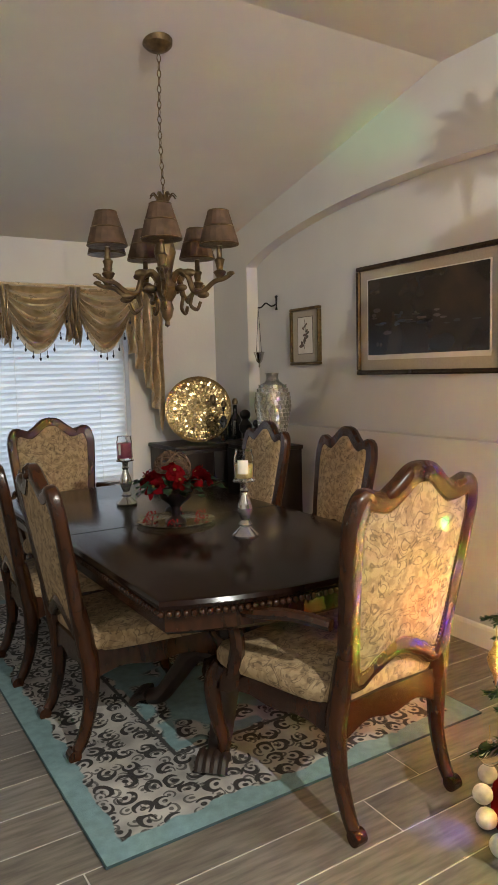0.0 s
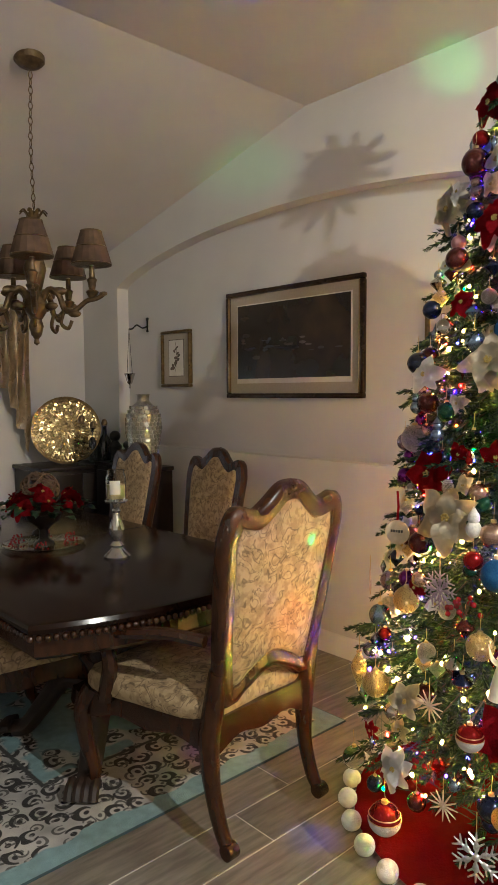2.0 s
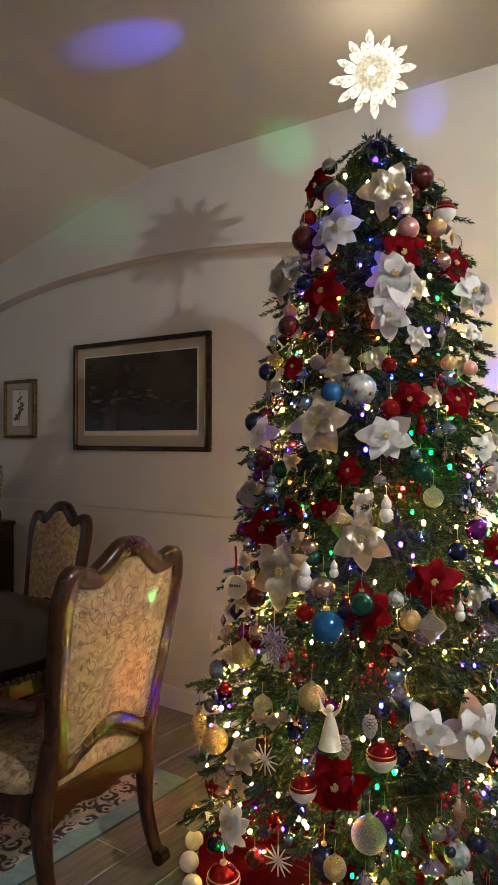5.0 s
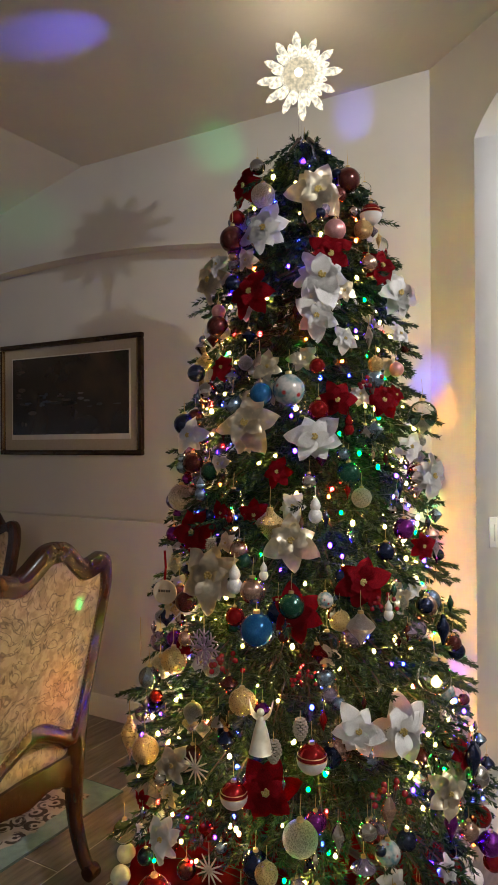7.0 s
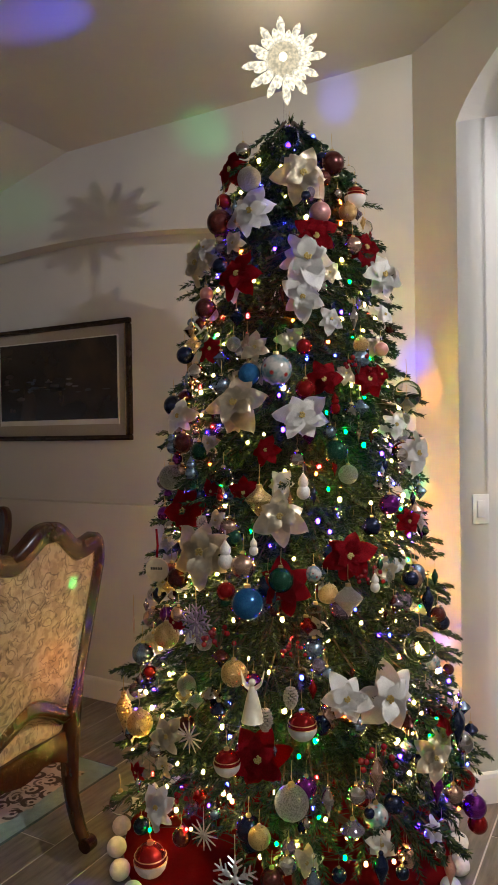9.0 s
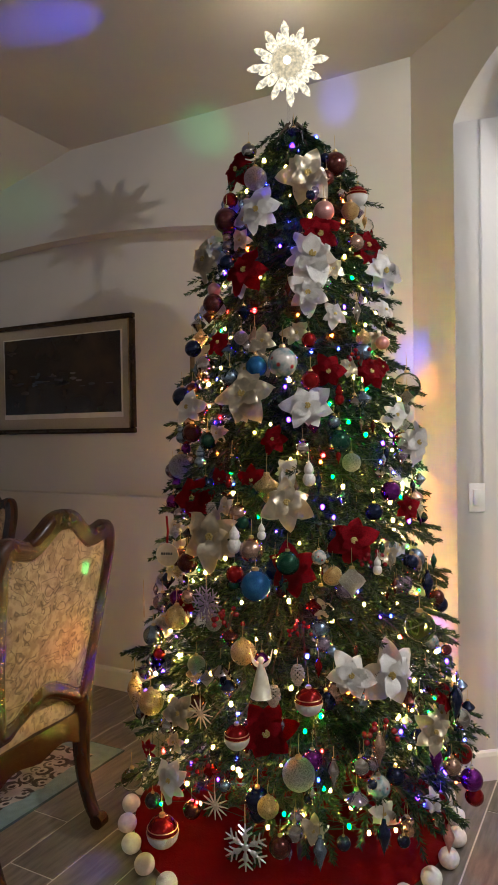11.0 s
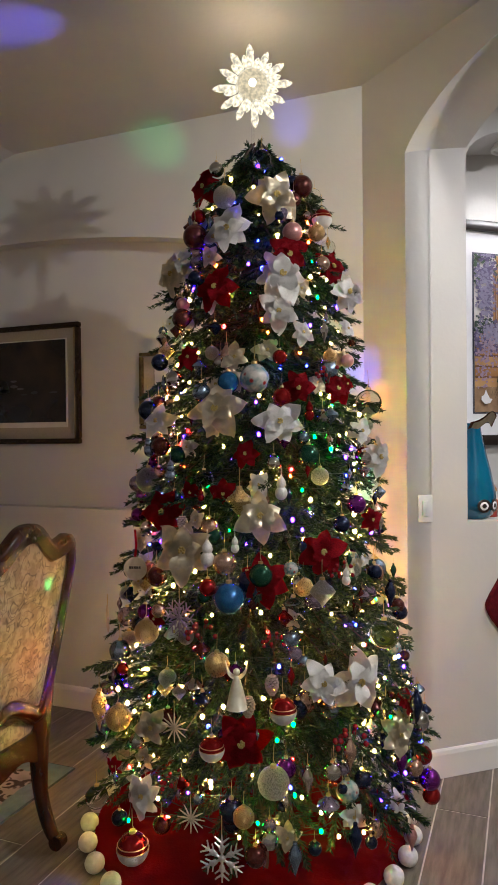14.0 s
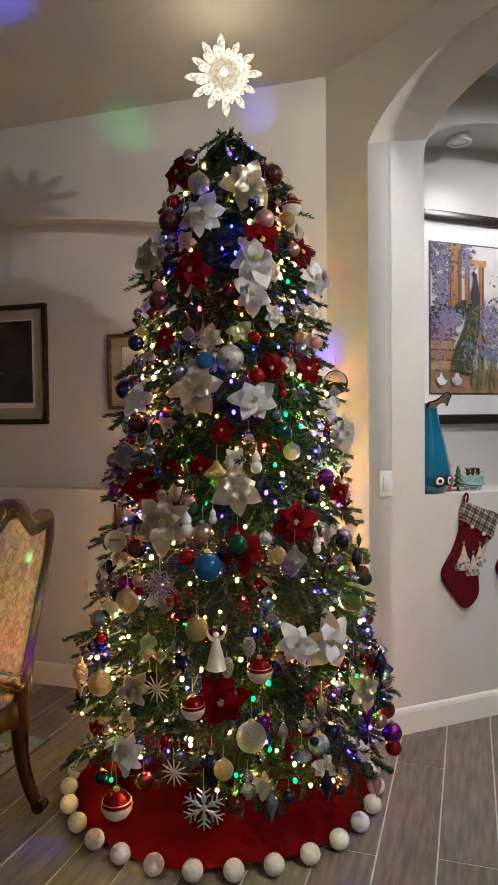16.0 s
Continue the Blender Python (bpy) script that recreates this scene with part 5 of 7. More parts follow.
        for i in range(9):
            u = (i + 0.5) / 9
            x, z = xa + (xb - xa) * u, ztop - 0.11 - drop * math.sin(math.pi * u) ** 0.75
            sweep(bm, [(x, 5.10, z + 0.005), (x, 5.10, z - 0.03)], ring(0.003, 5))
            lathe(bm, [(0.0, -0.03), (0.007, -0.022), (0.009, -0.008), (0.0, 0.0)], 8, Matrix.Translation((x, 5.10, z - 0.025)))
        tagged(part("bead_fringe", bm, bead, val, "dark glass bead fringe"), kind="stuff")

    def cascade(xa, xb, ztop, long, short):
        bm = bmesh.new()
        nu, nv, rows = 40, 24, []
        for j in range(nv + 1):
            v = j / nv
            rows.append([bm.verts.new((xa + (xb - xa) * (i / nu) * (1 - 0.08 * v) + 0.01 * math.sin(7 * v + i), 5.10 + 0.040 * math.sin(i / nu * 2 * math.pi * 4.5 + 0.6 * math.sin(4 * v)), ztop - v * (short + (long - short) * (i / nu) ** 1.3) - 0.025 * v * math.sin(i / nu * 2 * math.pi * 4.5))) for i in range(nu + 1)])
        for p, q in zip(rows, rows[1:]):
            for i in range(nu):
                bm.faces.new((p[i], p[i + 1], q[i + 1], q[i]))
        bmesh.ops.solidify(bm, geom=bm.faces[:], thickness=0.004)
        part("cascade", bm, gold, val)

    for xa, xb in ((-0.3, 0.16), (0.20, 0.66), (0.70, 1.17), (1.20, 1.66), (1.71, 2.15)):
        swag(xa, xb, 2.125, 0.37)
    for x in (0.17, 0.68, 1.18, 1.685):
        cascade(x - 0.06, x + 0.06, 2.125, 0.42, 0.36)
    cascade(2.10, 2.40, 2.125, 1.10, 0.45)


build_window()

# ---- pictures on the picture wall ----
GOLDFRAME = material("dark_gold_leaf", (0.20, 0.135, 0.055), 0.3, 0.8, second=(0.10, 0.065, 0.03), scale=30)
BLACKGOLD = material("bronze_black_frame", (0.07, 0.045, 0.028), 0.25, 0.7, second=(0.03, 0.02, 0.014), scale=20)
BRASS = shiny("bright_gold_fillet", (0.55, 0.38, 0.20), 0.18)
MAT = material("linen_mat_board", (0.36, 0.31, 0.24), 0.85, second=(0.33, 0.285, 0.22), scale=80)
PAPER = material("white_drawing_paper", (0.62, 0.58, 0.52), 0.8, second=(0.57, 0.53, 0.47), scale=15)
INK = material("grey_green_print", (0.09, 0.085, 0.065), 0.8, second=(0.16, 0.10, 0.08), scale=30)


def framed(name, y0, y1, z0, z1, frame_mat, fw, label, fillet):
    root = thing(name, Matrix(), label, "picture")
    xw = XB - 0.001
    bm = bmesh.new()
    for a, b in (((y0, z0), (y1, z0 + fw)), ((y0, z1 - fw), (y1, z1)), ((y0, z0 + fw), (y0 + fw, z1 - fw)), ((y1 - fw, z0 + fw), (y1, z1 - fw))):
        box(bm, (xw - 0.032, a[0], a[1]), (xw, b[0], b[1]), 0.007)
    part("frame", bm, frame_mat, root)
    if fillet:
        for a, b in (((y0 + fw * 0.75, z0 + fw), (y0 + fw * 1.1, z1 - fw)), ((y1 - fw * 1.1, z0 + fw), (y1 - fw * 0.75, z1 - fw))):
            bm = bmesh.new()
            box(bm, (xw - 0.0335, a[0], a[1]), (xw - 0.02, b[0], b[1]), 0.003)
            part("gold_fillet", bm, BRASS, root)
    bm = bmesh.new()
    box(bm, (xw - 0.014, y0 + fw, z0 + fw), (xw - 0.004, y1 - fw, z1 - fw))
    part("mat_board", bm, MAT, root)
    return root, xw


def build_pictures():
    root, xw = framed("framed_painting", 2.388, 3.518, 1.442, 2.12, BLACKGOLD, 0.03, "wide framed dark abstract painting with linen mat and gold fillets", True)
    bm = bmesh.new()
    box(bm, (xw - 0.017, 2.475, 1.535), (xw - 0.0135, 3.425, 2.035))
    part("paper_margin", bm, PAPER, root)
    m, t, b = nodes_of("dark_abstract_paint")
    co = t.nodes.new("ShaderNodeTexCoord")
    nz = t.nodes.new("ShaderNodeTexNoise")
    nz.inputs["Scale"].default_value, nz.inputs["Detail"].default_value = 3.2, 5
    t.links.new(co.outputs["Object"], nz.inputs[0])
    ramp = t.nodes.new("ShaderNodeValToRGB")
    e = ramp.color_ramp.elements
    e[0].color, e[1].color = (0.006, 0.006, 0.006, 1), (0.05, 0.032, 0.02, 1)
    e[0].position, e[1].position = 0.4, 0.75
    t.links.new(nz.outputs["Fac"], ramp.inputs[0])
    t.links.new(ramp.outputs[0], b.inputs["Base Color"])
    b.inputs["Roughness"].default_value = 0.25
    bm = bmesh.new()
    box(bm, (xw - 0.019, 2.485, 1.565), (xw - 0.0165, 3.415, 2.028))
    part("canvas", bm, m, root, "dark brown abstract canvas")
    rng = random.Random(5)
    for k, (col, n, cy, cz, sy, sz) in enumerate((((0.045, 0.028, 0.017), 10, 3.30, 1.80, 0.05, 0.09), ((0.030, 0.042, 0.06), 8, 3.15, 1.77, 0.05, 0.02), ((0.085, 0.065, 0.052), 8, 3.0, 1.775, 0.07, 0.018), ((0.012, 0.010, 0.009), 9, 2.98, 1.74, 0.16, 0.012))):
        bm = bmesh.new()
        for i in range(n):
            y, z = cy + rng.gauss(0, sy), cz + rng.gauss(0, sz)
            w, h = rng.uniform(0.015, 0.05), rng.uniform(0.004, 0.016)
            prism(bm, [(xw - 0.0190 - 0.0003 * (k + 1), y + w * math.cos(q) * rng.uniform(0.7, 1), z + h * math.sin(q) * rng.uniform(0.7, 1)) for q in [i2 * 0.7854 for i2 in range(8)]], (0.0002, 0, 0))
        tagged(part("brush_work", bm, material("brush_stroke_paint", col, 0.4, scale=40), root), kind="stuff")
    for y0, y1 in ((3.912, 4.257), (1.66, 2.008)):
        root, xw = framed("framed_print", y0, y1, 1.518, 1.925, GOLDFRAME, 0.022, "small gold framed botanical print with wide mat", False)
        c = (y0 + y1) / 2
        bm = bmesh.new()
        box(bm, (xw - 0.017, c - 0.085, 1.60), (xw - 0.0135, c + 0.085, 1.855))
        part("print", bm, PAPER, root, "pale paper with botanical drawing")
        bm = bmesh.new()
        for a, b2 in (((c - 0.09, 1.595), (c + 0.09, 1.60)), ((c - 0.09, 1.855), (c + 0.09, 1.86)), ((c - 0.09, 1.60), (c - 0.085, 1.855)), ((c + 0.085, 1.60), (c + 0.09, 1.855))):
            box(bm, (xw - 0.0165, *a), (xw - 0.0135, *b2))
        part("ink_border", bm, INK, root)
        for k in range(11):
            a = rng.uniform(0, 6.28)
            z = 1.655 + 0.165 * k / 11
            y = c + rng.uniform(-0.045, 0.045) * (1.2 - 0.08 * k)
            s = 0.030 - 0.0014 * k
            bm = bmesh.new()
            pts = [(xw - 0.0178, y + s * math.cos(a) * math.cos(q) - 0.45 * s * math.sin(a) * math.sin(q) * (1 - 0.3 * math.cos(q)), z + s * math.sin(a) * math.cos(q) * 0.7 + 0.45 * s * math.cos(a) * math.sin(q)) for q in [i * 0.5236 for i in range(12)]]
            prism(bm, pts, (0.0004, 0, 0))
            part("drawn_leaf", bm, INK, root)
        bm = bmesh.new()
        sweep(bm, smooth_line([(xw - 0.0176, c + 0.01, 1.63), (xw - 0.0176, c - 0.008, 1.73), (xw - 0.0176, c + 0.005, 1.84)], 5), ring(0.0016, 4))
        part("drawn_stem", bm, INK, root)


build_pictures()

# ---- hanging wall candle holder ----
IRON = material("black_wrought_iron", (0.025, 0.022, 0.02), 0.45, 0.6)
sconce = thing("wall_sconce", Matrix(), "black iron wall bracket with a hanging glass candle cup", "sconce")
bm = bmesh.new()
xs, ys = XB - 0.006, 4.45
lathe(bm, [(0.0, -0.055), (0.016, -0.05), (0.008, -0.03), (0.010, 0.03), (0.018, 0.05), (0.0, 0.06)], 10, Matrix.Translation((xs - 0.006, ys, 1.99)), (0.5, 1))
part("back_plate", bm, IRON, sconce)
bm = bmesh.new()
sweep(bm, smooth_line([(xs, ys, 1.985), (xs - 0.05, ys, 1.965), (xs - 0.10, ys, 1.985), (xs - 0.14, ys, 1.955), (xs - 0.17, ys, 1.95)], 5), ring(0.006, 6), side=(0, 1, 0))
part("bracket", bm, IRON, sconce)
for s in (-1, 1):
    bm = bmesh.new()
    sweep(bm, [(xs - 0.17, ys, 1.95), (xs - 0.17, ys + s * 0.035, 1.62)], ring(0.0022, 4))
    part("chain", bm, IRON, sconce)
bm = bmesh.new()
lathe(bm, [(0.0, 1.505), (0.008, 1.52), (0.006, 1.54), (0.022, 1.555), (0.030, 1.585), (0.034, 1.60), (0.042, 1.62), (0.040, 1.625), (0.0, 1.61)], 16, Matrix.Translation((xs - 0.17, ys, 0)))
part("glass_cup", bm, BALL["silver"], sconce, "dark silvered glass cup")

# ---- corner cabinets and what stands on them ----
BLACKWOOD = material("near_black_cabinet_wood", (0.016, 0.011, 0.009), 0.35, second=(0.010, 0.007, 0.006), scale=5, stretch=(6, 6, 1))
dull(BLACKWOOD, 0.2)


def cabinet(x0, x1, y0, y1, h, face, label):
    root = thing("corner_cabinet", Matrix(), label, "cabinet", "dark cabinets in the corner")
    bm = bmesh.new()
    box(bm, (x0 + 0.01, y0 + 0.01, 0.06), (x1, y1, h - 0.03), 0.004)
    part("body", bm, BLACKWOOD, root)
    bm = bmesh.new()
    box(bm, (x0 - 0.01, y0 - 0.01, h - 0.03), (x1, y1, h), 0.006)
    part("top", bm, BLACKWOOD, root)
    bm = bmesh.new()
    box(bm, (x0 + 0.03, y0 + 0.03, 0.0), (x1, y1, 0.06))
    part("plinth", bm, BLACKWOOD, root)
    for k in range(2):
        bm = bmesh.new()
        if face == "x":
            a, b = y0 + 0.02 + k * (y1 - y0 - 0.02) / 2, y0 + 0.01 + (k + 1) * (y1 - y0 - 0.02) / 2
            box(bm, (x0 - 0.006, a, 0.09), (x0 + 0.01, b, h - 0.06), 0.004)
            d = part("door", bm, BLACKWOOD, root)
            bm = bmesh.new()
            ball(bm, (x0 - 0.016, b - 0.04 if k == 0 else a + 0.04, h * 0.6), 0.011, 10, 8)
        else:
            a, b = x0 + 0.02 + k * (x1 - x0 - 0.02) / 2, x0 + 0.01 + (k + 1) * (x1 - x0 - 0.02) / 2
            box(bm, (a, y0 - 0.006, 0.09), (b, y0 + 0.01, h - 0.06), 0.004)
            d = part("door", bm, BLACKWOOD, root)
            bm = bmesh.new()
            ball(bm, (b - 0.04 if k == 0 else a + 0.04, y0 - 0.016, h * 0.6), 0.011, 10, 8)
        part("knob", bm, BRONZE, d)


cabinet(2.72, 2.932, 4.0, 4.70, 0.96, "x", "narrow near-black wooden cabinet against the painted wall")
cabinet(2.30, 2.932, 4.74, 5.23, 0.93, "y", "near-black wooden cabinet in the corner by the window")

MOSAIC = material("gold_mosaic_mirror", (0.46, 0.34, 0.15), 0.26, 0.8, second=(0.18, 0.125, 0.055), scale=40, per_object=0.45)
MERCURY = material("mercury_mosaic_glass", (0.55, 0.53, 0.44), 0.2, 0.6, second=(0.28, 0.27, 0.21), scale=40, per_object=0.4)

platter = thing("mosaic_platter", Matrix.Translation((2.60, 4.93, 0.93)) @ pose(0, 0, 0, 0, 0, -28) @ pose(0, 0, 0.262, 80, 0, 0), "large round gold mosaic platter standing on edge", "platter")
bm = bmesh.new()
lathe(bm, [(0.0, -0.02), (0.15, -0.018), (0.235, 0.0), (0.262, 0.012), (0.262, 0.018), (0.23, 0.008), (0.15, -0.008), (0.0, -0.010)], 48)
part("dish", bm, GOLDFRAME, platter)
rng = random.Random(9)
tile_me = {}
for j in range(9):
    r = 0.028 + 0.0265 * j
    n = max(5, int(2 * math.pi * r / 0.027))
    for i in range(n):
        key = (j % 3)
        if key not in tile_me:
            bm = bmesh.new()
            box(bm, (-0.0115 + 0.001 * key, -0.0115, 0), (0.0115, 0.0115 - 0.002 * key, 0.003))
            first = part("mosaic_tile", bm, MOSAIC, platter, smooth=False)
            tile_me[key] = first.data
            ob = first
        else:
            ob = new("mosaic_tile", tile_me[key])
            ob.parent = platter
        z = -0.006 + 0.018 * max(0, (r - 0.15) / 0.11)
        ob.matrix_basis = pose(r * math.cos(6.283 * i / n), r * math.sin(6.283 * i / n), z, rng.uniform(-9, 9), rng.uniform(-9, 9), math.degrees(6.283 * i / n))

vase = thing("mosaic_vase", pose(2.80, 4.17, 0.96), "tall silver mercury glass mosaic vase with a narrow neck", "vase")
VP = [(0.055, 0.0), (0.07, 0.01), (0.085, 0.06), (0.11, 0.16), (0.128, 0.27), (0.122, 0.35), (0.095, 0.415), (0.05, 0.45), (0.042, 0.465), (0.044, 0.50), (0.050, 0.508), (0.040, 0.505)]
bm = bmesh.new()
lathe(bm, VP, 32)
part("body", bm, BALL["mercury"], vase)
first = None
for j in range(15):
    z = 0.02 + 0.028 * j
    r = float(np.interp(z, [p[1] for p in VP[:10]], [p[0] for p in VP[:10]]))
    n = int(2 * math.pi * r / 0.031)
    for i in range(n):
        if first is None:
            bm = bmesh.new()
            box(bm, (0, -0.0125, -0.0125), (0.003, 0.0125, 0.0125))
            first = part("mosaic_tile", bm, MERCURY, vase, smooth=False)
            ob = first
        else:
            ob = new("mosaic_tile", first.data)
            ob.parent = vase
        a = 6.283 * (i + 0.5 * (j % 2)) / n
        ob.matrix_basis = pose(r * math.cos(a), r * math.sin(a), z, 0, 0, math.degrees(a)) @ pose(0, 0, 0, rng.uniform(-25, 25), rng.uniform(-8, 8), rng.uniform(-8, 8))


BLACKGLASS = material("black_bottle_glass", (0.008, 0.009, 0.008), 0.1, coat=0.5, rough_var=0.03)


def bottle(x, y, z, mat, label, s=1.0, kind="bottle"):
    root = thing(kind, Matrix.Translation((x, y, z)) @ Matrix.Scale(s, 4), label, kind)
    bm = bmesh.new()
    lathe(bm, [(0.0, 0.0), (0.045, 0.002), (0.047, 0.02), (0.047, 0.15), (0.040, 0.18), (0.017, 0.215), (0.015, 0.27), (0.018, 0.275), (0.0, 0.278)], 18)
    part("glass_body", bm, mat, root)
    bm = bmesh.new()
    lathe(bm, [(0.0, 0.278), (0.020, 0.28), (0.024, 0.30), (0.014, 0.325), (0.0, 0.33)], 14)
    part("stopper", bm, BRONZE, root)


bottle(2.66, 4.70 + 0.1, 0.93, BALL["clear"], "clear glass decanter with a stopper on the cabinet", 1.15, "decanter")
bottle(2.78, 4.84, 0.93, BLACKGLASS, "dark glass bottle on the corner cabinet", 1.0)
bottle(2.86, 4.80, 0.93, BLACKGLASS, "dark wine bottle on the corner cabinet", 1.05)
for k, (x, y, s) in enumerate(((2.80, 4.55, 0.085), (2.86, 4.42, 0.075), (2.78, 4.36, 0.06))):
    bm = bmesh.new()
    lathe(bm, [(0.5, 0.0), (0.55, 0.1), (0.3, 0.25), (0.25, 0.6), (0.55, 0.9), (0.6, 1.4), (0.3, 1.8), (0.25, 1.95)], 14)
    ball(bm, (0, 0, 2.3), 0.48, 14, 10)
    ob = part("statuette", bm, IRON)
    ob.matrix_basis = Matrix.Translation((x, y, 0.96)) @ Matrix.Scale(s, 4)
    tagged(ob, "small black plain statuette on the dark cabinet", "statuette", "statuettes on the cabinet")

# ---- on the table ----
CHROME = shiny("silvered_glass", (0.62, 0.60, 0.57), 0.12)
for x, y, wax, word, cap in ((1.603, 2.62, (0.62, 0.50, 0.25), "cream", False), (1.467, 3.66, (0.55, 0.13, 0.20), "pink", True)):
    root = thing("candle_holder", pose(x, y, TZ), "silvered glass pillar candle holder on the table", "candle holder", "candle holders on the table")
    bm = bmesh.new()
    lathe(bm, [(0.0, 0.0), (0.056, 0.0), (0.058, 0.008), (0.045, 0.02), (0.030, 0.035), (0.022, 0.045)], 28)
    part("foot", bm, CHROME, root)
    bm = bmesh.new()
    lathe(bm, [(0.022, 0.045), (0.030, 0.055), (0.016, 0.072), (0.026, 0.095), (0.034, 0.12), (0.030, 0.145), (0.018, 0.175), (0.014, 0.195), (0.020, 0.205), (0.014, 0.215)], 24)
    part("stem", bm, CHROME, root, "twisted silvered glass stem")
    bm = bmesh.new()
    lathe(bm, [(0.014, 0.215), (0.018, 0.235), (0.048, 0.243), (0.050, 0.250), (0.0, 0.248)], 28)
    part("cup", bm, CHROME, root)
    jar = thing("jar_candle", pose(x, y, TZ + 0.25), word + " wax candle in a clear glass jar", "candle", "jar candles")
    bm = bmesh.new()
    lathe(bm, [(0.0, 0.0), (0.040, 0.0), (0.043, 0.012), (0.043, 0.10), (0.037, 0.118), (0.038, 0.132), (0.034, 0.130), (0.034, 0.116), (0.040, 0.10), (0.040, 0.012), (0.0, 0.008)], 24)
    part("glass_jar", bm, clear("jar_glass", (0.95, 0.95, 0.95), 0.03, 1.2), jar)
    bm = bmesh.new()
    lathe(bm, [(0.0, 0.009), (0.0385, 0.010), (0.0385, 0.092 if cap else 0.07), (0.0, 0.09 if cap else 0.068)], 24)
    part("wax", bm, material(word + "_wax", wax, 0.5), jar)
    bm = bmesh.new()
    for i in range(3 if cap else 9):
        a0, a1 = radians(200 + 7 * i), radians(207 + 7 * i)
        p = [(0.0436 * math.cos(q), 0.0436 * math.sin(q), zz) for q, zz in ((a0, 0.03), (a1, 0.03), (a1, 0.09), (a0, 0.09))]
        bm.faces.new([bm.verts.new(v) for v in p])
    part("paper_label", bm, PAPER, jar, "pale paper label")

plate = thing("glass_plate", pose(1.475, 3.05, TZ), "round clear glass serving plate on the table", "plate")
bm = bmesh.new()
lathe(bm, [(0.0, 0.0), (0.11, 0.0), (0.17, 0.008), (0.19, 0.016), (0.188, 0.019), (0.165, 0.012), (0.11, 0.005), (0.0, 0.005)], 40)
part("dish", bm, clear("plate_glass", (0.9, 0.93, 0.92), 0.05, 1.3), plate)

bowl = thing("flower_arrangement", pose(1.475, 3.05, TZ + 0.006), "red poinsettia and greenery arrangement in a dark footed bowl", "flower arrangement")
bm = bmesh.new()
lathe(bm, [(0.05, 0.0), (0.045, 0.012), (0.022, 0.03), (0.020, 0.07), (0.035, 0.09), (0.075, 0.12), (0.085, 0.15), (0.075, 0.15), (0.0, 0.13)], 24)
part("footed_bowl", bm, BLACKWOOD, bowl, "dark turned footed bowl")
leafme = None
LEAF = material("dark_green_leaf", (0.02, 0.055, 0.025), 0.5, second=(0.035, 0.075, 0.03), scale=30)
for i in range(60):
    a, rr = rng.uniform(0, 6.28), rng.uniform(0.04, 0.18)
    if leafme is None:
        first = part("leaf", petal_bm(1.0, 0.28, 0.12), LEAF, bowl)
        leafme = first.data
        ob = first
    else:
        ob = new("leaf", leafme)
        ob.parent = bowl
    ob.matrix_basis = pose(rr * math.cos(a), rr * math.sin(a), 0.145 + rng.uniform(0, 0.06), rng.uniform(-20, 20), rng.uniform(-35, 15), math.degrees(a)) @ Matrix.Scale(rng.uniform(0.05, 0.085), 4)
for i in range(9):
    a = i * 0.75 - 2.6
    rr = 0.10 if i % 2 else 0.17
    m = Matrix.Translation((1.475 + rr * math.cos(a), 3.05 + rr * math.sin(a), TZ + 0.20 + 0.02 * (i % 3))) @ pose(0, 0, 0, 0, 0, math.degrees(a)) @ pose(0, 0, 0, 0, 55, 40 * i)
    ob = put(("flower", "red"), lambda: poinsettia("red"), m @ Matrix.Scale(0.062, 4))
    tagged(ob, "small red poinsettia flower in the table arrangement", "artificial flower", "poinsettias on the table")
for i in range(6):
    a = i * 1.05
    ob = put("berry", berries, Matrix.Translation((1.475 + 0.14 * math.cos(a), 3.05 + 0.14 * math.sin(a), TZ + 0.03)) @ Matrix.Scale(0.024, 4))
    tagged(ob, "small cluster of red berries on the glass plate", "decoration", "berries on the plate")
bm = bmesh.new()
for i in range(26):
    ax = Vector((rng.uniform(-1, 1), rng.uniform(-1, 1), rng.uniform(-1, 1))).normalized()
    u = ax.orthogonal().normalized()
    v = ax.cross(u)
    sweep(bm, [(u * math.cos(t * 0.3927) + v * math.sin(t * 0.3927)) * 0.098 * (0.96 + 0.04 * (i % 2)) for t in range(16)], ring(0.004, 4), closed=True, side=ax)
ob = part("wicker_ball", bm, material("brown_vine", (0.10, 0.055, 0.03), 0.7, scale=40))
ob.location = (1.60, 3.34, TZ + 0.22)
tagged(ob, "brown woven vine ball on a dark candlestick", "decoration")
bm = bmesh.new()
lathe(bm, [(0.0, 0.0), (0.045, 0.0), (0.04, 0.012), (0.014, 0.03), (0.012, 0.10), (0.04, 0.125), (0.0, 0.128)], 18, Matrix.Translation((1.60, 3.34, TZ)))
tagged(part("candlestick", bm, BLACKWOOD), "short dark turned candlestick on the table", "candlestick")

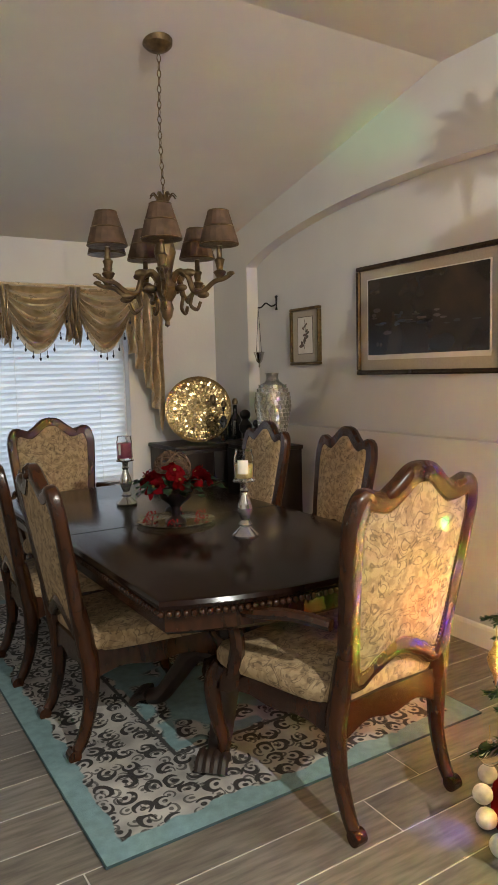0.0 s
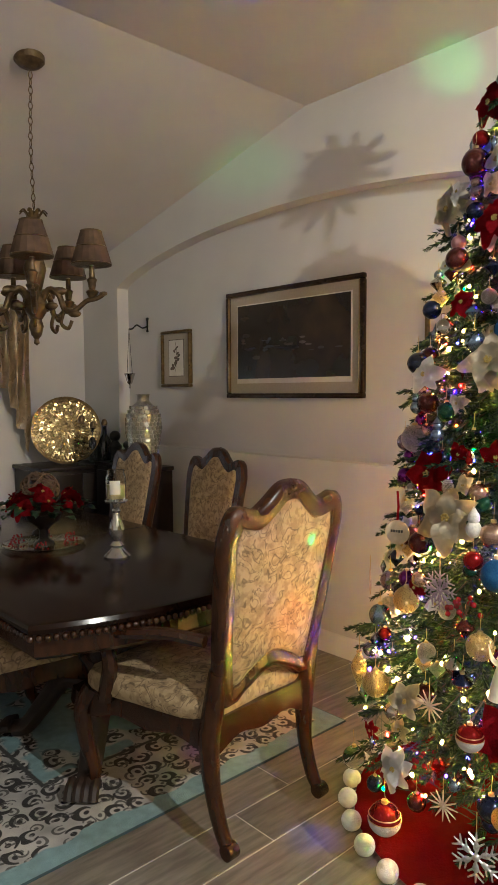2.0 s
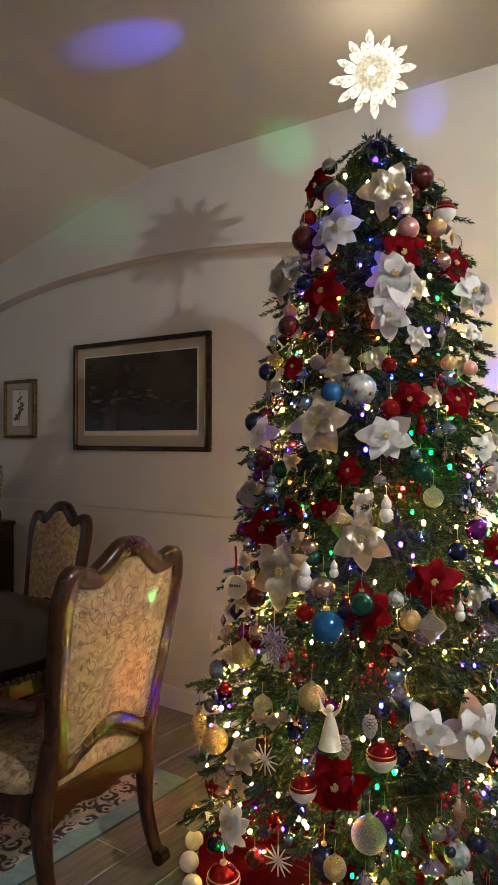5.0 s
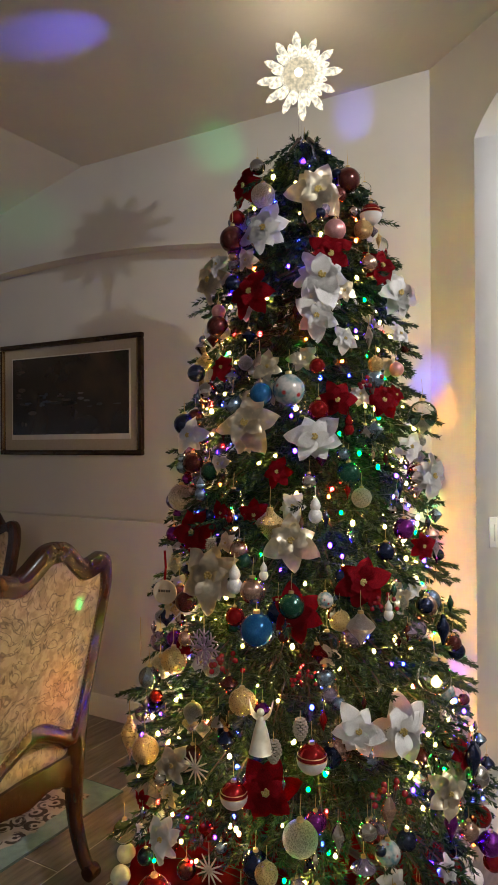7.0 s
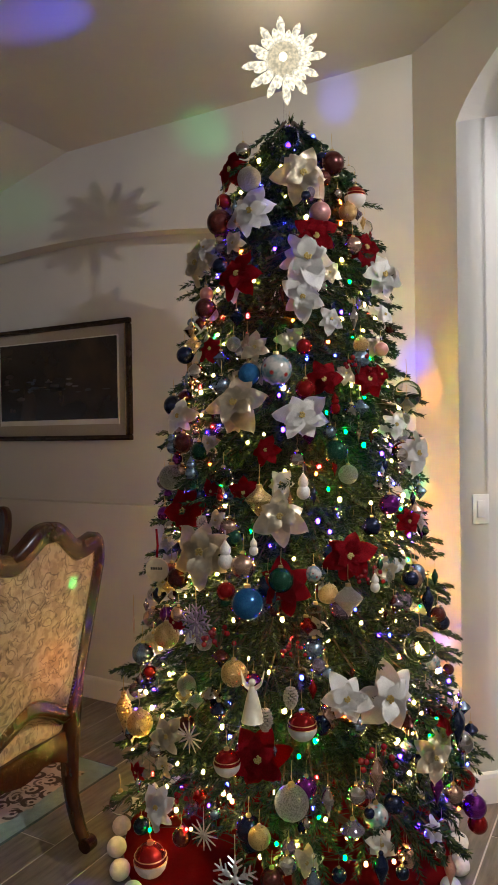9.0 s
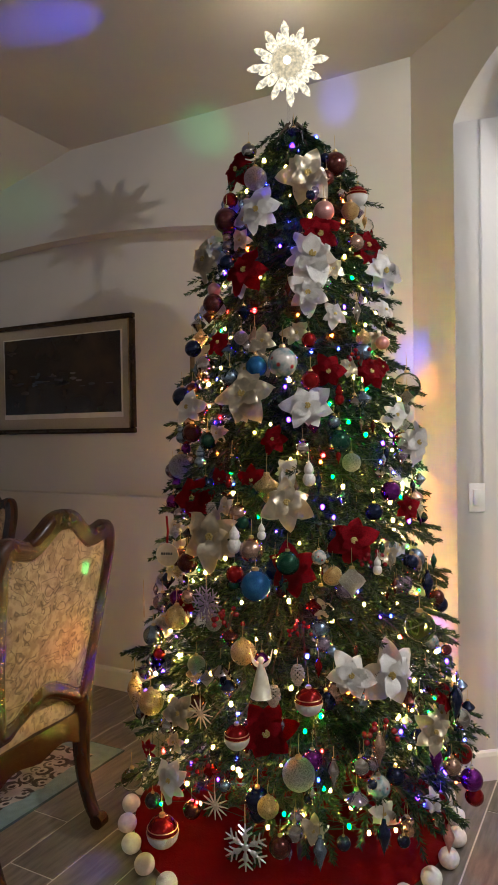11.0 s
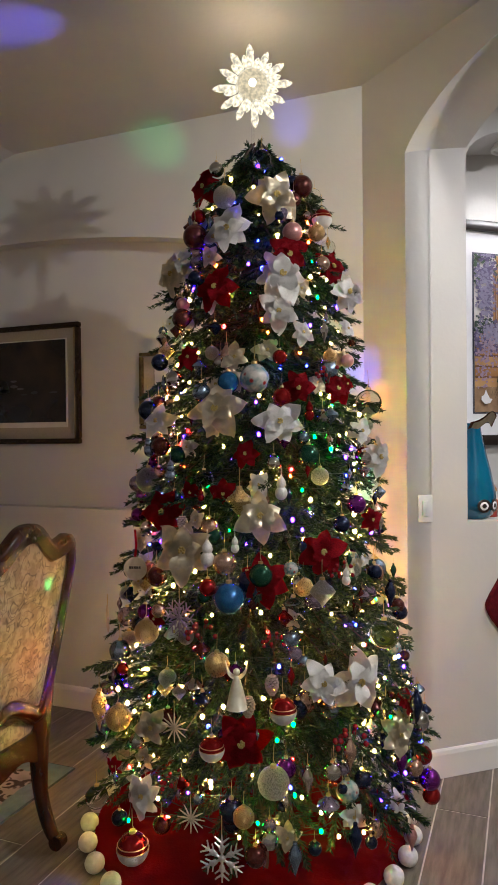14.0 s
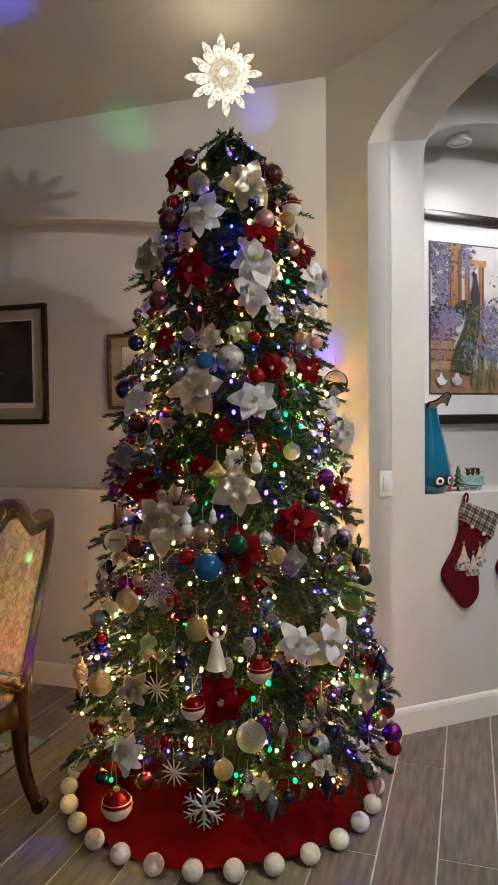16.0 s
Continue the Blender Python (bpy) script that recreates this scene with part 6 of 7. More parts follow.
# ---- rug ----
def rug_material(hx, hy):
    m, t, b = nodes_of("teal_scroll_rug")
    co = t.nodes.new("ShaderNodeTexCoord")
    sep = t.nodes.new("ShaderNodeSeparateXYZ")
    t.links.new(co.outputs["Object"], sep.inputs[0])

    def M(op, a, b2=None):
        n = t.nodes.new("ShaderNodeMath")
        n.operation = op
        for i, x in enumerate((a, b2)):
            if x is None:
                continue
            if isinstance(x, (int, float)):
                n.inputs[i].default_value = x
            else:
                t.links.new(x, n.inputs[i])
        return n.outputs[0]

    def step(x, lo, hi):
        n = t.nodes.new("ShaderNodeMapRange")
        n.inputs[1].default_value, n.inputs[2].default_value = lo, hi
        t.links.new(x, n.inputs[0])
        return n.outputs[0]

    def mixc(f, a, b2):
        n = t.nodes.new("ShaderNodeMix")
        n.data_type = "RGBA"
        t.links.new(f, n.inputs[0])
        for i, x in ((6, a), (7, b2)):
            if isinstance(x, tuple):
                n.inputs[i].default_value = (*x, 1)
            else:
                t.links.new(x, n.inputs[i])
        return n.outputs[2]

    d = M("MINIMUM", M("SUBTRACT", hx, M("ABSOLUTE", sep.outputs[0])), M("SUBTRACT", hy, M("ABSOLUTE", sep.outputs[1])))
    wob = t.nodes.new("ShaderNodeTexNoise")
    wob.inputs["Scale"].default_value = 9
    t.links.new(co.outputs["Object"], wob.inputs[0])
    dw = M("ADD", d, M("MULTIPLY", M("SUBTRACT", wob.outputs["Fac"], 0.5), 0.10))
    warp = t.nodes.new("ShaderNodeTexNoise")
    warp.inputs["Scale"].default_value = 7
    t.links.new(co.outputs["Object"], warp.inputs[0])
    add = t.nodes.new("ShaderNodeMix")
    add.data_type = "VECTOR"
    add.inputs[0].default_value = 0.05
    t.links.new(co.outputs["Object"], add.inputs[4])
    t.links.new(warp.outputs["Color"], add.inputs[5])

    def scrolls(size, radius, thick, gap, shift):
        """Open rings with a dot at the heart, each turned its own way."""
        mp = t.nodes.new("ShaderNodeMapping")
        mp.inputs["Location"].default_value = (shift, shift * 0.7, 0)
        t.links.new(add.outputs[1], mp.inputs[0])
        vo = t.nodes.new("ShaderNodeTexVoronoi")
        vo.voronoi_dimensions = "2D"
        vo.inputs["Scale"].default_value, vo.inputs["Randomness"].default_value = size, 0.45
        t.links.new(mp.outputs[0], vo.inputs[0])
        off = t.nodes.new("ShaderNodeVectorMath")
        off.operation = "SUBTRACT"
        t.links.new(mp.outputs[0], off.inputs[0])
        t.links.new(vo.outputs["Position"], off.inputs[1])
        so = t.nodes.new("ShaderNodeSeparateXYZ")
        t.links.new(off.outputs[0], so.inputs[0])
        sc = t.nodes.new("ShaderNodeSeparateColor")
        t.links.new(vo.outputs["Color"], sc.inputs[0])
        turn = M("ADD", M("ARCTAN2", so.outputs[1], so.outputs[0]), M("MULTIPLY", sc.outputs[0], 6.283))
        side = M("COSINE", turn)
        wide = M("MULTIPLY", thick, M("ADD", 0.75, M("MULTIPLY", side, 0.45)))
        rd = M("ABSOLUTE", M("SUBTRACT", vo.outputs["Distance"], M("ADD", radius, M("MULTIPLY", side, 0.05))))
        on = M("MULTIPLY", step(M("SUBTRACT", wide, rd), 0.0, 0.03), step(side, gap, gap + 0.12))
        dot = M("SUBTRACT", 1.0, step(vo.outputs["Distance"], 0.10, 0.14))
        return M("MAXIMUM", on, dot)

    rings = scrolls(11.5, 0.33, 0.115, -0.75, 0.0)
    dots = M("MULTIPLY", scrolls(15.0, 0.30, 0.075, -0.5, 3.3), 0.8)
    big = t.nodes.new("ShaderNodeTexNoise")
    big.inputs["Scale"].default_value = 26
    t.links.new(co.outputs["Object"], big.inputs[0])
    ink = M("MULTIPLY", M("MAXIMUM", rings, dots), step(big.outputs["Fac"], 0.24, 0.36))
    cream = mixc(step(wob.outputs["Fac"], 0.35, 0.7), (0.36, 0.335, 0.315), (0.20, 0.19, 0.185))
    band = mixc(ink, cream, (0.018, 0.016, 0.016))
    teal = mixc(step(big.outputs["Fac"], 0.3, 0.7), (0.155, 0.245, 0.262), (0.115, 0.185, 0.20))
    patch = t.nodes.new("ShaderNodeTexNoise")
    patch.inputs["Scale"].default_value, patch.inputs["Detail"].default_value = 4.2, 1
    t.links.new(co.outputs["Object"], patch.inputs[0])
    field = mixc(step(patch.outputs["Fac"], 0.50, 0.54), teal, band)
    inner = mixc(step(dw, 0.46, 0.475), band, field)
    line = M("SUBTRACT", 1.0, step(M("ABSOLUTE", M("SUBTRACT", d, 0.445)), 0.006, 0.012))
    inner = mixc(line, inner, (0.03, 0.03, 0.03))
    whole = mixc(step(dw, 0.088, 0.096), teal, inner)
    t.links.new(whole, b.inputs["Base Color"])
    b.inputs["Roughness"].default_value = 0.95
    fine = t.nodes.new("ShaderNodeTexNoise")
    fine.inputs["Scale"].default_value = 260
    t.links.new(co.outputs["Object"], fine.inputs[0])
    bp = t.nodes.new("ShaderNodeBump")
    bp.inputs["Strength"].default_value, bp.inputs["Distance"].default_value = 0.6, 0.006
    t.links.new(fine.outputs["Fac"], bp.inputs["Height"])
    t.links.new(bp.outputs[0], b.inputs["Normal"])
    return m


RX0, RX1, RY0, RY1 = 0.685, 2.36, 1.965, 4.75
rug = thing("area_rug", pose((RX0 + RX1) / 2, (RY0 + RY1) / 2, 0), "teal bordered rug with black and cream scroll pattern under the table", "rug")
hx, hy = (RX1 - RX0) / 2, (RY1 - RY0) / 2
bm = bmesh.new()
box(bm, (-hx, -hy, 0.0005), (hx, hy, 0.010), 0.003)
part("rug_body", bm, rug_material(hx, hy), rug)
bm = bmesh.new()
sweep(bm, [(-hx, -hy, 0.005), (hx, -hy, 0.005), (hx, hy, 0.005), (-hx, hy, 0.005)], ring(0.005, 6), closed=True)
part("binding", bm, material("dark_teal_binding", (0.03, 0.06, 0.07), 0.9), rug, "dark teal bound edge")

# ---- hall wall: switch, niche, stockings ----
HALL = Matrix.Translation(EDGE) @ Matrix((( DD.x, ND.x, 0, 0), (DD.y, ND.y, 0, 0), (0, 0, 1, 0), (0, 0, 0, 1)))
SWITCH = material("white_switch_plastic", (0.72, 0.71, 0.69), 0.35)
sw = thing("light_switch", HALL @ pose(0.086, 0, 1.161), "white rocker light switch with a plain wall plate", "light switch")
bm = bmesh.new()
box(bm, (-0.035, -0.006, -0.058), (0.035, -0.0005, 0.058), 0.002)
part("wall_plate", bm, SWITCH, sw)
bm = bmesh.new()
box(bm, (-0.0165, -0.010, -0.033), (0.0165, -0.006, 0.033), 0.0015)
part("rocker", bm, SWITCH, sw)

pk = thing("peacock_painting", HALL @ pose(0.92, 0.298, 1.967), "large dark framed garden painting with columns and wisteria in the niche", "picture")
PW, PH = 0.50, 0.545
DARKFRAME = material("espresso_frame", (0.022, 0.013, 0.010), 0.3, second=(0.012, 0.008, 0.006), scale=20)
bm = bmesh.new()
for lo, hi in (((-PW, -PH), (PW, -PH + 0.05)), ((-PW, PH - 0.05), (PW, PH)), ((-PW, -PH + 0.05), (-PW + 0.05, PH - 0.05)), ((PW - 0.05, -PH + 0.05), (PW, PH - 0.05))):
    box(bm, (lo[0], -0.03, lo[1]), (hi[0], -0.001, hi[1]), 0.006)
part("frame", bm, DARKFRAME, pk)
WHITEMAT = material("white_mat_board", (0.74, 0.73, 0.75), 0.8, second=(0.72, 0.71, 0.73), scale=30)


def flat(name, pts, depth, mat, parent=pk):
    bm = bmesh.new()
    prism(bm, [(x, -depth, z) for x, z in pts], (0, 0.0008, 0))
    return part(name, bm, mat, parent, smooth=False)


def rect(x0, z0, x1, z1):
    return [(x0, z0), (x1, z0), (x1, z1), (x0, z1)]


flat("mat_board", rect(-PW + 0.05, -PH + 0.05, PW - 0.05, PH - 0.05), 0.008, WHITEMAT)
flat("inner_mat", rect(-0.378, -0.392, 0.378, 0.392), 0.010, material("slate_mat_line", (0.10, 0.10, 0.14), 0.7))
flat("painted_sky", rect(-0.37, -0.384, 0.37, 0.384), 0.012, material("painted_pale_sky", (0.72, 0.69, 0.66), 0.7, second=(0.60, 0.55, 0.53), scale=9))
PALEOCHRE = material("painted_pale_ochre", (0.52, 0.30, 0.12), 0.7, second=(0.42, 0.22, 0.08), scale=16)
DEEPOCHRE = material("painted_deep_ochre", (0.20, 0.085, 0.03), 0.7, second=(0.14, 0.06, 0.02), scale=16)
OCHRE = material("painted_ochre_column", (0.42, 0.20, 0.06), 0.7, second=(0.30, 0.13, 0.04), scale=12)
flat("painted_steps", rect(-0.37, -0.384, 0.37, -0.26), 0.0135, material("painted_sandy_ground", (0.36, 0.22, 0.12), 0.7, second=(0.22, 0.13, 0.07), scale=18))
for x, w, base, top in ((-0.262, 0.018, -0.05, 0.315), (-0.242, 0.066, -0.02, 0.375), (-0.155, 0.030, -0.26, 0.30), (-0.065, 0.034, -0.26, 0.30), (0.14, 0.07, -0.10, 0.34), (0.27, 0.06, -0.20, 0.36)):
    flat("painted_column", rect(x, base, x + w, top), 0.015, OCHRE)
    flat("painted_capital", rect(x - 0.010, top - 0.012, x + w + 0.010, top + 0.006), 0.0157, PALEOCHRE)
    flat("painted_shade", rect(x + w * 0.62, base, x + w, top - 0.012), 0.0154, DEEPOCHRE)
flat("painted_beam", rect(-0.168, 0.280, -0.015, 0.312), 0.0156, PALEOCHRE)
for i in range(5):
    flat("painted_step", rect(-0.37, -0.26 + 0.052 * i, -0.20 - 0.012 * i, -0.218 + 0.052 * i), 0.0158, OCHRE if i % 2 else PALEOCHRE)
    flat("painted_shade", rect(-0.37, -0.218 + 0.052 * i, -0.20 - 0.012 * i, -0.208 + 0.052 * i), 0.0159, DEEPOCHRE)
rng = random.Random(13)


def blossom(col, count, x, z, sx, sz, size, depth):
    """Many small dabs of one tone scattered round a middle."""
    bm = bmesh.new()
    for i in range(count):
        px, pz = min(0.365, max(-0.365, x + rng.gauss(0, sx))), min(0.378, max(-0.378, z + rng.gauss(0, sz)))
        r, a = size * rng.uniform(0.5, 1.4), rng.uniform(0, 6.28)
        bm.faces.new([bm.verts.new((px + r * math.cos(a + k * 1.2566) * (1.5 if k % 2 else 0.8), -depth - 0.000004 * i, pz + r * math.sin(a + k * 1.2566))) for k in range(5)])
    tagged(part("painted_blossom", bm, material("painted_blossom_tone", col, 0.7, scale=60), pk, smooth=False), kind="stuff")


LILAC, PLUM, ROSE, LEAFY, DEEPLEAF = (0.27, 0.24, 0.36), (0.12, 0.09, 0.19), (0.36, 0.25, 0.33), (0.05, 0.09, 0.045), (0.02, 0.045, 0.03)
for col, count, x, z, sx, sz, size, depth in (
        (DEEPLEAF, 150, -0.30, 0.02, 0.05, 0.03, 0.008, 0.0165), (DEEPLEAF, 90, -0.17, 0.04, 0.03, 0.025, 0.008, 0.0165), (LEAFY, 130, -0.30, 0.33, 0.05, 0.05, 0.007, 0.0165),
        (PLUM, 260, -0.30, 0.25, 0.028, 0.09, 0.008, 0.0180), (LILAC, 230, -0.31, 0.20, 0.030, 0.09, 0.007, 0.0195), (PLUM, 110, -0.155, 0.33, 0.020, 0.045, 0.007, 0.0180), (LILAC, 90, -0.15, 0.29, 0.016, 0.045, 0.006, 0.0195),
        (PLUM, 210, -0.29, -0.03, 0.05, 0.035, 0.008, 0.0180), (LILAC, 190, -0.25, -0.01, 0.045, 0.025, 0.008, 0.0195), (ROSE, 130, -0.30, -0.09, 0.040, 0.04, 0.006, 0.0207), (ROSE, 60, -0.32, -0.20, 0.02, 0.03, 0.006, 0.0207),
        (LILAC, 170, 0.00, -0.02, 0.05, 0.05, 0.008, 0.0195), (PLUM, 110, 0.06, 0.03, 0.07, 0.06, 0.008, 0.0180), (LEAFY, 200, 0.20, -0.05, 0.09, 0.08, 0.009, 0.0182), (LILAC, 160, 0.24, 0.20, 0.07, 0.08, 0.008, 0.0195)):
    blossom(col, count, x, z, sx, sz, size, depth)
# long tail feathers with eyes
GREEN = material("painted_green_plumes", (0.030, 0.055, 0.035), 0.7, second=(0.06, 0.075, 0.03), scale=40)
flat("painted_plume", [(-0.095, 0.13), (-0.065, 0.12), (-0.06, 0.02), (-0.075, -0.10), (-0.10, -0.20), (-0.14, -0.285), (-0.20, -0.275), (-0.248, -0.235), (-0.22, -0.15), (-0.165, -0.04), (-0.125, 0.06)], 0.0220, GREEN)
bm = bmesh.new()
for i in range(90):
    f = rng.random() ** 0.7
    px, pz = -0.085 - 0.095 * f ** 1.3 + rng.uniform(-1, 1) * (0.012 + 0.055 * f), 0.09 - 0.36 * f
    bm.faces.new([bm.verts.new((px + 0.0065 * math.cos(k * 1.047), -0.0230 - 0.000004 * i, pz + 0.0085 * math.sin(k * 1.047))) for k in range(6)])
tagged(part("painted_feather_eye", bm, material("painted_gold_eye", (0.26, 0.19, 0.07), 0.7, second=(0.08, 0.10, 0.05), scale=120), pk, smooth=False), kind="stuff")
bm = bmesh.new()
for i in range(120):
    f = rng.random()
    px, pz = -0.085 - 0.11 * f ** 1.3 + rng.uniform(-1, 1) * (0.015 + 0.07 * f), 0.07 - 0.36 * f
    bm.faces.new([bm.verts.new((px + dx, -0.0225 - 0.000003 * i, pz + dz)) for dx, dz in ((0, 0), (0.003, 0.002), (-0.014, -0.034))])
tagged(part("painted_feather_barb", bm, material("painted_dark_green", (0.012, 0.030, 0.022), 0.7), pk, smooth=False), kind="stuff")
flat("painted_blue_shape", [(-0.120, 0.10), (-0.095, 0.06), (-0.062, 0.09), (-0.068, 0.15), (-0.080, 0.20), (-0.085, 0.235), (-0.105, 0.252), (-0.122, 0.236), (-0.106, 0.222), (-0.104, 0.19), (-0.122, 0.14)], 0.0240, material("painted_royal_blue", (0.02, 0.03, 0.13), 0.6, second=(0.04, 0.03, 0.03), scale=20))
for k in range(4):
    flat("painted_crest", [(-0.104, 0.250), (-0.112 + 0.010 * k, 0.272), (-0.108 + 0.010 * k, 0.272)], 0.0241, bpy.data.materials["painted_royal_blue"])
# iris leaves and white doves
bm = bmesh.new()
for i in range(80):
    px, pz, lean = rng.uniform(-0.14, 0.34), rng.uniform(-0.375, -0.24), rng.uniform(-0.05, 0.05)
    bm.faces.new([bm.verts.new(v) for v in ((px, -0.0245 - 0.000004 * i, pz), (px + 0.007, -0.0245 - 0.000004 * i, pz), (px + lean, -0.0245 - 0.000004 * i, min(0.37, pz + rng.uniform(0.07, 0.16))))])
tagged(part("painted_iris_leaf", bm, material("painted_olive", (0.13, 0.14, 0.06), 0.7, second=(0.26, 0.24, 0.12), scale=30), pk, smooth=False), kind="stuff")
blossom((0.20, 0.21, 0.34), 120, 0.02, -0.17, 0.09, 0.035, 0.009, 0.0255)
for x, flip in ((-0.32, 1), (-0.20, -1), (-0.225, 1)):
    flat("painted_white_shape", [(x + flip * dx, dz) for dx, dz in ((-0.02, -0.325), (0.0, -0.345), (0.03, -0.34), (0.045, -0.32), (0.03, -0.318), (0.018, -0.30), (0.006, -0.275), (-0.004, -0.30), (-0.018, -0.308))], 0.0250, WHITEMAT)

TURQ = material("turquoise_art_glass", (0.004, 0.12, 0.22), 0.08, second=(0.003, 0.085, 0.16), scale=6, coat=0.8, rough_var=0.02)
vz = thing("turquoise_vase", HALL @ pose(0.405, 0.12, 1.0955) @ Matrix.Diagonal((1.12, 1.12, 1.0, 1)), "tall glossy turquoise glass vase with a brown folded lip", "vase")
bm = bmesh.new()
lathe(bm, [(0.0, 0.0), (0.066, 0.0), (0.086, 0.02), (0.097, 0.07), (0.096, 0.12), (0.080, 0.21), (0.060, 0.30), (0.044, 0.38), (0.038, 0.43), (0.030, 0.43), (0.0, 0.40)], 32)
part("body", bm, TURQ, vz)
for name, grow, lift, mat in (("folded_lip", 1.0, 0.0, material("amber_brown_glass", (0.10, 0.03, 0.015), 0.1, coat=0.6)), ("lip_lining", 0.84, 0.006, material("cream_glass_lining", (0.45, 0.38, 0.24), 0.15, second=(0.36, 0.29, 0.18), scale=20, coat=0.6))):
    bm = bmesh.new()
    rows = []
    for i in range(9):
        u = i / 8 * 2 - 1
        rows.append([bm.verts.new((0.030 + 0.062 * u * grow, -0.030 - 0.022 * (1 - u * u) - lift - 0.016 * v, 0.445 + 0.026 * v * grow + 0.020 * math.sin(2.4 * u) - 0.022 * u * u)) for v in (-1, -0.4, 0.4, 1)])
    for p, q in zip(rows, rows[1:]):
        for i in range(3):
            bm.faces.new((p[i], p[i + 1], q[i + 1], q[i]))
    bmesh.ops.solidify(bm, geom=bm.faces[:], thickness=0.004)
    part(name, bm, mat, vz)
for a in (-150, -95, -60):
    q = radians(a)
    for r, mt in ((0.030, "espresso_frame"), (0.020, "white_mat_board"), (0.010, "espresso_frame")):
        bm = bmesh.new()
        lathe(bm, [(r, 0.0), (r * 0.9, 0.0015), (0.0, 0.002)], 18)
        ob = part("glass_eye", bm, bpy.data.materials[mt], vz, "ringed spot in the glass")
        ob.matrix_basis = Matrix.Translation((0.095 * math.cos(q), 0.095 * math.sin(q), 0.062)) @ Matrix.Rotation(q, 4, "Z") @ pose(0.0015 * (0.03 / r), 0, 0, 0, 90, 0)

bm = bmesh.new()
lathe(bm, [(0.030, 0.0), (0.032, 0.05), (0.022, 0.075), (0.0, 0.08)], 12)
ball(bm, (0, 0, 0.10), 0.026, 12, 8)
lathe(bm, [(0.032, 0.118), (0.03, 0.13), (0.012, 0.16), (0.0, 0.165)], 12)
for s in (-1, 1):
    ball(bm, (s * 0.032, 0, 0.055), 0.014, 8, 6, (1, 1, 1.8))
ob = part("toy_figure", bm, shiny("gold_red_enamel", (0.35, 0.16, 0.05), 0.3, 0.3, second=(0.30, 0.02, 0.02)))
ob.matrix_basis = HALL @ pose(0.51, 0.12, 1.0955)
tagged(ob, "small red and gold plain toy figure on the niche sill", "figurine")
mini = thing("miniature_tree", HALL @ pose(0.58, 0.11, 1.0955), "tiny dark green toy tree on the niche sill", "toy tree")
for k in range(4):
    bm = bmesh.new()
    lathe(bm, [(0.034 - 0.007 * k, 0.02 + 0.024 * k), (0.004, 0.05 + 0.024 * k)], 10)
    part("branch_tier", bm, LEAF, mini)
bm = bmesh.new()
lathe(bm, [(0.012, 0.0), (0.006, 0.006), (0.004, 0.03)], 8)
part("foot", bm, BARK, mini)
suc = thing("succulent_bowl", HALL @ pose(0.67, 0.11, 1.0955), "pale green succulents in a clear glass bowl", "plant")
bm = bmesh.new()
lathe(bm, [(0.0, 0.0), (0.035, 0.0), (0.055, 0.03), (0.05, 0.07), (0.047, 0.07), (0.05, 0.03), (0.0, 0.006)], 20)
part("glass_bowl", bm, clear("aqua_bowl_glass", (0.7, 0.9, 0.92), 0.05, 1.3), suc)
SUC = material("succulent_leaf", (0.16, 0.22, 0.13), 0.5, second=(0.30, 0.12, 0.10), scale=20)
leafme = None
for i in range(22):
    if leafme is None:
        first = part("leaf", petal_bm(1.0, 0.3, 0.3), SUC, suc)
        leafme = first.data
        ob = first
    else:
        ob = new("leaf", leafme)
        ob.parent = suc
    c = (i % 3 - 1) * 0.03
    ob.matrix_basis = pose(c, 0, 0.07 + 0.012 * (i % 2), 0, -30 - 25 * (i % 2), 51 * i) @ Matrix.Scale(0.035, 4)

STOCK = dull(material("burgundy_knit", (0.10, 0.005, 0.010), 0.9, second=(0.065, 0.003, 0.007), scale=60, bump=0.6, bump_scale=160), 0.1)


def plaid():
    """Grey and brown woven bands crossing each other."""
    m, t, b = nodes_of("grey_plaid_wool")
    co = t.nodes.new("ShaderNodeTexCoord")
    mp = t.nodes.new("ShaderNodeMapping")
    mp.inputs["Rotation"].default_value = (0, radians(-28), 0)
    t.links.new(co.outputs["Object"], mp.inputs[0])
    last = None
    for axis, size in (("X", 7.5), ("Z", 7.5), ("X", 19.0), ("Z", 19.0)):
        wave = t.nodes.new("ShaderNodeTexWave")
        wave.bands_direction = axis
        wave.inputs["Scale"].default_value, wave.inputs["Distortion"].default_value = size, 0.4
        t.links.new(mp.outputs[0], wave.inputs[0])
        if last is None:
            last = wave.outputs["Fac"]
            continue
        add = t.nodes.new("ShaderNodeMath")
        add.operation = "ADD"
        t.links.new(last, add.inputs[0])
        t.links.new(wave.outputs["Fac"], add.inputs[1])
        last = add.outputs[0]
    ramp = t.nodes.new("ShaderNodeValToRGB")
    mr = t.nodes.new("ShaderNodeMapRange")
    mr.inputs[1].default_value, mr.inputs[2].default_value = 0.8, 3.4
    t.links.new(last, mr.inputs[0])
    t.links.new(mr.outputs[0], ramp.inputs[0])
    e = ramp.color_ramp.elements
    e[0].color, e[1].color = (0.035, 0.026, 0.024, 1), (0.36, 0.33, 0.29, 1)
    x = ramp.color_ramp.elements.new(0.5)
    x.color = (0.13, 0.105, 0.09, 1)
    t.links.new(ramp.outputs[0], b.inputs["Base Color"])
    b.inputs["Roughness"].default_value = 0.95
    return dull(m, 0.1)


PLAID = plaid()
CREAMFELT = material("cream_felt", (0.55, 0.47, 0.36), 0.9, scale=60)
BLACKFELT = material("black_white_felt", (0.03, 0.03, 0.03), 0.9, second=(0.5, 0.48, 0.44), scale=70)


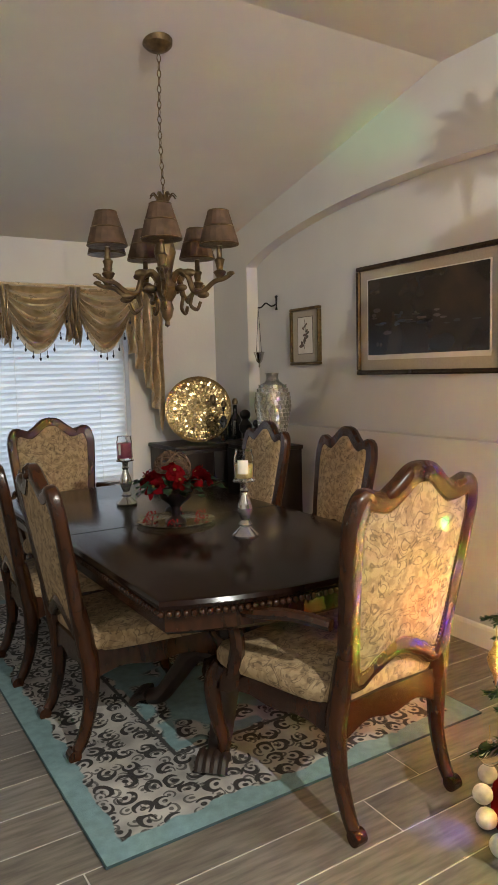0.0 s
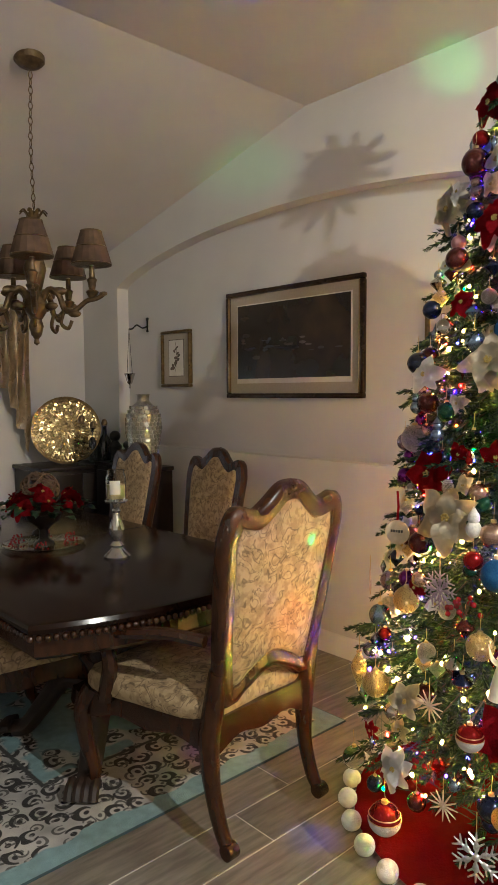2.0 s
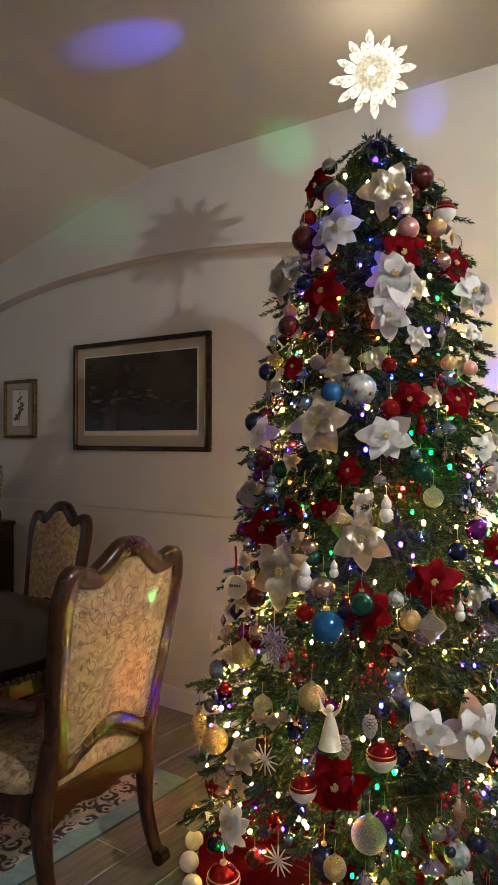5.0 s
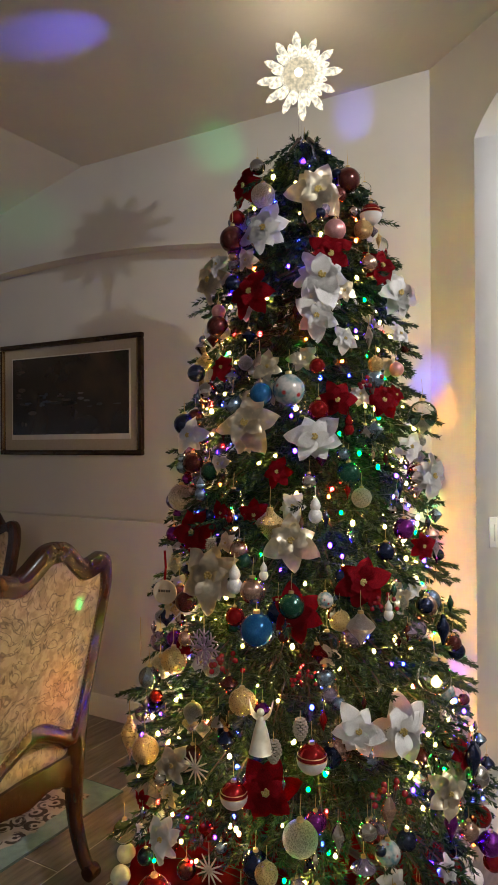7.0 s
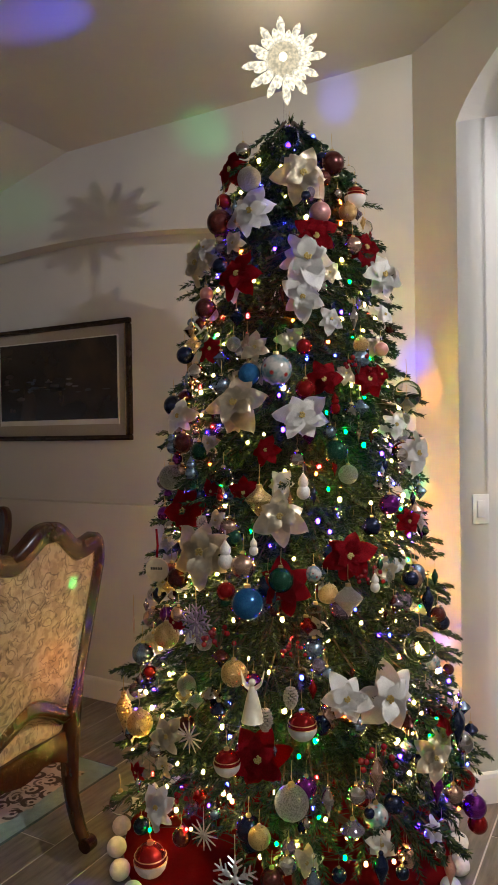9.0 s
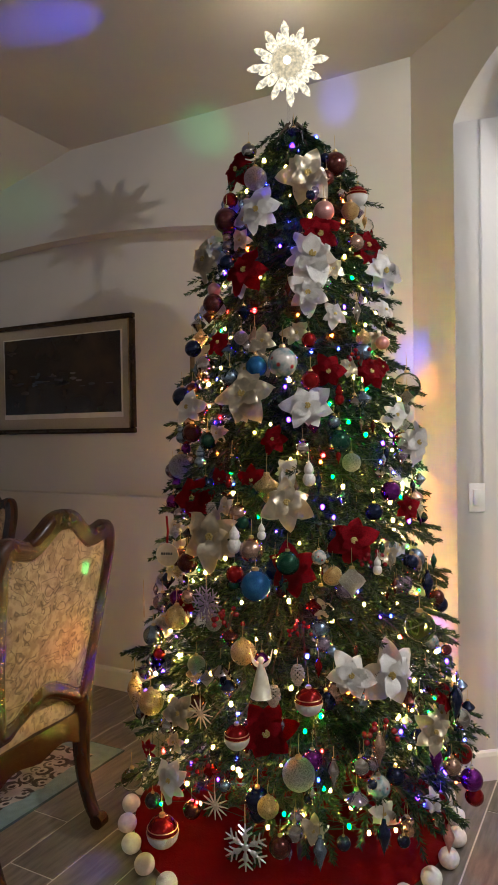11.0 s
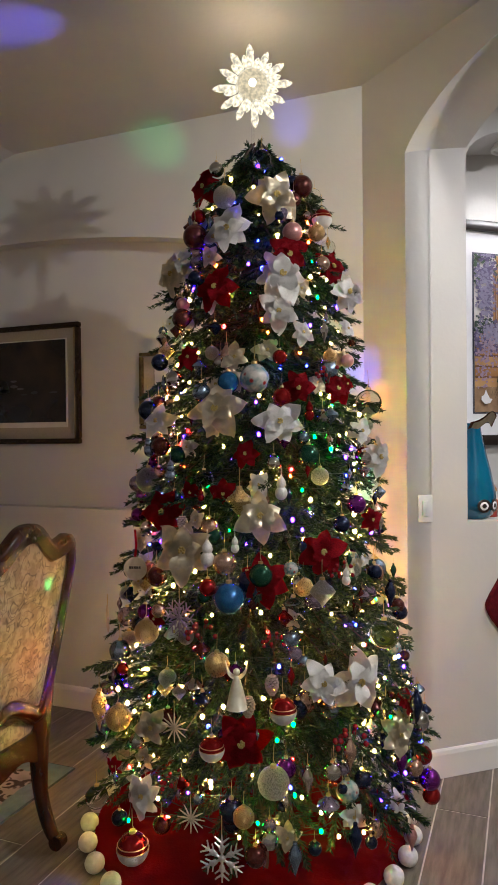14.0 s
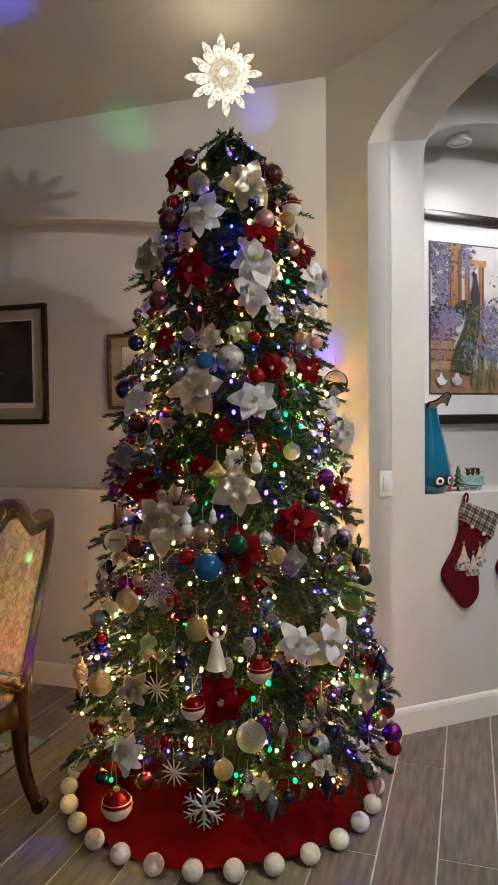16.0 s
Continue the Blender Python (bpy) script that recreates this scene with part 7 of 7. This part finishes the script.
def stocking():
    root = thing("christmas_stocking", Matrix(), "burgundy stocking with plaid cuff and felt trees hanging from the sill", "stocking", "stockings under the niche")

    def pad(name, pts, th, mat, lift=0.0, label=""):
        bm = bmesh.new()
        c = (sum(p[0] for p in pts) / len(pts), sum(p[1] for p in pts) / len(pts))
        line = smooth_line([(x, 0, z) for x, z in pts], 3, closed=True)
        levels = []
        for f, d in ((1.0, 0.25), (1.0, 0.6), (0.97, 0.9), (0.85, 1.0), (0.4, 1.05)):
            levels.append([(c[0] + (p.x - c[0]) * f, -0.004 - lift - th * d, c[1] + (p.z - c[1]) * f) for p in line])
        back = [(p.x, -0.003 - lift, p.z) for p in line]
        ring_loft(bm, [back] + levels)
        return part(name, bm, mat, root, label)

    pad("foot_and_leg", [(0.0, -0.10), (-0.02, -0.17), (-0.055, -0.25), (-0.10, -0.315), (-0.122, -0.36), (-0.105, -0.41), (-0.05, -0.48), (0.0, -0.535), (0.05, -0.525), (0.085, -0.48), (0.085, -0.41), (0.08, -0.34), (0.10, -0.27), (0.14, -0.19), (0.165, -0.13)], 0.024, STOCK)
    pad("cuff", [(0.005, -0.035), (-0.015, -0.12), (0.07, -0.16), (0.158, -0.215), (0.178, -0.17), (0.197, -0.10), (0.10, -0.065)], 0.030, PLAID, 0.0, "grey plaid wool cuff")
    for x, z, s in ((-0.01, -0.23, 1.0), (0.045, -0.28, 0.85), (0.085, -0.24, 0.7)):
        pad("felt_tree", [(x, z), (x - 0.018 * s, z - 0.05 * s), (x - 0.034 * s, z - 0.085 * s), (x + 0.034 * s, z - 0.085 * s), (x + 0.018 * s, z - 0.05 * s)], 0.003, CREAMFELT, 0.026)
        pad("felt_hem", [(x - 0.036 * s, z - 0.085 * s), (x - 0.045 * s, z - 0.12 * s), (x + 0.045 * s, z - 0.12 * s), (x + 0.036 * s, z - 0.085 * s)], 0.003, BLACKFELT, 0.026)
        bm = bmesh.new()
        ball(bm, (x, -0.032, z + 0.008), 0.009, 8, 6, (1, 0.5, 1))
        part("star_button", bm, CAP, root)
    for k in range(5):
        bm = bmesh.new()
        ball(bm, (0.0 + 0.035 * k, -0.034, -0.13 - 0.02 * k), 0.009, 10, 8)
        part("pompom", bm, POM if k % 2 else STOCK, root)
    bm = bmesh.new()
    sweep(bm, smooth_line([(0.012, -0.012, -0.05), (0.005, -0.014, -0.01), (0.02, -0.014, 0.008), (0.03, -0.012, -0.01), (0.02, -0.012, -0.05)], 5), ring(0.005, 6))
    part("hanging_loop", bm, STOCK, root)
    return root


for k in range(3):
    put("stocking", stocking, HALL @ pose(0.508 + 0.325 * k, 0, 1.088))

# recessed lights: four in the ceilings, added out of view, and the niche's own
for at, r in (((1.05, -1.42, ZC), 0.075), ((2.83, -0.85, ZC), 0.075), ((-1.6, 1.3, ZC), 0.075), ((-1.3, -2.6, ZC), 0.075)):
    root = thing("recessed_light", pose(*at), "white trimmed recessed ceiling light, lit, added out of view", "ceiling light", "recessed ceiling lights")
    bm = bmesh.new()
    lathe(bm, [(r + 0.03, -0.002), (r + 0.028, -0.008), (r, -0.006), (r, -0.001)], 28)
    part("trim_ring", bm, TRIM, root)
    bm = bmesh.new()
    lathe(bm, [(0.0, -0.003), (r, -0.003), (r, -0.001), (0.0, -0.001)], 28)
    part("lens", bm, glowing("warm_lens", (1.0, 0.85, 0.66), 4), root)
root = thing("niche_light", HALL @ pose(0.62, 0.15, 2.815), "white trimmed recessed light in the niche head, lit", "ceiling light")
bm = bmesh.new()
lathe(bm, [(0.06, 0.0), (0.058, -0.012), (0.045, -0.010), (0.045, 0.03)], 24)
part("trim_ring", bm, TRIM, root)

# ---- small pumpkin on the ledge ----
pum = thing("pumpkin_ornament", pose(3.0, 1.885, 1.0905), "small orange pumpkin wearing a black witch hat on the ledge", "decoration")
bm = bmesh.new()
n = 32
rings = []
for j in range(9):
    f = math.pi * (j + 0.5) / 9
    rings.append([bm.verts.new((0.048 * math.sin(f) * (1 + 0.06 * math.cos(8 * a)) * math.cos(a), 0.056 * math.sin(f) * (1 + 0.06 * math.cos(8 * a)) * math.sin(a), 0.05 - 0.05 * math.cos(f))) for a in [6.2832 * i / n for i in range(n)]])
for p, q in zip(rings, rings[1:]):
    for i in range(n):
        bm.faces.new((p[i], p[(i + 1) % n], q[(i + 1) % n], q[i]))
bm.faces.new(rings[0][::-1])
bm.faces.new(rings[-1])
part("pumpkin_body", bm, material("orange_glaze", (0.38, 0.12, 0.015), 0.35, scale=20), pum)
bm = bmesh.new()
lathe(bm, [(0.055, 0.095), (0.05, 0.102), (0.03, 0.105), (0.024, 0.14), (0.010, 0.185), (0.0, 0.19)], 20)
part("witch_hat", bm, material("black_felt", (0.012, 0.011, 0.014), 0.9), pum)

# ---- floor tiles ----
def build_floor():
    rng = random.Random(4)
    fl = bpy.data.objects["floor"]
    w, ln, gap = 0.195, 1.2, 0.0055
    shared = {}
    row = 0
    y = 0.43 - 12 * w
    while y < 5.2:
        x = -1.6 - rng.choice([0, 0.4, 0.8]) - rng.uniform(0, 0.2)
        while x < 4.6:
            key = rng.randrange(4)
            if key not in shared:
                bm = bmesh.new()
                box(bm, (gap / 2, gap / 2, -0.008), (ln - gap / 2, w - gap / 2, 0.0), 0.0015)
                first = part("floor_tile", bm, PLANK, fl, smooth=False)
                shared[key] = first.data
                ob = first
            else:
                ob = new("floor_tile", shared[key])
                ob.parent = fl
            ob.location = (x, y, 0)
            x += ln
        y += w
        row += 1


build_floor()
